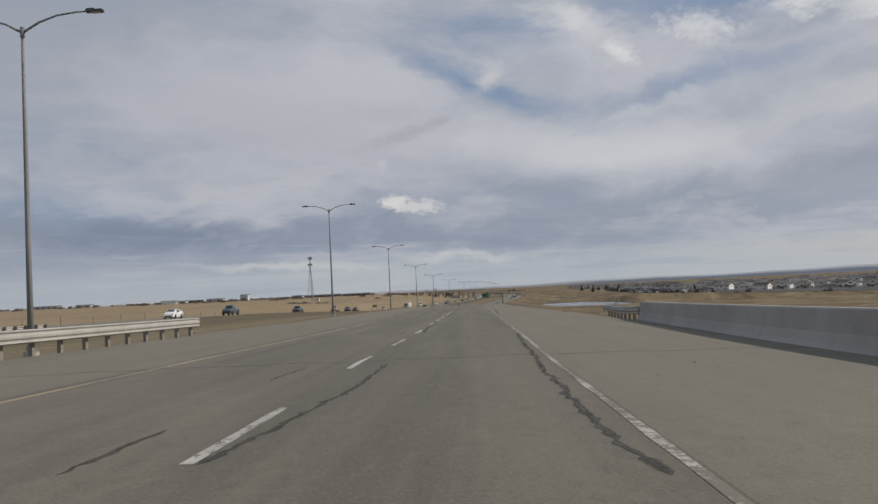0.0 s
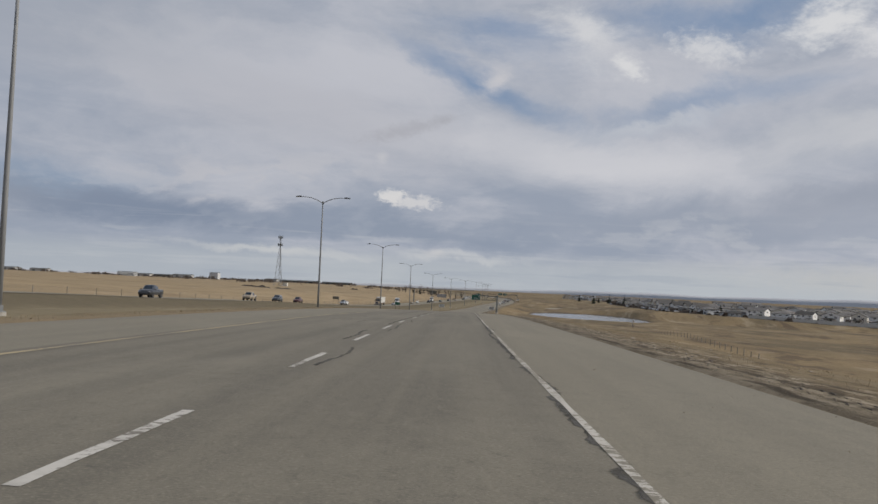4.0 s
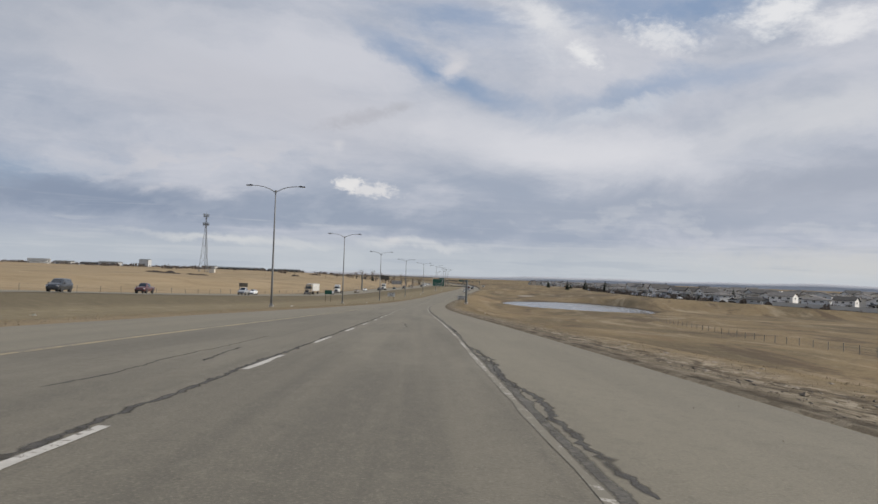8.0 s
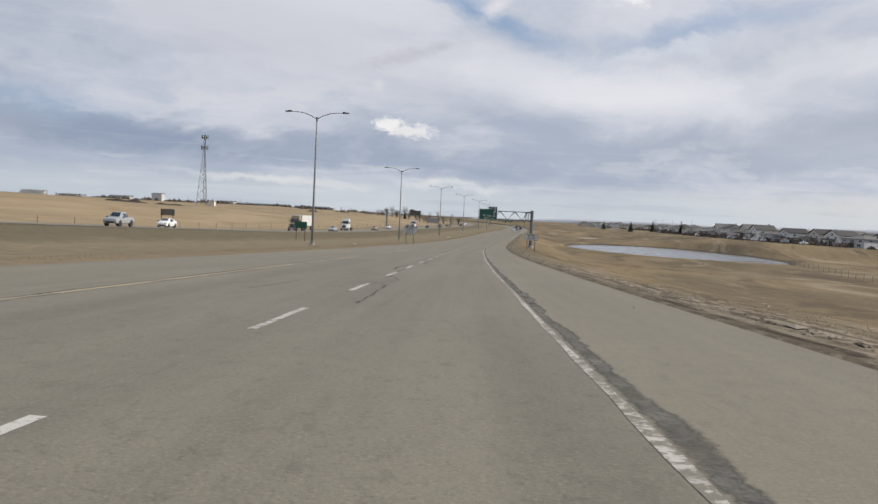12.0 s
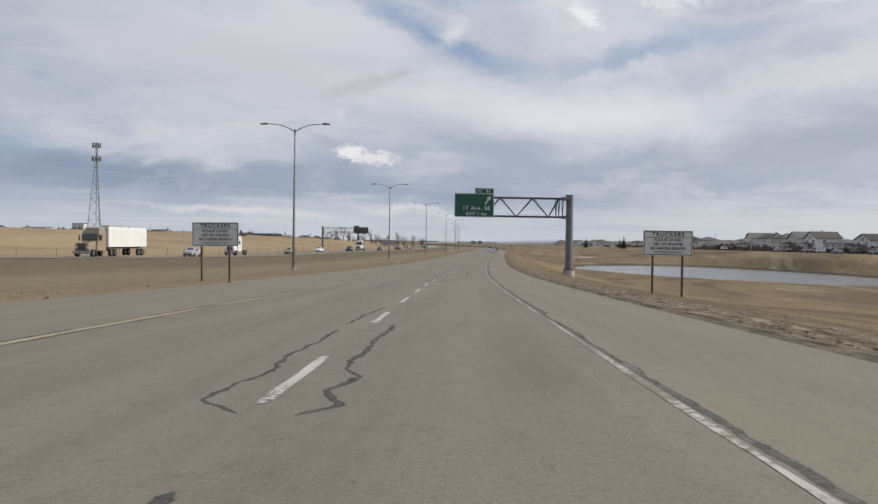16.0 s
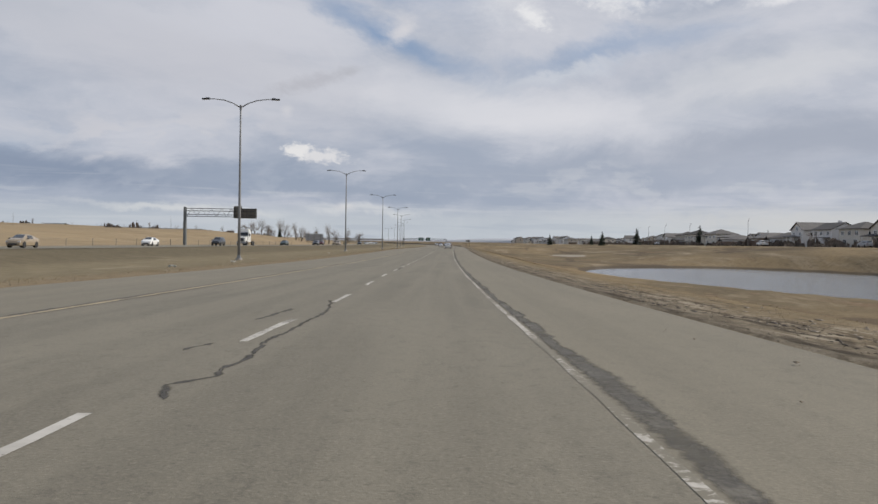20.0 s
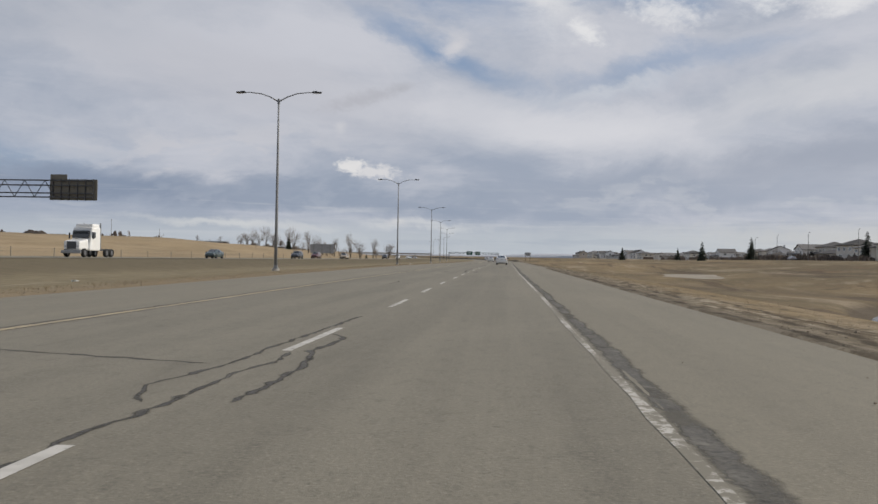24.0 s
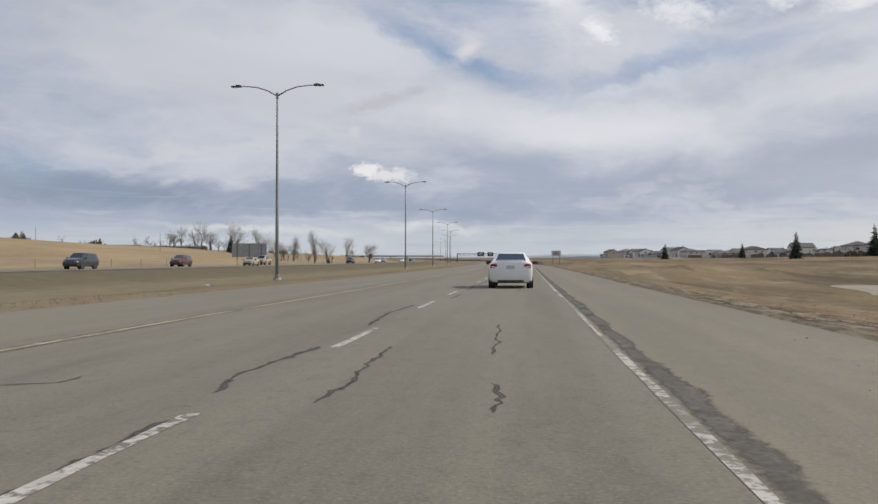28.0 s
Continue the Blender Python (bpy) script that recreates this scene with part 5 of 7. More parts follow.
def far_gantry(y, span, lift):
    """A sign bridge over our lanes with two green signs."""
    m = Matrix.Translation((float(road_x(y)), y, float(road_z(y)))) @ Matrix.Rotation(heading(y), 4, "Z")
    top = thing("sign_bridge", "grey steel sign bridge over the highway with two green signs", "sign gantry", m=m)
    for xx in span:
        bm = bmesh.new()
        tube(bm, [(xx, 0, -1.5), (xx, 0, lift + 0.8)], 0.38, 10)
        part("column", bm, COLUMN, top)
    for z in (lift - 0.5, lift + 0.7):
        bm = bmesh.new()
        box(bm, sum(span) / 2, 0, z, span[1] - span[0], 0.3, 0.3, 0.02)
        part("beam", bm, DARK_STEEL, top)
    for k in range(12):
        a = span[0] + (span[1] - span[0]) * k / 12
        b = span[0] + (span[1] - span[0]) * (k + 1) / 12
        bm = bmesh.new()
        tube(bm, [(a, 0, lift - 0.5 if k % 2 else lift + 0.7), (b, 0, lift + 0.7 if k % 2 else lift - 0.5)], 0.1, 5)
        part("brace", bm, DARK_STEEL, top)
    for xx, w in ((1.2, 5.2), (8.5, 4.4)):
        sign = part("green_sign", panel(bmesh.new(), xx, lift + 0.2, w, 3.1, -0.5, 0.1), SIGN_GREEN, top)
        for j, l in enumerate((0.62, 0.45)):
            bm = bmesh.new()
            box(bm, xx, -0.51, lift + 0.7 - 0.9 * j, w * l, 0.01, 0.4)
            part("lettering", bm, SIGN_WHITE, sign)


far_gantry(1438.0, (-17.0, 27.0), 5.3)


def left_gantry():
    """The cantilever sign of the other carriageway, seen from behind."""
    y0, u0 = 743.0, -61.0
    base = place(u0, y0)
    top = thing("gantry_reversed", "grey cantilever gantry with the bare back of a sign", "sign gantry", m=Matrix.Translation(base))
    H = 8.3 - base.z
    bm = bmesh.new()
    tube(bm, [(0, 0, -0.5), (0, 0, H)], [0.42, 0.36], 12)
    part("column", bm, COLUMN, top)
    for z in (H - 0.35, H - 0.9, H - 1.75, H - 2.2):
        bm = bmesh.new()
        box(bm, 8.2, 0, z, 16.0, 0.14, 0.14, 0.01)
        part("chord", bm, DARK_STEEL, top)
    for k in range(10):
        bm = bmesh.new()
        a, b = 0.4 + 1.15 * k, 0.4 + 1.15 * (k + 1)
        tube(bm, [(a, 0, H - 0.35 if k % 2 else H - 2.2), (b, 0, H - 2.2 if k % 2 else H - 0.35)], 0.045, 5)
        part("brace", bm, DARK_STEEL, top)
    part("sign_panel", panel(bmesh.new(), 13.9, H - 1.35, 5.4, 2.3, 0.25, 0.05), SIGN_BACK, top, "bare ribbed back of a sign")
    part("exit_tab", panel(bmesh.new(), 12.2, H + 0.05, 1.9, 0.55, 0.25, 0.05, 0.05), SIGN_BACK, top)
    for k in range(6):
        bm = bmesh.new()
        box(bm, 11.6 + 0.92 * k, 0.17, H - 1.35, 0.07, 0.12, 2.35)
        part("rib", bm, DARK_STEEL, top)


left_gantry()


# ---- bridge barrier, guard rails, fences ----
def barrier():
    """The concrete parapet at the bridge's end, cast in lengths."""
    top = thing("bridge_barrier", "long grey concrete bridge parapet with a sloped toe", "barrier")
    joints = list(np.arange(-70, 37.9, 6.05)) + [38.6]
    for a, b in zip(joints, joints[1:]):
        bm = bmesh.new()
        profile = [(0, -0.4), (0, 0.0), (0.07, 0.09), (0.16, 0.28), (0.20, 0.70), (0.23, 0.73), (0.41, 0.73), (0.44, 0.70), (0.44, -0.4)]
        rings = []
        for y in np.linspace(a + 0.008, b - 0.008, 4):
            u = 6.15 + 0.75 * float(ease(y, 15, 45))
            x, z = float(road_x(y)) + u, float(road_z(y)) - 0.05
            rings.append([bm.verts.new((x + px, y, z + pz)) for px, pz in profile])
        for r, q in zip(rings, rings[1:]):
            for k in range(len(profile)):
                j = (k + 1) % len(profile)
                bm.faces.new((r[k], q[k], q[j], r[j]))
        bm.faces.new(rings[0])
        bm.faces.new(rings[-1][::-1])
        bmesh.ops.recalc_face_normals(bm, faces=bm.faces)
        part("barrier_segment", bm, CONCRETE, top)


barrier()


def guard_rail(name, label, rows, face, step=1.9, top_z=0.72, tall=0.45):
    """A three-wave steel rail on timber posts. rows: u by y."""
    top = thing(name, label, "guard rail", "guard rails at the bridge")
    ys = np.linspace(rows[0][1], rows[-1][1], max(int(abs(rows[-1][1] - rows[0][1]) / 0.95), 2) + 1)
    us = np.interp(ys, *zip(*sorted((y, u) for u, y in rows)))
    wave = [(0.0, -0.25), (0.075, -0.20), (0.02, -0.14), (0.02, -0.11), (0.08, -0.04), (0.08, 0.04), (0.02, 0.11), (0.02, 0.14), (0.075, 0.20), (0.0, 0.25)]
    wave = [(px, pz * tall / 0.5) for px, pz in wave]
    bm = bmesh.new()
    rings = []
    for u, y in zip(us, ys):
        x, z = float(road_x(y)) + u, float(ground_z(u, y)) + top_z - tall / 2
        rings.append([bm.verts.new((x + face * px, y, z + pz)) for px, pz in wave] + [bm.verts.new((x + face * (px - 0.006), y, z + pz)) for px, pz in wave[::-1]])
    for r, q in zip(rings, rings[1:]):
        for k in range(len(r)):
            j = (k + 1) % len(r)
            bm.faces.new((r[k], q[k], q[j], r[j]))
    for ring in (rings[0], rings[-1]):
        bm.faces.new(ring)
    bmesh.ops.recalc_face_normals(bm, faces=bm.faces)
    part("rail", bm, RAIL, top, "dull galvanised three-wave rail")
    for y in np.arange(min(ys) + 0.3, max(ys), step):
        u = float(np.interp(y, ys, us)) if ys[0] < ys[-1] else float(np.interp(y, ys[::-1], us[::-1]))
        z = float(ground_z(u, y))
        bm = bmesh.new()
        box(bm, float(road_x(y)) + u - face * 0.27, y, z + 0.12, 0.14, 0.18, 1.2, 0.01)
        post = part("post", bm, WOOD_GREY, top, "weathered timber post")
        bm = bmesh.new()
        box(bm, float(road_x(y)) + u - face * 0.1, y, z + top_z - tall / 2, 0.16, 0.15, tall * 0.75, 0.01)
        part("block", bm, WOOD_GREY, post)


guard_rail("guard_rail", "dull steel guard rail on timber posts by a bridge", [(-14.6, -40), (-14.4, 20), (-14.0, 42.5)], 1, top_z=0.80)
guard_rail("guard_rail", "short steel guard rail continuing a concrete bridge parapet", [(7.0, 38.8), (7.45, 47), (8.1, 57.0)], -1, 1.9, tall=0.36)
guard_rail("guard_rail", "steel guard rail beside the opposite carriageway", [(-38.5, -20), (-39.5, 40), (-40.5, 78)], -1)


def wire_fence(name, label, rows, step, height, mat, seed, wires=3):
    """Posts and wires along a line of u by y."""
    top = thing(name, label, "fence")
    r = np.random.default_rng(seed)
    ys = np.array([y for _, y in rows], float)
    us = np.array([u for u, _ in rows], float)
    length = np.concatenate([[0], np.cumsum(np.hypot(np.diff(ys), np.diff(us)))])
    spots = []
    bm = bmesh.new()
    box(bm, 0, 0, height / 2 - 0.25, 0.11, 0.11, height + 0.5, 0.01)
    shared = None
    for s in np.arange(0, length[-1], step):
        u, y = float(np.interp(s, length, us)), float(np.interp(s, length, ys))
        p = place(u, y)
        if shared is None:
            ob = part("fence_post", bm, mat, top)
            shared = ob.data
        else:
            ob = new("fence_post", shared)
            ob.parent = top
        ob.matrix_world = Matrix.Translation(p) @ Euler((r.normal(0, 0.03), r.normal(0, 0.03), r.uniform(0, 1))).to_matrix().to_4x4() @ Matrix.Diagonal((1, 1, r.uniform(0.9, 1.1), 1))
        spots.append(p)
    for w in range(wires):
        bm = bmesh.new()
        z = height * (0.92 - 0.3 * w)
        for a, b in zip(spots, spots[1:]):
            bm.faces.new([bm.verts.new(v) for v in (a + Vector((0, 0, z)), b + Vector((0, 0, z)), b + Vector((0, 0, z + 0.012)), a + Vector((0, 0, z + 0.012)))])
        part("wire", bm, DARK_STEEL, top)


wire_fence("field_fence", "old timber post-and-wire fence across the dry field", [(84, 604), (75, 534), (64, 450), (56, 330), (46, 240)], 5.6, 1.1, WOOD_GREY, 3)
wire_fence("shore_fence", "closely set timber posts at the water's edge", [(84, 606), (66, 583)], 1.4, 1.3, BROWN_WOOD, 4)
wire_fence("highway_fence", "post-and-wire fence along the far side of the highway", [(-66, 60), (-67, 400), (-68, 700), (-70, 930)], 12.0, 1.35, WOOD_GREY, 5, 2)


# ---- vehicles ----
def paint(name, base, rough=0.3):
    return material(name, base, tuple(c * 0.85 for c in base), 0.8, rough, fine=0.12, coat=0.6)


CAR_WHITE = paint("white_car_paint", (0.78, 0.78, 0.76))
CAR_BLACK = paint("black_car_paint", (0.022, 0.024, 0.027))
CAR_SILVER = paint("silver_car_paint", (0.32, 0.33, 0.34))
CAR_RED = paint("dark_red_car_paint", (0.075, 0.014, 0.013))
CAR_TAN = paint("tan_car_paint", (0.30, 0.24, 0.16))
CAR_GREEN = paint("dark_green_car_paint", (0.03, 0.05, 0.048))
GLASS = glass_material("tinted_car_glass", (0.018, 0.022, 0.026))
RUBBER = material("tyre_rubber", (0.028, 0.028, 0.028), (0.018, 0.018, 0.018), 4.0, 0.85)
RIM = material("alloy_rim", (0.30, 0.30, 0.31), (0.2, 0.2, 0.21), 2.0, 0.4, 0.8)
TRIM_BLACK = material("black_plastic_trim", (0.03, 0.03, 0.032), (0.02, 0.02, 0.022), 3.0, 0.6)
TAIL = glass_material("red_tail_lamp", (0.20, 0.012, 0.012), 0.15)
HEAD = glass_material("clear_headlamp", (0.55, 0.56, 0.57), 0.12)
PLATE = material("number_plate", (0.5, 0.5, 0.5), (0.42, 0.42, 0.43), 5.0, 0.5)

# y, half width, floor, sill, shoulder, half width of top, top
SEDAN = [(-2.30, 0.70, 0.42, 0.58, 0.80, 0.60, 0.86), (-2.24, 0.83, 0.27, 0.52, 0.98, 0.66, 1.05), (-1.85, 0.88, 0.22, 0.50, 1.00, 0.70, 1.10), (-1.66, 0.89, 0.20, 0.50, 0.99, 0.74, 1.10), (-1.0, 0.90, 0.18, 0.50, 0.97, 0.62, 1.39), (-0.7, 0.90, 0.18, 0.50, 0.96, 0.60, 1.44), (-0.1, 0.90, 0.18, 0.50, 0.95, 0.59, 1.47), (0.45, 0.90, 0.18, 0.50, 0.94, 0.59, 1.44), (1.25, 0.90, 0.18, 0.50, 0.92, 0.74, 1.06), (1.5, 0.89, 0.18, 0.50, 0.90, 0.70, 1.00), (2.05, 0.86, 0.20, 0.48, 0.80, 0.66, 0.88), (2.26, 0.78, 0.24, 0.45, 0.68, 0.58, 0.74), (2.32, 0.66, 0.32, 0.45, 0.58, 0.5, 0.62)]
SUV = [(-2.25, 0.78, 0.50, 0.68, 1.02, 0.66, 1.10), (-2.20, 0.90, 0.34, 0.62, 1.10, 0.70, 1.30), (-1.95, 0.93, 0.30, 0.60, 1.12, 0.68, 1.66), (-1.6, 0.94, 0.28, 0.60, 1.12, 0.67, 1.72), (-0.2, 0.94, 0.26, 0.60, 1.10, 0.67, 1.75), (0.5, 0.94, 0.26, 0.60, 1.09, 0.66, 1.70), (1.2, 0.94, 0.26, 0.60, 1.07, 0.74, 1.22), (1.5, 0.93, 0.26, 0.60, 1.05, 0.76, 1.12), (2.1, 0.90, 0.28, 0.58, 0.96, 0.72, 1.02), (2.32, 0.80, 0.32, 0.54, 0.82, 0.62, 0.88), (2.38, 0.68, 0.4, 0.54, 0.7, 0.55, 0.74)]
PICKUP = [(-2.85, 0.88, 0.58, 0.72, 1.12, 0.82, 1.14), (-2.80, 0.97, 0.46, 0.68, 1.16, 0.86, 1.18), (-1.1, 0.98, 0.40, 0.66, 1.16, 0.86, 1.18), (-0.85, 0.98, 0.38, 0.66, 1.16, 0.76, 1.24), (-0.78, 0.98, 0.38, 0.66, 1.16, 0.70, 1.80), (-0.3, 0.98, 0.38, 0.66, 1.15, 0.70, 1.88), (0.7, 0.98, 0.38, 0.66, 1.14, 0.69, 1.84), (1.4, 0.98, 0.38, 0.66, 1.13, 0.78, 1.26), (1.65, 0.97, 0.38, 0.66, 1.12, 0.82, 1.20), (2.6, 0.95, 0.40, 0.62, 1.05, 0.80, 1.12), (2.82, 0.88, 0.44, 0.60, 0.92, 0.72, 0.98), (2.88, 0.76, 0.5, 0.6, 0.8, 0.64, 0.84)]


def ring_of(st):
    y, w, zb, zs, zh, c, zt = st
    half = [(w * 0.84, zb), (w * 0.97, zb + 0.07), (w, zs), (w * 0.995, (zs + zh) / 2), (w * 0.965, zh), (c + (w * 0.965 - c) * 0.08, zt - (zt - zh) * 0.14), (c * 0.86, zt), (c * 0.4, zt + 0.018)]
    return [Vector((x, y, z)) for x, z in half] + [Vector((-x, y, z)) for x, z in half[::-1]]


def hull(stations):
    bm = bmesh.new()
    rows = [[bm.verts.new(p) for p in ring_of(s)] for s in stations]
    n = len(rows[0])
    for a, b in zip(rows, rows[1:]):
        for k in range(n):
            j = (k + 1) % n
            bm.faces.new((a[k], a[j], b[j], b[k]))
    bm.faces.new(rows[0][::-1])
    bm.faces.new(rows[-1])
    bmesh.ops.recalc_face_normals(bm, faces=bm.faces)
    for f in bm.faces:
        f.smooth = True
    for e in bm.edges:
        e.smooth = e.is_manifold and e.calc_face_angle(0) < radians(38)
    return bm


def pane(stations, i, j, k0, k1, inset=0.08, out=0.007):
    """Glass between two stations and two rails of the hull, a little proud of it."""
    a, b = ring_of(stations[i]), ring_of(stations[j])
    q = [a[k0], a[k1], b[k1], b[k0]]
    mid = sum(q, Vector()) / 4
    normal = (q[1] - q[0]).cross(q[3] - q[0]).normalized()
    if normal.dot(mid - Vector((0, mid.y, 0.8))) < 0:
        normal = -normal
    bm = bmesh.new()
    f = [bm.verts.new(p + (mid - p) * inset + normal * out) for p in q]
    g = [bm.verts.new(p + (mid - p) * inset - normal * 0.01) for p in q]
    bm.faces.new(f)
    for k in range(4):
        bm.faces.new((f[k], f[(k + 1) % 4], g[(k + 1) % 4], g[k]))
    bmesh.ops.recalc_face_normals(bm, faces=bm.faces)
    return bm


def wheel(x, y, r, width, parent):
    s = 1 if x > 0 else -1
    bm = bmesh.new()
    prof = [(-0.5, 0.62), (-0.5, 0.93), (-0.34, 1.0), (0.34, 1.0), (0.5, 0.93), (0.5, 0.62)]
    rows = [[bm.verts.new((x + width * px, y + r * pr * math.cos(a), r + r * pr * math.sin(a))) for px, pr in prof] for a in [2 * math.pi * k / 20 for k in range(20)]]
    for k in range(20):
        p, q = rows[k], rows[(k + 1) % 20]
        for j in range(len(prof) - 1):
            bm.faces.new((p[j], p[j + 1], q[j + 1], q[j]))
    bmesh.ops.recalc_face_normals(bm, faces=bm.faces)
    w = new("wheel")
    w.parent = parent
    part("tyre", bm, RUBBER, w, smooth=True)
    bm = bmesh.new()
    tube(bm, [(x - width * 0.38, y, r), (x + s * width * 0.36, y, r), (x + s * width * 0.44, y, r)], [r * 0.64, r * 0.64, r * 0.2], 16)
    part("rim", bm, RIM, w)


def car(kind, coat, label, m, category="car"):
    st = {"sedan": SEDAN, "suv": SUV, "pickup": PICKUP}[kind]
    top = thing({"sedan": "car", "suv": "suv", "pickup": "pickup_truck"}[kind], label, category, "cars on the highway", m)
    part("body", hull(st), coat, top, smooth=False)
    front, rear = {"sedan": ((7, 8), (3, 4)), "suv": ((5, 6), (1, 2)), "pickup": ((6, 7), (3, 4))}[kind]
    part("windscreen", pane(st, front[0], front[1], 6, 9, 0.06, 0.026), GLASS, top)
    part("rear_window", pane(st, rear[0], rear[1], 6, 9, 0.05, 0.026), GLASS, top)
    spans = {"sedan": ((5, 6), (6, 7)), "suv": ((2, 3), (3, 4), (4, 5)), "pickup": ((4, 5), (5, 6))}[kind]
    for i, j in spans:
        for k in ((4, 5), (10, 11)):
            part("side_window", pane(st, i, j, k[0], k[1], 0.10), GLASS, top)
    r = {"sedan": 0.32, "suv": 0.36, "pickup": 0.40}[kind]
    ya, yb = {"sedan": (-1.38, 1.42), "suv": (-1.35, 1.42), "pickup": (-1.75, 1.75)}[kind]
    w = st[4][1]
    for y in (ya, yb):
        for s in (-1, 1):
            wheel(s * (w - 0.10), y, r, 0.22, top)
            bm = bmesh.new()
            tube(bm, [(s * (w - 0.26), y, r + 0.02), (s * (w + 0.004), y, r + 0.02)], r * 1.16, 18)
            part("wheel_arch", bm, TRIM_BLACK, top)
    yr, yf = st[1][0], st[-2][0]
    zh, ws = st[1][4], st[1][1]
    for s in (-1, 1):
        bm = bmesh.new()
        box(bm, s * (ws - 0.155), yr - 0.0, zh - 0.085, 0.27, 0.16, 0.19, 0.03)
        for v in bm.verts:
            inward = max(0.0, ws - 0.12 - abs(v.co.x))
            v.co.z += 0.45 * inward * (1 if v.co.z < zh - 0.085 else -0.1)
            v.co.y += 0.45 * max(0.0, abs(v.co.x) - ws + 0.16)
        lamp_part = part("tail_lamp", bm, TAIL, top, "red tail lamp")
        bm = bmesh.new()
        box(bm, s * (ws - 0.14), yr - 0.045, zh - 0.115, 0.17, 0.09, 0.055, 0.015)
        part("reversing_lens", bm, HEAD, lamp_part, "clear reversing lens")
        bm = bmesh.new()
        box(bm, s * (st[-3][1] - 0.22), yf - 0.06, st[-2][4] - 0.02, 0.34, 0.16, 0.14, 0.03)
        part("headlamp", bm, HEAD, top)
        bm = bmesh.new()
        box(bm, s * (w + 0.11), st[front[1]][0] - 0.28, st[front[1]][4] + 0.10, 0.22, 0.10, 0.15, 0.035)
        part("mirror", bm, TRIM_BLACK if coat is not CAR_RED else coat, top)
    bm = bmesh.new()
    box(bm, 0, yr - 0.055, zh - 0.13, 0.34, 0.02, 0.15, 0.005)
    part("number_plate", bm, PLATE, top)
    bm = bmesh.new()
    box(bm, 0, yr - 0.0, st[1][2] + 0.035, ws * 1.25, 0.08, 0.07, 0.02)
    part("rear_valance", bm, TRIM_BLACK, top)
    bm = bmesh.new()
    box(bm, 0, yr - 0.01, st[1][3] + 0.14, ws * 1.72, 0.05, 0.012)
    part("bumper_seam", bm, TRIM_BLACK, top)
    bm = bmesh.new()
    box(bm, 0, yf + 0.03, st[-2][2] + 0.14, st[-2][1] * 1.3, 0.10, 0.18, 0.03)
    part("grille", bm, TRIM_BLACK, top)
    if kind == "sedan":
        bm = bmesh.new()
        box(bm, 0, -2.12, 1.13, 1.10, 0.16, 0.03, 0.012)
        for s in (-1, 1):
            box(bm, s * 0.42, -2.12, 1.09, 0.05, 0.10, 0.08)
        part("spoiler", bm, coat, top)
        bm = bmesh.new()
        tube(bm, [(0.5, -2.36, 0.30), (0.5, -2.1, 0.30)], 0.04, 8)
        part("exhaust", bm, DARK_STEEL, top)
    return top


def tractor(m, coat, trailer, label):
    """A highway tractor, with or without a box trailer; faces +y."""
    top = thing("semi_truck", label, "truck", "trucks on the highway", m)
    bm = bmesh.new()
    box(bm, 0, -1.2, 2.1, 2.3, 2.6, 2.7, 0.15)
    bmesh.ops.translate(bm, verts=[v for v in bm.verts if v.co.z > 3.2 and v.co.y > -0.2], vec=(0, -0.5, 0))
    part("cab", bm, coat, top)
    bm = bmesh.new()
    box(bm, 0, -1.6, 3.6, 2.1, 1.8, 0.55, 0.2)
    part("roof_fairing", bm, coat, top)
    bm = bmesh.new()
    box(bm, 0, 1.1, 1.45, 1.9, 2.2, 1.3, 0.22)
    bmesh.ops.translate(bm, verts=[v for v in bm.verts if v.co.y > 1.6 and v.co.z > 1.6], vec=(0, 0, -0.25))
    part("bonnet", bm, coat, top)
    bm = bmesh.new()
    box(bm, 0, 0.02, 2.65, 2.0, 0.12, 0.85, 0.04, Matrix.Rotation(radians(18), 4, "X"))
    part("windscreen", bm, GLASS, top)
    for s in (-1, 1):
        bm = bmesh.new()
        box(bm, s * 1.155, -0.75, 2.55, 0.02, 0.9, 0.7, 0.005)
        part("side_window", bm, GLASS, top)
        bm = bmesh.new()
        box(bm, s * 0.72, 2.16, 1.25, 0.34, 0.14, 0.28, 0.05)
        part("headlamp", bm, HEAD, top)
        bm = bmesh.new()
        box(bm, s * 1.42, -0.1, 2.45, 0.14, 0.16, 0.7, 0.04)
        part("mirror", bm, TRIM_BLACK, top)
        bm = bmesh.new()
        tube(bm, [(s * 1.0, -2.75, 1.0), (s * 1.0, -2.75, 4.0)], 0.08, 8)
        part("exhaust_stack", bm, GALV, top)
        for y in (1.25, -4.2, -5.5):
            wheel(s * 1.02, y, 0.5, 0.36, top)
    bm = bmesh.new()
    box(bm, 0, 2.2, 1.35, 1.1, 0.08, 0.85, 0.03)
    part("grille", bm, DARK_STEEL, top)
    bm = bmesh.new()
    box(bm, 0, 2.26, 0.6, 2.3, 0.22, 0.36, 0.05)
    part("bumper", bm, GALV, top)
    bm = bmesh.new()
    box(bm, 0, -3.2, 0.85, 1.0, 6.2, 0.25, 0.03)
    part("chassis", bm, DARK_STEEL, top)
    if trailer:
        bm = bmesh.new()
        box(bm, 0, -9.6, 2.65, 2.55, 13.2, 2.75, 0.05)
        part("trailer_box", bm, CAR_WHITE, top, "white trailer box")
        bm = bmesh.new()
        box(bm, 0, -9.6, 1.15, 1.1, 12.8, 0.22, 0.03)
        part("trailer_frame", bm, DARK_STEEL, top)
        for s in (-1, 1):
            for y in (-13.6, -14.9):
                wheel(s * 1.02, y, 0.5, 0.36, top)
    return top


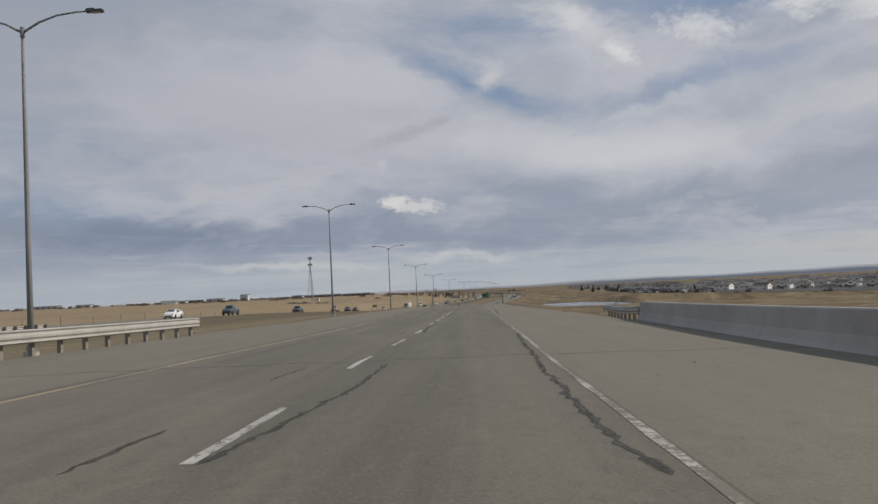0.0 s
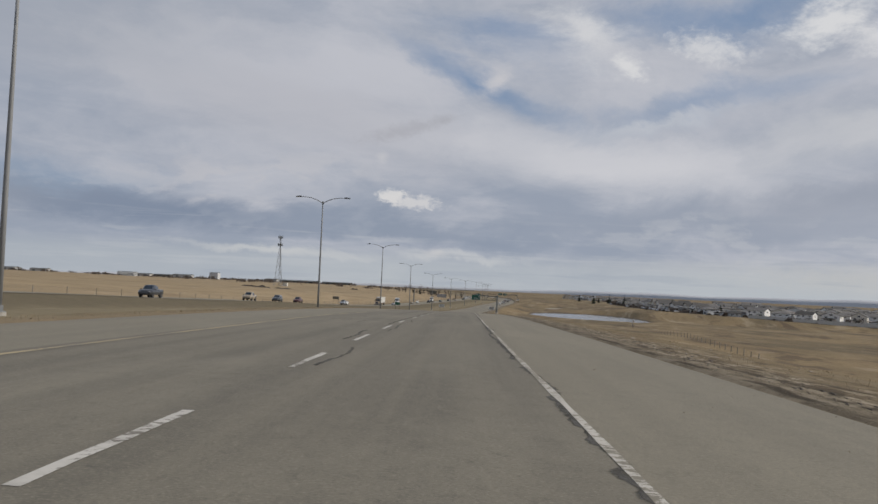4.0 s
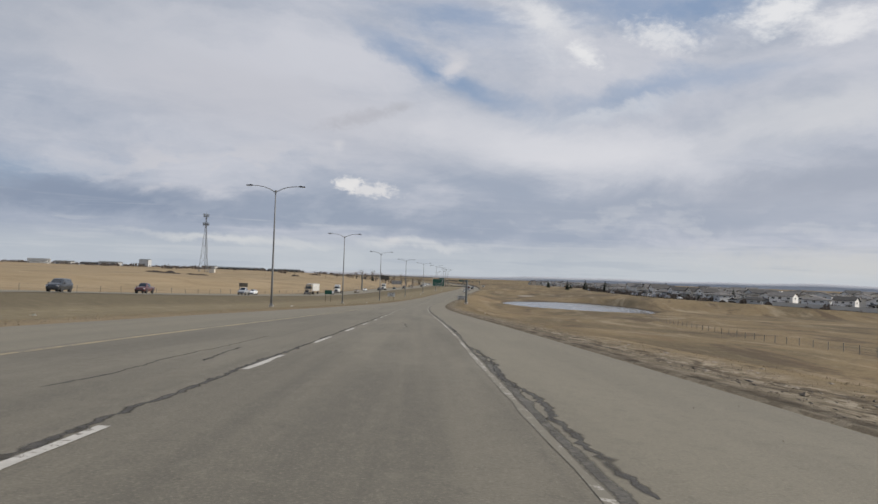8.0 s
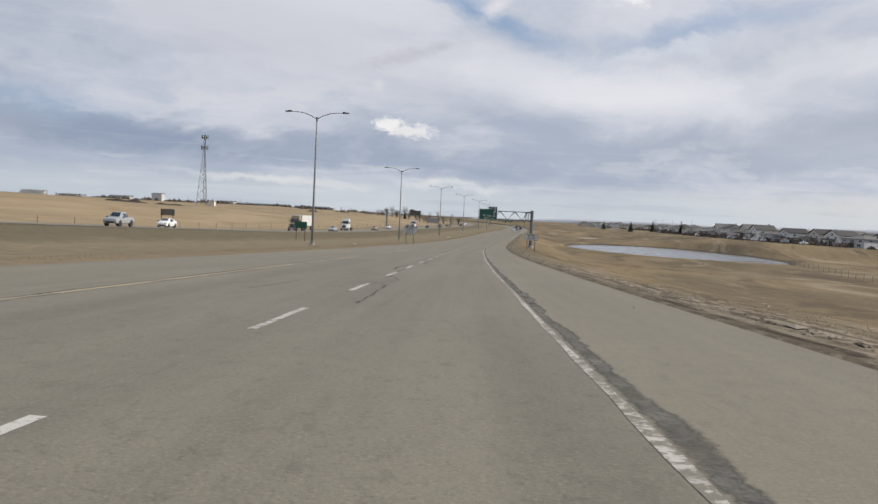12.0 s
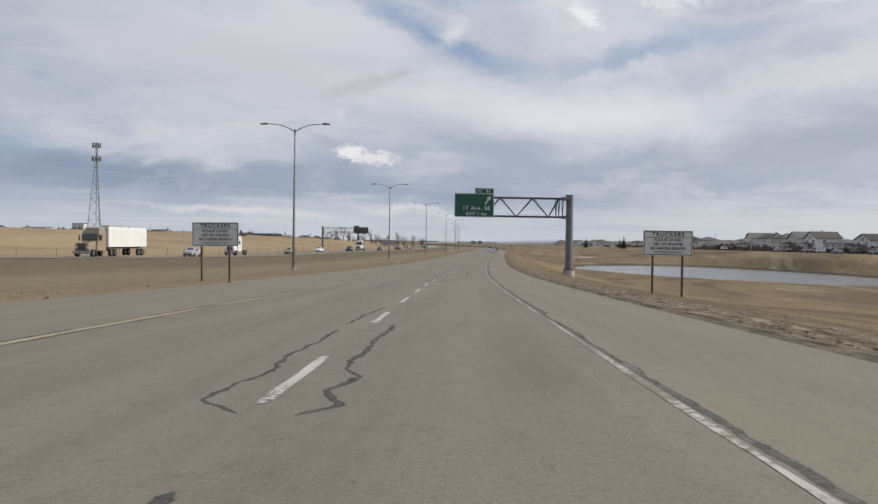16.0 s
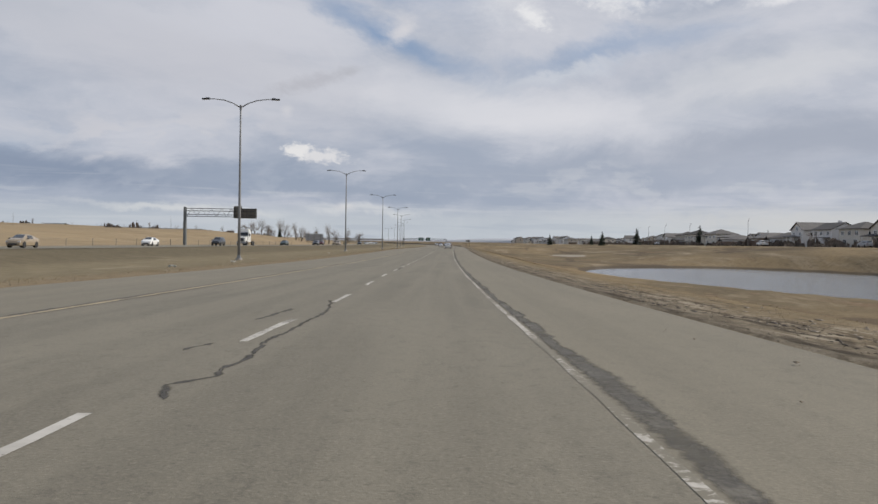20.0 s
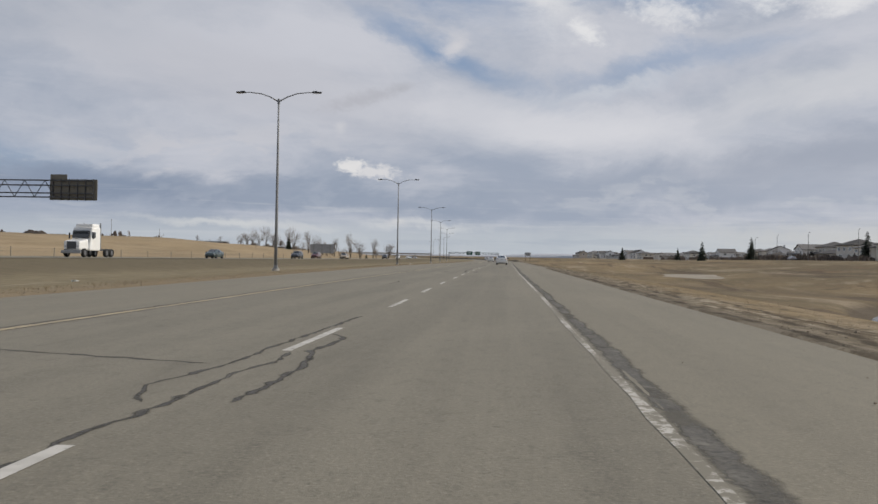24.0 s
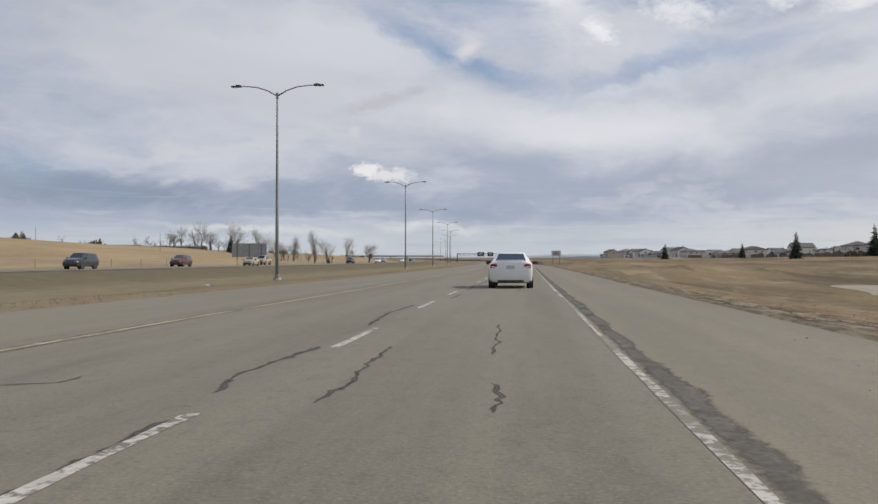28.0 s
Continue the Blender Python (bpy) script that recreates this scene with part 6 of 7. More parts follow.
def on_road(u, y, other=False):
    z = float(other_z(y)) + 0.035 if other else float(road_z(y)) + 0.012
    turn = heading(y) + (math.pi if other else 0)
    return Matrix.Translation((float(road_x(y)) + u, y, z)) @ Matrix.Rotation(turn, 4, "Z")


car("sedan", CAR_WHITE, "white four-door saloon with a boot spoiler, seen from behind", on_road(-0.5, 794.0))
for kind, coat, label, u, y in (("suv", CAR_SILVER, "silver sport utility car on the highway", -0.9, 868), ("sedan", CAR_WHITE, "white saloon car on the highway ahead", -4.6, 915), ("suv", CAR_BLACK, "black sport utility car on the highway ahead", -0.7, 958), ("pickup", CAR_RED, "dark red pickup truck on the highway ahead", -4.5, 1010), ("sedan", CAR_SILVER, "silver saloon car on the highway ahead", -0.7, 1065), ("suv", CAR_WHITE, "white sport utility car on the highway ahead", -4.5, 1120)):
    car(kind, coat, label, on_road(u, y), "pickup truck" if kind == "pickup" else "car")
for kind, coat, label, u, y in (("sedan", CAR_WHITE, "white saloon on the opposite carriageway", -47.0, 131), ("pickup", CAR_GREEN, "dark green pickup truck on the opposite carriageway", -47.0, 163), ("pickup", CAR_BLACK, "black pickup truck on the opposite carriageway", -47.0, 227), ("pickup", CAR_TAN, "tan pickup truck on the opposite carriageway", -47.0, 289), ("suv", CAR_BLACK, "black sport utility car on the opposite carriageway", -47.0, 318), ("pickup", CAR_RED, "dark red pickup truck on the opposite carriageway", -50.8, 364), ("sedan", CAR_WHITE, "white saloon on the opposite carriageway", -50.8, 455), ("pickup", CAR_SILVER, "silver pickup truck on the opposite carriageway", -47.0, 428), ("sedan", CAR_SILVER, "silver saloon on the opposite carriageway", -47.0, 569), ("sedan", CAR_TAN, "tan saloon on the opposite carriageway", -47.0, 637), ("sedan", CAR_WHITE, "white saloon on the opposite carriageway", -50.8, 690), ("suv", CAR_BLACK, "black sport utility car on the opposite carriageway", -47.0, 720), ("sedan", CAR_GREEN, "dark green saloon on the opposite carriageway", -47.0, 790), ("suv", CAR_BLACK, "black sport utility car on the opposite carriageway", -47.0, 846), ("suv", CAR_RED, "dark red sport utility car on the opposite carriageway", -50.8, 883), ("sedan", CAR_TAN, "tan saloon on the opposite carriageway", -47.0, 905), ("pickup", CAR_TAN, "tan pickup truck on the opposite carriageway", -50.8, 925), ("suv", CAR_BLACK, "black sport utility car on the opposite carriageway", -47.0, 1000)):
    car(kind, coat, label, on_road(u, y, True), "pickup truck" if kind == "pickup" else "car")
tractor(on_road(-50.8, 604, True), CAR_WHITE, False, "white highway tractor without a trailer on the opposite carriageway")
tractor(on_road(-50.8, 540, True), CAR_TAN, True, "tan highway tractor pulling a white box trailer")
tractor(on_road(-48.5, 748, True), CAR_WHITE, False, "white highway tractor on the far carriageway")
for k, (u, coat) in enumerate(((-47.2, CAR_WHITE), (-50.8, CAR_SILVER), (-47.2, CAR_WHITE), (-50.8, CAR_WHITE), (-47.2, CAR_SILVER), (-50.8, CAR_BLACK))):
    car("suv" if k % 2 else "sedan", coat, "far-off car on the opposite carriageway", on_road(u, 1060 + 48 * k, True))


# ---- houses ----
SIDING = [material("white_siding", (0.76, 0.75, 0.73), (0.66, 0.65, 0.635), 0.3, 0.8, vary=0.08), material("beige_siding", (0.66, 0.63, 0.56), (0.58, 0.545, 0.485), 0.3, 0.8, vary=0.12), material("grey_blue_siding", (0.54, 0.555, 0.57), (0.46, 0.475, 0.49), 0.3, 0.8, vary=0.12), material("tan_stucco", (0.54, 0.48, 0.40), (0.46, 0.405, 0.335), 0.3, 0.85, vary=0.12)]
SHINGLE = material("asphalt_shingles", (0.115, 0.108, 0.102), (0.072, 0.069, 0.067), 0.6, 0.95, bump=0.4, bump_scale=8, vary=0.5)
WHITE_TRIM = material("white_window_trim", (0.8, 0.8, 0.78), (0.7, 0.7, 0.68), 1.0, 0.6)
PANE = glass_material("house_window_glass", (0.03, 0.036, 0.045), 0.08)
DECK = material("stained_deck_timber", (0.11, 0.075, 0.055), (0.075, 0.052, 0.04), 1.0, 0.9)
BOARDS = material("cedar_fence_boards", (0.19, 0.135, 0.095), (0.13, 0.095, 0.07), 0.7, 0.9, vary=0.15)
GARAGE = material("garage_door_paint", (0.48, 0.47, 0.44), (0.42, 0.41, 0.39), 0.8, 0.6)


def gable_roof(bm, x0, x1, y0, y1, z, rise, over=0.45, thick=0.18, along="y"):
    """Two slopes with eaves; the ridge runs along y or x."""
    if along == "y":
        xm = (x0 + x1) / 2
        prof = [(x0 - over, z - over * 2 * rise / (x1 - x0)), (xm, z + rise), (x1 + over, z - over * 2 * rise / (x1 - x0))]
        rows = [[bm.verts.new((px, yy, pz + dz)) for px, pz in prof for dz in (0, thick)] for yy in (y0 - over, y1 + over)]
    else:
        ym = (y0 + y1) / 2
        prof = [(y0 - over, z - over * 2 * rise / (y1 - y0)), (ym, z + rise), (y1 + over, z - over * 2 * rise / (y1 - y0))]
        rows = [[bm.verts.new((xx, py, pz + dz)) for py, pz in prof for dz in (0, thick)] for xx in (x0 - over, x1 + over)]
    a, b = rows
    for i, j in ((0, 2), (2, 4)):
        bm.faces.new((a[i + 1], a[j + 1], b[j + 1], b[i + 1]))
        bm.faces.new((a[i], b[i], b[j], a[j]))
        for r in (a, b):
            bm.faces.new((r[i], r[j], r[j + 1], r[i + 1]))
    for i in (0, 4):
        bm.faces.new((a[i], a[i + 1], b[i + 1], b[i]))
    bmesh.ops.recalc_face_normals(bm, faces=bm.faces)
    return bm


def hip_roof(bm, x0, x1, y0, y1, z, rise, over=0.5, thick=0.16):
    x0, x1, y0, y1 = x0 - over, x1 + over, y0 - over, y1 + over
    long_y = (y1 - y0) > (x1 - x0)
    run = min(x1 - x0, y1 - y0) / 2
    xm, ym = (x0 + x1) / 2, (y0 + y1) / 2
    ridge = [(xm, y0 + run, z + rise), (xm, y1 - run, z + rise)] if long_y else [(x0 + run, ym, z + rise), (x1 - run, ym, z + rise)]
    low = [bm.verts.new(p) for p in ((x0, y0, z - 0.1), (x1, y0, z - 0.1), (x1, y1, z - 0.1), (x0, y1, z - 0.1))]
    mid = [bm.verts.new((v.co.x, v.co.y, v.co.z + thick)) for v in low]
    r0, r1 = [bm.verts.new(p) for p in ridge]
    bm.faces.new(low[::-1])
    for k in range(4):
        bm.faces.new((low[k], low[(k + 1) % 4], mid[(k + 1) % 4], mid[k]))
    if long_y:
        bm.faces.new((mid[0], mid[1], r0)), bm.faces.new((mid[1], mid[2], r1, r0)), bm.faces.new((mid[2], mid[3], r1)), bm.faces.new((mid[3], mid[0], r0, r1))
    else:
        bm.faces.new((mid[0], mid[1], r1, r0)), bm.faces.new((mid[1], mid[2], r1)), bm.faces.new((mid[2], mid[3], r0, r1)), bm.faces.new((mid[3], mid[0], r0))
    bmesh.ops.recalc_face_normals(bm, faces=bm.faces)
    return bm


def gable_wall(bm, x0, x1, y0, y1, z0, z1, rise, along):
    """Walls up to the eaves, with the pointed ends."""
    box(bm, (x0 + x1) / 2, (y0 + y1) / 2, (z0 + z1) / 2, x1 - x0, y1 - y0, z1 - z0)
    if rise:
        if along == "x":
            for x in (x0, x1):
                d = 0.1 if x == x0 else -0.1
                tri = [(y0, z1), (y1, z1), ((y0 + y1) / 2, z1 + rise - 0.05)]
                a = [bm.verts.new((x, p, q)) for p, q in tri]
                b = [bm.verts.new((x + d, p, q)) for p, q in tri]
                bm.faces.new(a), bm.faces.new(b[::-1])
        else:
            for y in (y0, y1):
                d = 0.1 if y == y0 else -0.1
                tri = [(x0, z1), (x1, z1), ((x0 + x1) / 2, z1 + rise - 0.05)]
                a = [bm.verts.new((p, y, q)) for p, q in tri]
                b = [bm.verts.new((p, y + d, q)) for p, q in tri]
                bm.faces.new(a), bm.faces.new(b[::-1])
    return bm


def window(parent, face, a, z, w, h):
    """face: 'f' looks at the road (-x), 's' and 'n' look along it. a: place along that wall."""
    kind, at = face
    frame_bm, glass_bm = bmesh.new(), bmesh.new()
    if kind == "f":
        for dz in (-h / 2, h / 2):
            box(frame_bm, at - 0.03, a, z + dz, 0.10, w + 0.16, 0.10)
        for da in (-w / 2, 0, w / 2):
            box(frame_bm, at - 0.03, a + da, z, 0.09, 0.09, h)
        box(glass_bm, at + 0.0, a, z, 0.05, w, h)
    else:
        s = -1 if kind == "s" else 1
        for dz in (-h / 2, h / 2):
            box(frame_bm, a, at + s * 0.03, z + dz, w + 0.16, 0.10, 0.10)
        for da in (-w / 2, 0, w / 2):
            box(frame_bm, a + da, at + s * 0.03, z, 0.09, 0.09, h)
        box(glass_bm, a, at, z, w, 0.05, h)
    win = part("window", frame_bm, WHITE_TRIM, parent)
    part("pane", glass_bm, PANE, win)


def house(style, siding, label):
    """A timber-framed suburban house; its garden front looks at the road (-x)."""
    top = thing("house", label, "house", "houses beside the highway")
    mat = SIDING[siding]
    if style == "gable":  # two storeys, pointed front with an arched window, covered deck
        part("wall", gable_wall(bmesh.new(), 0, 9.5, -4.2, 4.2, -1, 5.4, 2.3, "x"), mat, top)
        part("roof", gable_roof(bmesh.new(), 0, 9.5, -4.2, 4.2, 5.4, 2.3, along="x"), SHINGLE, top)
        for a in (-2.2, 2.2):
            window(top, ("f", 0), a, 4.0, 1.3, 1.2)
        window(top, ("f", 0), 0, 5.6, 1.5, 1.2)
        window(top, ("s", -4.2), 3, 4.0, 1.3, 1.1)
        window(top, ("s", -4.2), 6.5, 1.6, 1.3, 1.1)
        bm = bmesh.new()
        box(bm, -1.7, 0.6, 0.55, 3.2, 5.6, 0.22, 0.02)
        part("deck", bm, DECK, top)
        for a in (-2.1, 0.6, 3.3):
            bm = bmesh.new()
            box(bm, -3.1, a, 1.1, 0.16, 0.16, 4.0)
            part("deck_post", bm, WHITE_TRIM, top)
        bm = bmesh.new()
        hip_roof(bm, -3.2, -0.1, -2.3, 3.5, 3.05, 0.6, 0.25)
        part("deck_roof", bm, SHINGLE, top)
        bm = bmesh.new()
        box(bm, -3.15, 0.6, 1.2, 0.06, 5.4, 0.9)
        part("deck_rail", bm, DECK, top)
        window(top, ("f", 0), 0.6, 1.7, 2.4, 1.9)
    elif style == "side":  # two storeys, ridge along the row
        part("wall", gable_wall(bmesh.new(), 0, 8.5, -5.2, 5.2, -1, 5.3, 2.0, "y"), mat, top)
        part("roof", gable_roof(bmesh.new(), 0, 8.5, -5.2, 5.2, 5.3, 2.0, along="y"), SHINGLE, top)
        for a in (-3.3, 0.4, 3.4):
            window(top, ("f", 0), a, 4.05, 1.4, 1.15)
        for a in (-3.0, 2.6):
            window(top, ("f", 0), a, 1.5, 2.0, 1.7)
        window(top, ("s", -5.2), 4.0, 4.0, 1.4, 1.1)
        bm = bmesh.new()
        box(bm, 6.8, 2.0, 7.2, 0.8, 0.9, 1.9, 0.02)
        part("chimney", bm, mat, top)
        bm = bmesh.new()
        box(bm, -1.3, -2.6, 2.75, 2.6, 4.2, 0.14, 0.02)
        part("deck_roof", bm, SHINGLE, top)
        for a in (-4.5, -0.7):
            bm = bmesh.new()
            box(bm, -2.4, a, 0.9, 0.14, 0.14, 3.7)
            part("deck_post", bm, WHITE_TRIM, top)
    elif style == "hip":  # two storeys under a hipped roof
        bm = bmesh.new()
        box(bm, 4.6, 0, 2.15, 9.2, 10.6, 6.3)
        part("wall", bm, mat, top)
        part("roof", hip_roof(bmesh.new(), 0, 9.2, -5.3, 5.3, 5.3, 2.1), SHINGLE, top)
        for a in (-3.5, 0, 3.5):
            window(top, ("f", 0), a, 4.0, 1.5, 1.2)
        for a in (-3.0, 2.4):
            window(top, ("f", 0), a, 1.4, 1.8, 1.6)
        window(top, ("s", -5.3), 3, 4.0, 1.4, 1.1)
        window(top, ("s", -5.3), 6.5, 4.0, 1.0, 1.1)
    elif style in ("back_gable", "back_hip"):  # rows behind, of which the roofs and upper walls show
        part("wall", gable_wall(bmesh.new(), 0, 9, -5, 5, -1, 4.9, 2.1 if style == "back_gable" else 0, "x"), mat, top)
        roof = gable_roof(bmesh.new(), 0, 9, -5, 5, 4.9, 2.1, along="x") if style == "back_gable" else hip_roof(bmesh.new(), 0, 9, -5, 5, 4.9, 2.0)
        part("roof", roof, SHINGLE, top)
        window(top, ("f", 0), -2.0, 3.7, 1.6, 1.2)
        window(top, ("f", 0), 2.2, 3.7, 1.3, 1.2)
    else:  # bungalow with an attached garage
        bm = bmesh.new()
        box(bm, 4.4, 0, 0.9, 8.8, 12.0, 3.9)
        part("wall", bm, mat, top)
        part("roof", hip_roof(bmesh.new(), 0, 8.8, -6, 6, 2.85, 2.0), SHINGLE, top)
        for a in (-4.2, -1.2, 3.6):
            window(top, ("f", 0), a, 1.6, 1.6, 1.2)
        window(top, ("s", -6), 4.4, 1.5, 1.4, 1.1)
        bm = bmesh.new()
        box(bm, 2.6, 8.0, 0.55, 5.2, 4.2, 3.1)
        part("garage", bm, mat, top)
        part("garage_roof", gable_roof(bmesh.new(), 0, 5.2, 5.9, 10.1, 2.1, 1.3, 0.3, along="x"), SHINGLE, top)
        bm = bmesh.new()
        for k in range(4):
            box(bm, -0.03, 8.0, 0.3 + 0.5 * k, 0.06, 3.0, 0.47, 0.01)
        part("garage_door", bm, GARAGE, top)
    return top


r = np.random.default_rng(21)
KINDS = [(s, c, l) for s, c, l in (("gable", 0, "white two-storey house with a pointed front and covered deck"), ("side", 0, "white two-storey house with a long shingled roof"), ("hip", 1, "beige two-storey house under a hipped roof"), ("low", 2, "grey-blue bungalow with an attached garage"), ("gable", 1, "beige two-storey house with a pointed front and covered deck"), ("hip", 2, "grey two-storey house under a hipped roof"), ("side", 3, "tan two-storey house with a long shingled roof"), ("low", 3, "tan bungalow with an attached garage"), ("back_gable", 0, "white house with a pointed shingled roof"), ("back_hip", 2, "grey house under a hipped shingled roof"), ("back_gable", 1, "beige house with a pointed shingled roof"), ("back_hip", 0, "white house under a hipped shingled roof"), ("back_gable", 2, "grey house with a pointed shingled roof"))]
protos = [house(*k) for k in KINDS]
used = set()


def row_pose(y, out, shift=0.0):
    """A pose in the row of houses: out metres behind its front, its front square to the row."""
    hu = float(houses_u(y))
    slope = (float(houses_u(y + 8)) - float(houses_u(y - 8))) / 16 + (float(road_x(y + 8)) - float(road_x(y - 8))) / 16
    turn = math.atan2(-slope, 1.0)
    n = Vector((math.cos(turn), math.sin(turn), 0))
    p = Vector((float(road_x(y)) + hu, y, 0)) + n * out
    p.z = float(ground_z(p.x - float(road_x(p.y)), p.y)) + shift
    return Matrix.Translation(p) @ Matrix.Rotation(turn, 4, "Z")


step_y, front, placed = 540.0, [], []
while step_y < 1490:
    front.append(step_y)
    slope = abs(float(houses_u(step_y + 2)) - float(houses_u(step_y - 2))) / 4
    step_y += 13.4 / math.hypot(1, slope) + r.uniform(0, 1.6) / math.hypot(1, slope)
# the houses that face the pond most openly
for y, k in ((822, 0), (806, 1), (791, 2), (776, 4), (761, 0), (839, 3), (857, 7)):
    m = row_pose(y, 0, 0.1) @ Matrix.Diagonal((1, 1.05, 0.98, 1))
    placed.append(m.translation)
    if k not in used:
        protos[k].matrix_world = m
        used.add(k)
    else:
        copy_thing(protos[k], m)
for depth, out in enumerate((0, 32, 58, 92, 120, 156, 186, 224)):
    for y in front:
        if depth and r.random() < (0.02 if y < 830 else 0.08 if depth < 4 else 0.2):
            continue
        if depth == 0 and r.random() < (0.06 if y < 1000 else 0.3):
            continue
        if depth > 2 and y > 1100 or depth > 4 and y > 840:
            continue
        k = int(r.choice(8, p=[0.11, 0.09, 0.15, 0.18, 0.12, 0.13, 0.10, 0.12]))
        if depth > 0:
            k = 8 + int(r.choice(5, p=[0.3, 0.12, 0.2, 0.26, 0.12]))
        elif y < 832:
            k = int(r.choice([0, 3, 4, 1, 5, 0]))
        elif y > 860 and r.random() < 0.72:
            k = int(r.choice([3, 7, 2, 0, 1]))
        m = row_pose(y + r.uniform(-1, 1), out + r.uniform(-2.5, 2.5), r.uniform(-0.2, 0.25) + 0.2 * depth) @ Matrix.Rotation(r.normal(0, 0.06), 4, "Z") @ Matrix.Diagonal((1, r.uniform(0.85, 1.2), r.uniform(0.76, 0.98), 1))
        spot = m.translation
        if any((spot - p).length_squared < 150 for p in placed):
            continue
        placed.append(spot)
        if k not in used:
            protos[k].matrix_world = m
            used.add(k)
        else:
            copy_thing(protos[k], m)

# board fences between the gardens and the field
for a in np.arange(834, 1300, 31.0):
    if r.random() < 0.35:
        continue
    top = thing("board_fence", "brown cedar board fence behind the gardens", "fence", "garden fences")
    length = r.uniform(14, 28)
    share = None
    for s in np.arange(0, length, 2.4):
        y = a + s
        m = row_pose(y, -5.5)
        if share is None:
            bm = bmesh.new()
            outline = [(-1.2, -0.05)] + [p for j in range(8) for p in ((-1.2 + 0.3 * j, 1.63 + 0.03 * (j % 3)), (-0.91 + 0.3 * j, 1.63 + 0.03 * (j % 3)))] + [(1.2, -0.05)]
            sides = [[bm.verts.new((x, a, b)) for a, b in outline] for x in (-0.02, 0.02)]
            bm.faces.new(sides[0]), bm.faces.new(sides[1][::-1])
            for j in range(len(outline)):
                bm.faces.new((sides[0][j - 1], sides[1][j - 1], sides[1][j], sides[0][j]))
            bmesh.ops.recalc_face_normals(bm, faces=bm.faces)
            ob = part("fence_panel", bm, BOARDS, top)
            share = ob.data
        else:
            ob = new("fence_panel", share)
            ob.parent = top
        ob.matrix_world = m

# a long pale wall where the houses turn away from the road
wall = thing("garden_wall", "long pale rendered wall in front of the houses", "wall")
ys = np.arange(566, 644, 1.5)
for y in ys:
    a, b = row_pose(y, -6.0).translation, row_pose(y + 1.5, -6.0).translation
    way = b - a
    bm = bmesh.new()
    box(bm, way.length / 2, 0, 0.75, way.length + 0.02, 0.16, 2.1)
    box(bm, 0, 0, 0.85, 0.3, 0.3, 2.3)
    part("wall_panel", bm, GARAGE, wall).matrix_world = Matrix.Translation(a) @ Matrix.Rotation(math.atan2(way.y, way.x), 4, "Z")

def street_light(y, out):
    """A slim pole with one curved arm, in the street beside the houses."""
    top = thing("residential_lamp", "slim grey street lamp with one curved arm", "street lamp", "lamps among the houses", row_pose(y, out))
    bm = bmesh.new()
    tube(bm, [(0, 0, -0.3), (0, 0, 8.0), (0.25, 0.3, 8.7), (0.6, 0.9, 9.0), (0.9, 1.5, 9.05)], [0.10, 0.07, 0.06, 0.05, 0.05], 8)
    part("pole", bm, POLE, top, smooth=True)
    bm = bmesh.new()
    box(bm, 1.05, 1.8, 9.03, 0.3, 0.6, 0.14, 0.04, Matrix.Rotation(radians(-30), 4, "Z"))
    part("lamp_head", bm, DARK_STEEL, top)


for y, out in ((835, -11), (905, -10), (940, -11), (972, -10), (1010, -11)):
    street_light(y, out)

# parked cars in front of the houses
for k, (y, out) in enumerate(((690, -9), (703, -10), (713, -9), (722, -10.5), (736, -9), (745, -9), (757, -10), (768, -9), (826, -9.5), (960, -9))):
    m = row_pose(y, out)
    car(("sedan", "suv", "pickup")[k % 3], (CAR_WHITE, CAR_SILVER, CAR_BLACK, CAR_SILVER)[k % 4], "parked %s beside the houses" % ("white saloon car", "silver sport utility car", "black pickup truck", "silver saloon car")[k % 4] if k % 12 < 2 else "car parked in the street beside the houses", m)


# ---- trees ----
def conifer(seed, height, label):
    q = np.random.default_rng(seed)
    top = thing("conifer_tree", label, "tree", "dark conifers among the houses")
    bm = bmesh.new()
    tube(bm, [(0, 0, -0.3), (0.03, 0.02, height * 0.5), (0, 0, height * 0.98)], [0.02 * height, 0.012 * height, 0.01], 7)
    part("trunk", bm, BARK, top)
    verts, faces = [], []
    z = height * 0.07
    while z < height * 0.99:
        f = 1 - z / height
        reach = height * 0.27 * (f ** 0.75) * q.uniform(0.8, 1.15) + 0.08
        for k in range(int(9 + 11 * f)):
            a = q.uniform(0, 2 * math.pi)
            long = reach * q.uniform(0.55, 1.1)
            d, side = np.array([math.cos(a), math.sin(a), 0]), np.array([-math.sin(a), math.cos(a), 0])
            for s in np.arange(0.25, 1.05, 0.2):
                p = d * long * s + np.array([0, 0, z - 0.35 * long * s * s + 0.10 * long * (s > 0.8)]) + q.normal(0, 0.05, 3)
                w, l = long * 0.22 * q.uniform(0.7, 1.3), long * 0.26 * q.uniform(0.7, 1.3)
                tilt = q.normal(0, 0.35)
                i = len(verts)
                verts += [p - side * w + [0, 0, -0.18 * l - 0.1], p + d * l * 0.3 + [0, 0, 0.12 * l], p + side * w + [0, 0, -0.18 * l - 0.1 + tilt * 0.1], p + d * l + [0, 0, -0.25 * l], p - d * l * 0.2 + [0, 0, -0.4 * l]]
                faces += [(i, i + 3, i + 1), (i + 1, i + 3, i + 2), (i, i + 1, i + 4), (i + 4, i + 1, i + 2)]
        z += height * 0.028 + 0.12 * (1 - f)
    raw("crown", verts, faces, NEEDLE, top)
    return top


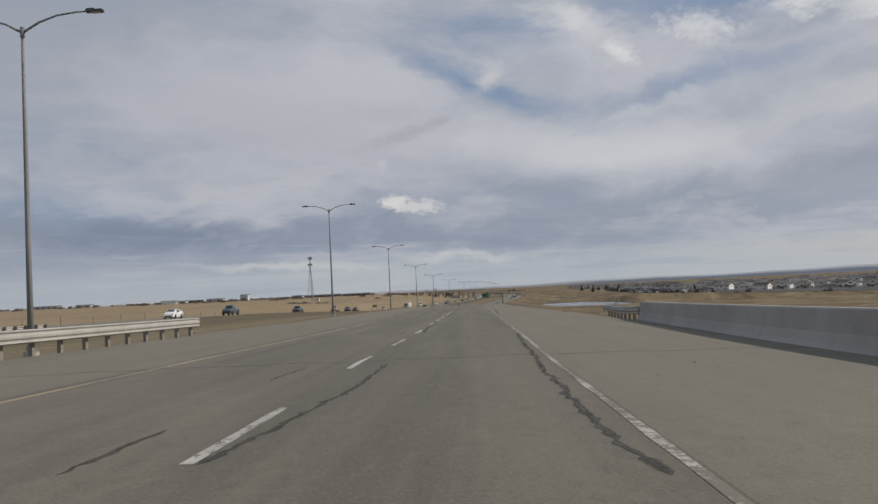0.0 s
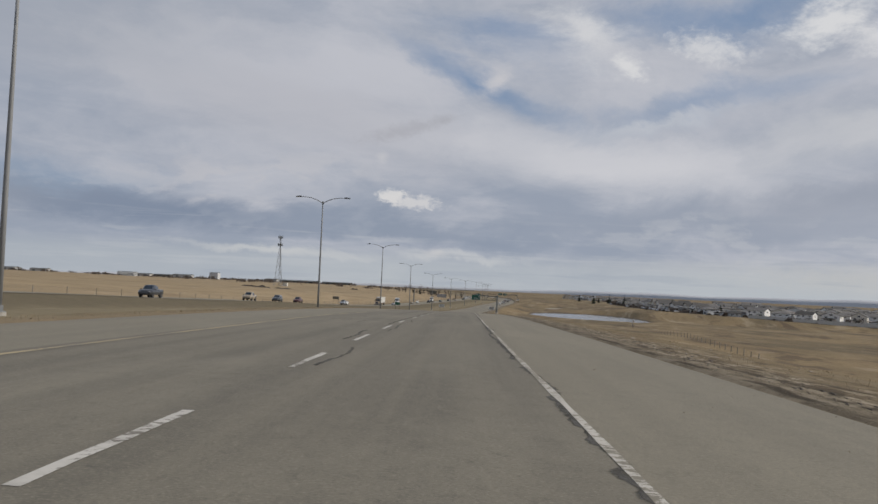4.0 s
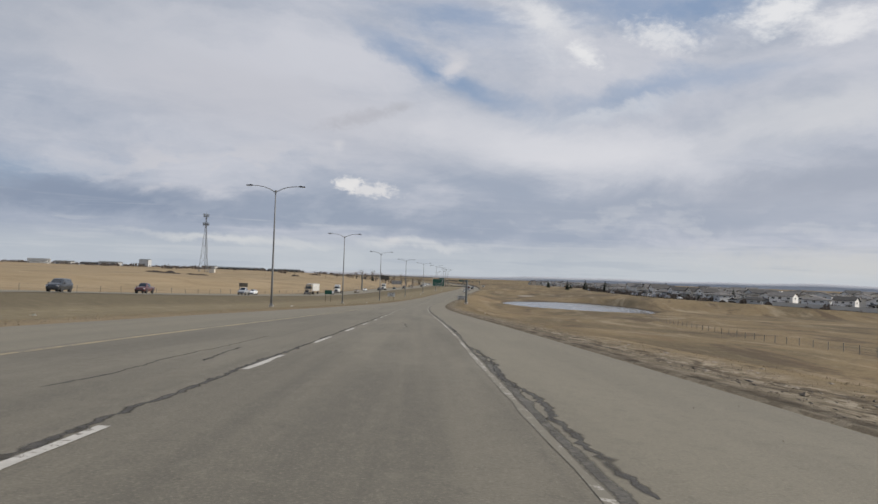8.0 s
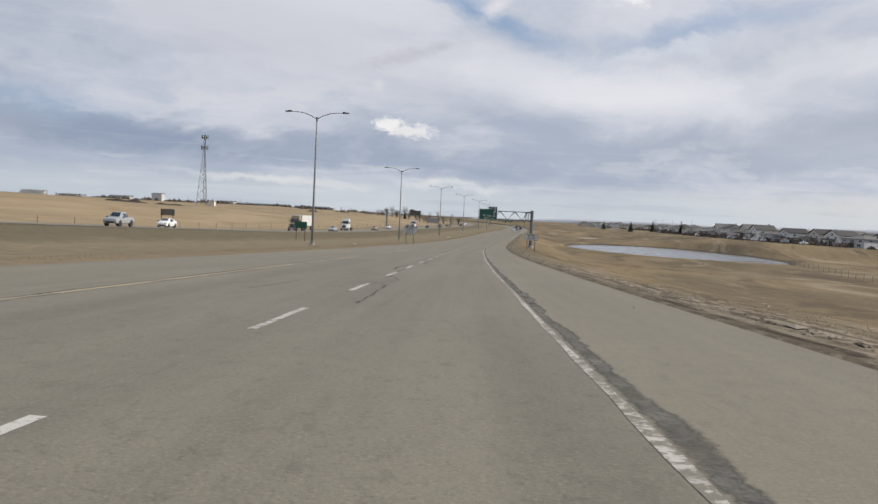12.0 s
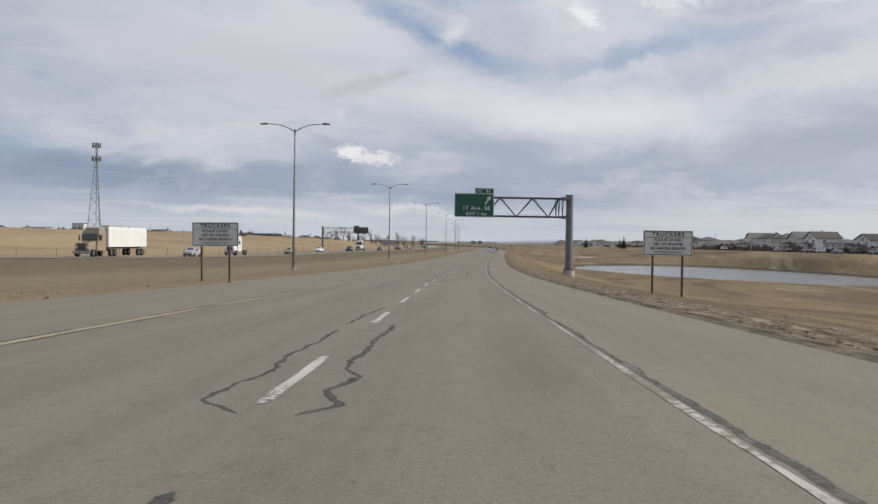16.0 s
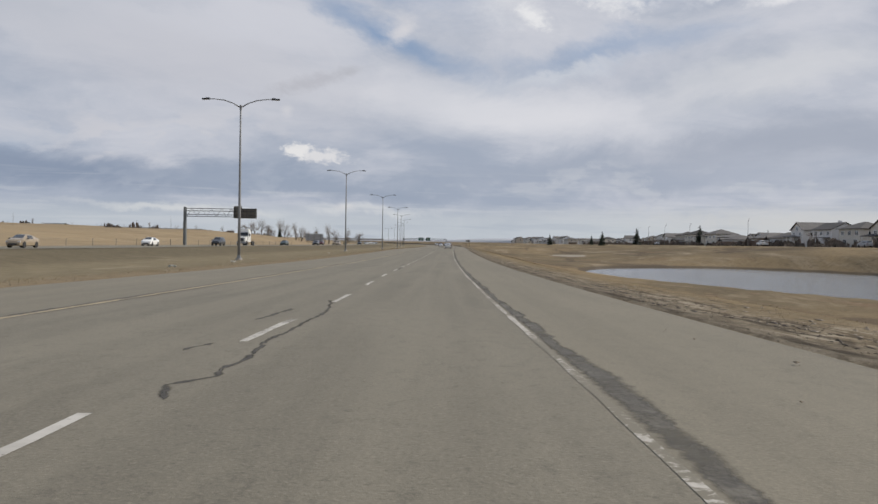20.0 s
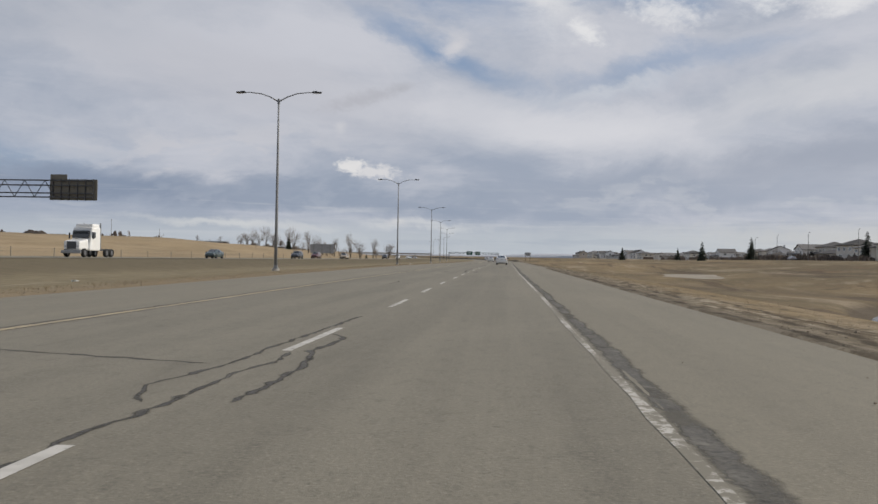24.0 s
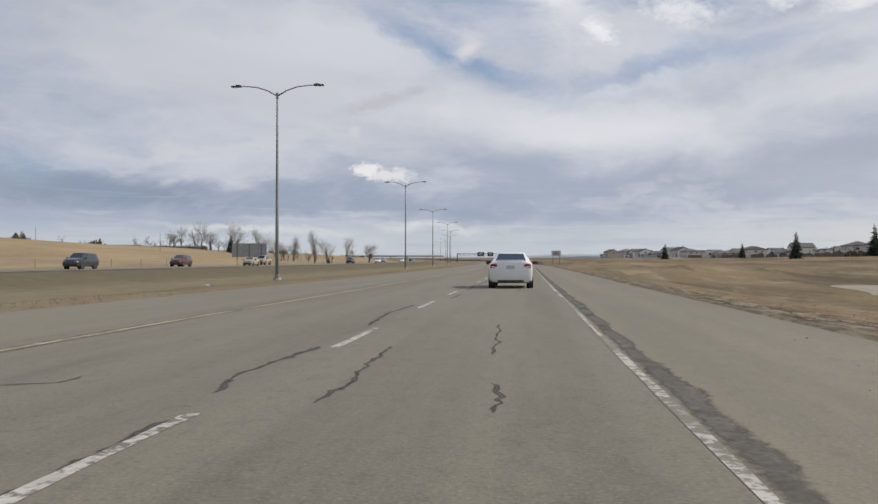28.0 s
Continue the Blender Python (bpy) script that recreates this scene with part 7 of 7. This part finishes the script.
def bare_tree(seed, height, spread, label):
    q = np.random.default_rng(seed)
    top = thing("bare_tree", label, "tree", "leafless trees")
    limbs, twigs = bmesh.new(), bmesh.new()

    def grow(p, d, length, radius, depth):
        pts, rr = [p], [radius]
        steps = 4
        for k in range(steps):
            d = (d + Vector(q.normal(0, 0.13, 3)) + Vector((0, 0, 0.05))).normalized()
            pts.append(pts[-1] + d * length / steps)
            rr.append(radius * (1 - 0.42 * (k + 1) / steps))
        tube(limbs if depth < 3 else twigs, pts, rr, 6 if depth < 2 else 3, False)
        if depth >= 4:
            return
        n = (4, 4, 4, 3, 3)[depth]
        for k in range(n):
            at = q.uniform(0.35, 1.0) if k else 1.0
            i = min(int(at * steps), steps - 1)
            base = pts[i].lerp(pts[i + 1], at * steps - i)
            axis = Vector(q.normal(0, 1, 3)).normalized()
            bend = Matrix.Rotation(q.uniform(0.3, 0.75) * spread, 3, axis)
            grow(base, (bend @ d).normalized(), length * q.uniform(0.55, 0.78), max(rr[i] * 0.6, 0.011), depth + 1)

    stems = int(q.integers(1, 3))
    for k in range(stems):
        lean = Vector((q.normal(0, 0.18), q.normal(0, 0.18), 1)).normalized()
        grow(Vector((0.25 * k, 0.15 * k, -0.2)), lean, height * 0.36, height * 0.018 / (1 + 0.3 * k), 0)
    part("trunk", limbs, BARK, top)
    part("crown", twigs, TWIG, top, "bare twiggy crown")
    return top


firs = [conifer(1, 9.0, "tall dark spruce tree beside the houses"), conifer(2, 6.5, "dark spruce tree beside the houses"), conifer(3, 8.0, "ragged dark pine tree beside the houses")]
bares = [bare_tree(4, 8.0, 1.0, "leafless poplar tree on dry grass"), bare_tree(5, 7.0, 1.3, "spreading leafless tree on dry grass"), bare_tree(6, 5.0, 1.5, "low leafless bush on dry grass")]
_started = set()


def plant_at(protos_, k, x, y, size, turn):
    z = float(ground_z(x - float(road_x(y)), y))
    ob = protos_[k]
    m = Matrix.Translation((x, y, z)) @ Matrix.Rotation(turn, 4, "Z")
    if ob.name in _started:
        made = copy_thing(ob, m)
    else:
        ob.matrix_world = m
        _started.add(ob.name)
        made = ob
    made.scale = (size, size, size)


r = np.random.default_rng(31)
for k, x, y, top_z in ((0, 61.0, 919, 10.3), (2, 54.4, 1019, 10.6), (0, 40.1, 1044, 9.2), (0, 85.8, 792, 10.3), (1, 33.0, 1260, 9.1), (2, 52.3, 1165, 7.8)):
    plant_at(firs, k, x, y, (top_z - float(ground_z(x - float(road_x(y)), y))) / (9.0, 6.5, 8.0)[k], 1.3 * k)
for k in range(60):
    y = r.uniform(570, 1330)
    m = row_pose(y, r.choice([8, 10, 8, 14, 16, 24, 40, 52, 80]) + r.uniform(-3, 3))
    plant_at(firs, int(r.integers(0, 3)), m.translation.x, m.translation.y, r.choice([0.4, 0.55, 0.7, 0.9], p=[0.3, 0.3, 0.25, 0.15]) * r.uniform(0.85, 1.15), r.uniform(0, 6))
for k in range(60):
    y = r.uniform(570, 1330)
    m = row_pose(y, r.choice([-4, 13, 18, 45, 75]) + r.uniform(-3, 3))
    plant_at(bares, int(r.integers(0, 3)), m.translation.x, m.translation.y, r.uniform(0.5, 0.95), r.uniform(0, 6))
for k, x, y, s in ((2, -205, 1050, 0.6), (2, -174, 1052, 0.5), (1, -163, 1046, 0.75), (0, -157, 1055, 0.9), (1, -152, 1050, 0.85), (0, -147, 1058, 1.0), (1, -142, 1048, 1.05), (0, -137, 1056, 0.95), (1, -131, 1060, 0.9), (0, -127, 1066, 0.85), (0, -118, 1060, 1.1), (1, -113, 1058, 1.1), (0, -109, 1072, 0.9), (1, -104, 1090, 0.95), (2, -185, 1075, 0.9)):
    plant_at(bares, k, x, y, s * 1.5, 0.9 * k + x)
for k in range(34):
    plant_at(bares, int(r.choice([0, 1, 2, 2])), r.uniform(-172, -98), r.uniform(1040, 1100), r.uniform(0.7, 1.35), r.uniform(0, 6))
for k in range(36):
    plant_at(bares, int(r.choice([1, 2, 2])), r.uniform(-460, -230), r.uniform(1000, 1300), r.uniform(0.4, 0.8), r.uniform(0, 6))
plant_at(firs, 1, -145.5, 1052, 0.9, 0.4)
plant_at(firs, 1, -104.0, 1020, 0.3, 0.4)
for k in range(40):
    plant_at(bares, int(r.integers(0, 3)), r.uniform(-420, -170), r.uniform(930, 1350), r.uniform(0.35, 0.75), r.uniform(0, 6))


# ---- cell tower, sheds, earth heaps, overpass, distance ----
def cell_tower():
    base = place(-241.0 - float(road_x(848)), 848.0)
    top = thing("cell_tower", "tall grey steel lattice telecom tower with antenna rings", "tower", m=Matrix.Translation(base))
    H = 43.5

    def leg(a, z):
        w = 4.1 + (0.75 - 4.1) * min(z / 34.0, 1.0)
        return Vector((w * math.cos(a), w * math.sin(a), z))

    angles = [radians(90 + 120 * k) for k in range(3)]
    levels = [0, 6, 11.5, 16.5, 21, 25, 28.5, 31.5, 34, 36.5, 39, 41.5, H]
    for a in angles:
        bm = bmesh.new()
        tube(bm, [leg(a, z) for z in levels], [0.17 - 0.09 * z / H for z in levels], 8)
        part("leg", bm, GALV, top)
    for z0, z1 in zip(levels, levels[1:]):
        for a, b in zip(angles, angles[1:] + angles[:1]):
            for p, q in ((leg(a, z0), leg(b, z1)), (leg(b, z0), leg(a, z1)), (leg(a, z1), leg(b, z1))):
                bm = bmesh.new()
                tube(bm, [p, q], 0.06, 5)
                part("brace", bm, GALV, top)
    for z, rad in ((35.5, 2.0), (42.0, 1.9)):
        bm = bmesh.new()
        tube(bm, [(rad * math.cos(t), rad * math.sin(t), z) for t in [2 * math.pi * k / 16 for k in range(17)]], 0.09, 6)
        ring = part("antenna_ring", bm, DARK_STEEL, top)
        for k in range(9):
            t = 2 * math.pi * k / 9
            bm = bmesh.new()
            box(bm, rad * math.cos(t), rad * math.sin(t), z + 0.2, 0.36, 0.36, 2.4, 0.05)
            part("antenna", bm, COLUMN, ring)
    bm = bmesh.new()
    tube(bm, [(0, 0, H - 0.5), (0, 0, H + 2.2)], 0.05, 6)
    part("lightning_rod", bm, GALV, top)
    bm = bmesh.new()
    tube(bm, [(0.2, -0.3, 0), (0.2, -0.3, H - 2)], 0.12, 6)
    part("cable_run", bm, DARK_STEEL, top)
    shed = thing("equipment_shed", "small pale equipment shed beside a telecom tower", "shed", m=Matrix.Translation(base + Vector((7, -3, 0))))
    bm = bmesh.new()
    box(bm, 0, 0, 1.3, 4.0, 3.0, 3.0, 0.03)
    part("wall", bm, SIDING[1], shed)
    bm = bmesh.new()
    box(bm, 0, 0, 2.88, 4.4, 3.4, 0.16, 0.02)
    part("roof", bm, COLUMN, shed)


cell_tower()

METAL_DARK = material("brown_metal_cladding", (0.075, 0.065, 0.058), (0.05, 0.045, 0.042), 0.3, 0.6, 0.2)
METAL_PALE = material("pale_metal_cladding", (0.42, 0.42, 0.41), (0.34, 0.34, 0.34), 0.3, 0.55, 0.2)
SOIL = material("dark_heaped_soil", (0.055, 0.042, 0.033), (0.03, 0.024, 0.02), 0.5, 0.95, bump=0.8, bump_scale=2.0)


def shed(x, y, w, d, h, mat, label, name="industrial_building"):
    base = Vector((x, y, float(ground_z(x - float(road_x(y)), y))))
    top = thing(name, label, "building", "buildings beyond the field", Matrix.Translation(base))
    bm = bmesh.new()
    box(bm, 0, 0, h / 2 - 1, w, d, h + 2, 0.03)
    part("wall", bm, mat, top)
    part("roof", gable_roof(bmesh.new(), -w / 2, w / 2, -d / 2, d / 2, h, d * 0.07, 0.3, along="x"), COLUMN, top)
    for k in range(max(int(w / 9), 1)):
        bm = bmesh.new()
        box(bm, -w / 2 + (k + 0.5) * w / max(int(w / 9), 1), -d / 2 - 0.03, min(h * 0.42, 1.8), min(4.0, w * 0.4), 0.08, min(h * 0.75, 3.4), 0.02)
        part("door", bm, COLUMN, top)


shed(-410, 1480, 78, 22, 3.6, METAL_DARK, "long low brown metal-clad warehouse")
shed(-345, 1500, 46, 18, 3.0, METAL_DARK, "long low dark metal-clad shed")
shed(-390, 1300, 16, 12, 3.6, METAL_PALE, "pale metal-clad farm shed")
shed(-470, 1290, 12, 10, 8.5, SIDING[2], "tall grey box-shaped building", "grain_building")
shed(-520, 1300, 26, 12, 4.2, METAL_PALE, "low pale metal-clad shed")
shed(-560, 1260, 22, 12, 3.6, METAL_PALE, "long white metal-clad barn")
shed(-700, 1240, 24, 12, 4.0, METAL_PALE, "long white metal-clad farm barn")
shed(-860, 1400, 50, 20, 4.0, METAL_PALE, "far-off long white metal barn")
shed(-640, 1500, 30, 16, 3.4, METAL_DARK, "far-off dark metal-clad barn")
shed(-1000, 1350, 40, 20, 4.0, METAL_PALE, "far-off long white metal barn")


def quonset():
    x, y = -495.0, 1081.0
    base = Vector((x, y, float(ground_z(x - float(road_x(y)), y))))
    top = thing("quonset_hut", "white half-round fabric storage hut with a dark open end", "barn", m=Matrix.Translation(base) @ Matrix.Rotation(radians(-62), 4, "Z"))
    bm = bmesh.new()
    rows = [[bm.verts.new((6.0 * math.cos(t), yy, -0.3 + 5.6 * math.sin(t))) for t in [math.pi * k / 14 for k in range(15)]] for yy in (-11, -4, 4, 11)]
    for a, b in zip(rows, rows[1:]):
        for k in range(14):
            bm.faces.new((a[k], a[k + 1], b[k + 1], b[k]))
    bm.faces.new(rows[-1])
    bmesh.ops.solidify(bm, geom=bm.faces[:], thickness=0.15)
    part("shell", bm, METAL_PALE, top, smooth=True)
    # dark sheet that stands for the shade inside the open end
    bm = bmesh.new()
    face = [bm.verts.new((5.6 * math.cos(t), -10.6, -0.3 + 5.2 * math.sin(t))) for t in [math.pi * k / 14 for k in range(15)]]
    bm.faces.new(face)
    part("end_wall", bm, METAL_DARK, top)


quonset()


def heap(x, y, w, d, h, seed):
    base = Vector((x, y, float(ground_z(x - float(road_x(y)), y))))
    n = 22
    verts, faces = [], []
    for i in range(n + 1):
        for j in range(n + 1):
            a, b = 2 * i / n - 1, 2 * j / n - 1
            f = max(0.0, 1 - (a * a + b * b) ** 0.9)
            bump = 0.55 + 0.45 * noise.noise(Vector((a * 2.6 + seed, b * 1.5, seed * 0.7))) + 0.25 * noise.noise(Vector((a * 7, b * 6, seed)))
            verts.append((a * w / 2, b * d / 2, -0.4 + h * f * max(bump, 0.1) * 1.5))
    for i in range(n):
        for j in range(n):
            k = i * (n + 1) + j
            faces.append((k, k + n + 1, k + n + 2, k + 1))
    ob = raw("earth_heap", verts, faces, SOIL)
    ob.matrix_world = Matrix.Translation(base)
    tagged(ob, "dark heap of dug soil on the field", "earth heap", "earth heaps")


heap(-194, 650, 20, 7, 1.8, 1)
heap(-178, 653, 16, 6, 1.2, 2)
heap(-203, 658, 13, 6, 1.1, 3)
heap(-186, 905, 9, 6, 1.6, 4)


def utility_pole(x, y, h):
    base = Vector((x, y, float(ground_z(x - float(road_x(y)), y))))
    top = thing("utility_pole", "slim bare timber pole on a grassy hill", "utility pole", "utility poles", Matrix.Translation(base))
    bm = bmesh.new()
    tube(bm, [(0, 0, -0.5), (0, 0, h)], [h * 0.014, h * 0.008], 8)
    part("pole", bm, BARK, top)


for x, y, h in ((-235, 900, 9), (-205, 985, 9), (-190, 830, 8), (-160, 900, 9), (-186, 1000, 9), (-140, 980, 9), (-285, 930, 10), (-126, 1072, 9)):
    utility_pole(x, y, h * 0.55)


def overpass():
    y = 2380.0
    x0 = float(road_x(y))
    z0 = float(road_z(y))
    m = Matrix.Translation((x0, y, z0)) @ Matrix.Rotation(heading(y), 4, "Z")
    top = thing("overpass", "long grey concrete road overpass crossing the highway", "bridge", m=m)
    bm = bmesh.new()
    box(bm, -25, 0, 6.8, 190, 12, 1.6, 0.05)
    part("deck", bm, CONCRETE, top)
    bm = bmesh.new()
    box(bm, -25, -6.1, 8.0, 190, 0.3, 1.0, 0.03)
    part("parapet", bm, CONCRETE, top)
    for xx in (-92, -62, -28, 2, 38):
        bm = bmesh.new()
        tube(bm, [(xx, 0, -1), (xx, 0, 6.2)], 0.8, 10)
        part("pier", bm, CONCRETE, top)


overpass()

# low hills far off, to the right and ahead; haze is mixed into their colour
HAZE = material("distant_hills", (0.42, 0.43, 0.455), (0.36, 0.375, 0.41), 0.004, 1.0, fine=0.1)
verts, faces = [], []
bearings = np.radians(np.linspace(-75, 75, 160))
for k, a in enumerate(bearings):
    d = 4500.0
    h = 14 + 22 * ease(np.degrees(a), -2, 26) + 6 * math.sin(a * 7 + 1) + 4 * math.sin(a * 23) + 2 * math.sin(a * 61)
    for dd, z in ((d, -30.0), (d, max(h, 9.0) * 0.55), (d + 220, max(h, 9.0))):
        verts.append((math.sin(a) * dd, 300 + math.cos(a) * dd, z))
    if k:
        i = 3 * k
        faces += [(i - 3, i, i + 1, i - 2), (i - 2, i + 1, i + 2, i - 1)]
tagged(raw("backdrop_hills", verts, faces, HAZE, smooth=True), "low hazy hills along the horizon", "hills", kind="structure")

# far scrub and hedges along the horizon
def scrub(name, label, spots, seed, mat):
    q = np.random.default_rng(seed)
    verts, faces = [], []
    for x, y, w, h in spots:
        z = float(ground_z(x - float(road_x(y)), y))
        for k in range(26):
            px, py = x + q.normal(0, w * 0.35), y + q.normal(0, w * 0.25)
            tall = h * q.uniform(0.25, 1.0) * max(0.2, 1 - ((px - x) / w) ** 2)
            i = len(verts)
            a, wid = q.uniform(0, math.pi), q.uniform(0.25, 0.7)
            verts += [(px - wid * math.cos(a), py - wid * math.sin(a), z - 0.2), (px + wid * math.cos(a), py + wid * math.sin(a), z - 0.2), (px + wid * 1.3 * math.cos(a), py, z + tall * 0.7), (px, py + 0.3, z + tall), (px - wid * 1.2 * math.cos(a), py, z + tall * 0.75)]
            faces += [(i, i + 1, i + 2, i + 3, i + 4)]
    return tagged(raw(name, verts, faces, mat), label, "scrub", kind="stuff")


q = np.random.default_rng(44)
scrub("far_scrub", "bare brown scrub and hedges along the horizon", [(q.uniform(-1300, -230), q.uniform(1000, 1900), q.uniform(5, 12), q.uniform(2.0, 5.0)) for _ in range(230)] + [(-520 + 9 * k + q.normal(0, 3), 1260 + q.normal(0, 8), 6, q.uniform(2.0, 4.2)) for k in range(24)], 45, TWIG)
scrub("garden_scrub", "bare brown bushes in the gardens", [(lambda m: (m.translation.x, m.translation.y, q.uniform(2, 5), q.uniform(1.2, 3.2)))(row_pose(q.uniform(480, 1300), q.choice([-3, 12, 20, 44, 70]) + q.uniform(-3, 3))) for _ in range(420)], 46, TWIG)


# shrubs and small leafless trees crowding the garden fronts
def garden_spot():
    m = row_pose(q.uniform(560, 1100), q.choice([-6, -4, -2, 11, 14]) + q.uniform(-2, 2))
    return m.translation.x, m.translation.y, q.uniform(1.5, 3.5), q.uniform(1.0, 2.9)


scrub("garden_shrubs", "dark leafless shrubs along the garden fronts", [garden_spot() for _ in range(210)], 47, BARK)


# ---- grass, clods and litter ----
def tufts(name, label, count, u_of, y0, y1, height, seed):
    """Clumps of dead blades."""
    q = np.random.default_rng(seed)
    y = q.uniform(y0, y1, count)
    u = u_of(q, count, y)
    keep = (in_pond(u, y) > 1.12)
    u, y = u[keep], y[keep]
    n = len(u)
    x, z = road_x(y) + u, ground_z(u, y)
    blades = 5
    verts = np.zeros((n, blades, 3, 3))
    for b in range(blades):
        a = q.uniform(0, 2 * np.pi, n)
        h = height * q.uniform(0.4, 1.2, n)
        lean = q.uniform(0.3, 1.6, n) * h
        w = q.uniform(0.004, 0.011, n)
        ox, oy = q.normal(0, 0.16, n), q.normal(0, 0.16, n)
        dx, dy = np.cos(a), np.sin(a)
        verts[:, b, 0] = np.stack([x + ox - dy * w, y + oy + dx * w, z - 0.03], -1)
        verts[:, b, 1] = np.stack([x + ox + dy * w, y + oy - dx * w, z - 0.03], -1)
        verts[:, b, 2] = np.stack([x + ox + dx * lean, y + oy + dy * lean, z + h], -1)
    verts = verts.reshape(-1, 3)
    faces = np.arange(len(verts)).reshape(-1, 3)
    return tagged(raw(name, verts, faces, BLADE), label, "grass", kind="stuff")


tufts("verge_grass", "dead straw-coloured grass tufts beside the shoulder", 40000, lambda q, n, y: right_edge(y) + 1.6 + q.gamma(2.0, 3.0, n), 40, 900, 0.035, 61)
tufts("field_grass", "dry tall grass in the field and round the pond", 34000, lambda q, n, y: 10 + q.uniform(0, 1, n) ** 1.4 * 80, 150, 900, 0.08, 62)
tufts("median_grass", "short dead grass in the median", 24000, lambda q, n, y: left_edge(y) - 0.4 - q.exponential(6.0, n), 30, 900, 0.035, 63)


def clods(name, label, count, u_of, y0, y1, size, seed, mat, flat=0.5, long=1.5):
    q = np.random.default_rng(seed)
    y = q.uniform(y0, y1, count)
    u = u_of(q, count, y)
    base = np.array([(0, 0, 1), (0, 0, -1), (1, 0, 0), (-0.5, 0.87, 0), (-0.5, -0.87, 0)], float)
    tri = np.array([(0, 2, 3), (0, 3, 4), (0, 4, 2), (1, 3, 2), (1, 4, 3), (1, 2, 4)])
    s = size * q.lognormal(0, 0.5, count)
    v = base[None] * q.uniform(0.6, 1.3, (count, 5, 1)) * s[:, None, None]
    v[..., 2] *= flat
    v[..., 1] *= long
    on_road_ = (u > left_edge(y)) & (u < right_edge(y))
    z = np.where(on_road_, road_z(y), ground_z(u, y))
    v += np.stack([road_x(y) + u, y, z + s * 0.15], -1)[:, None]
    faces = (tri[None] + 5 * np.arange(count)[:, None, None]).reshape(-1, 3)
    return tagged(raw(name, v.reshape(-1, 3), faces, mat), label, "clods", kind="stuff")


clods("verge_clods", "loose brown clods and gravel beside the shoulder", 20000, lambda q, n, y: right_edge(y) + 0.1 + q.gamma(1.6, 0.9, n), 50, 900, 0.014, 71, STONE)
clods("verge_lumps", "dark eroded lumps of soil beside the shoulder", 6500, lambda q, n, y: right_edge(y) + 0.55 + q.gamma(2.0, 0.22, n) + 0.25 * np.sin(y * 0.31) + 0.2 * np.sin(y * 0.83), 60, 640, 0.016, 74, SOIL, 0.35, 4.5)
clods("verge_crust", "pale crusted plates of dried mud beside the shoulder", 4500, lambda q, n, y: right_edge(y) + 0.6 + q.gamma(2.6, 0.55, n), 120, 640, 0.032, 75, CRUST, 0.22, 2.6)
clods("median_clods", "loose gravel along the median edge", 12000, lambda q, n, y: left_edge(y) + 0.2 - q.exponential(0.6, n), 40, 900, 0.014, 72, STONE)
clods("road_grit", "grit and small stones on the shoulder", 900, lambda q, n, y: 1.6 + 3.0 * q.uniform(0, 1, n) ** 0.5, 0, 800, 0.009, 73, STONE)


def litter(u, y, size, seed):
    q = np.random.default_rng(seed)
    bm = bmesh.new()
    rows = [[bm.verts.new((size * (i / 3 - 0.5), size * 0.7 * (j / 3 - 0.5), 0.03 + q.uniform(0, 0.35) * size)) for j in range(4)] for i in range(4)]
    for i in range(3):
        for j in range(3):
            bm.faces.new((rows[i][j], rows[i + 1][j], rows[i + 1][j + 1], rows[i][j + 1]))
    bmesh.ops.solidify(bm, geom=bm.faces[:], thickness=0.01)
    ob = mesh_object("litter", bm, SIGN_WHITE)
    ob.matrix_world = Matrix.Translation(place(u, y)) @ Matrix.Rotation(seed, 4, "Z")
    tagged(ob, "crumpled white litter on dry grass", "litter", "litter by the road")


for k, (u, y) in enumerate(((-15.5, 590), (-17, 611), (-20, 690), (-16, 800), (12, 330), (14, 415), (9, 540), (-18, 330), (-24, 260), (15, 260), (-15.5, 430))):
    litter(u, y, 0.45, k)
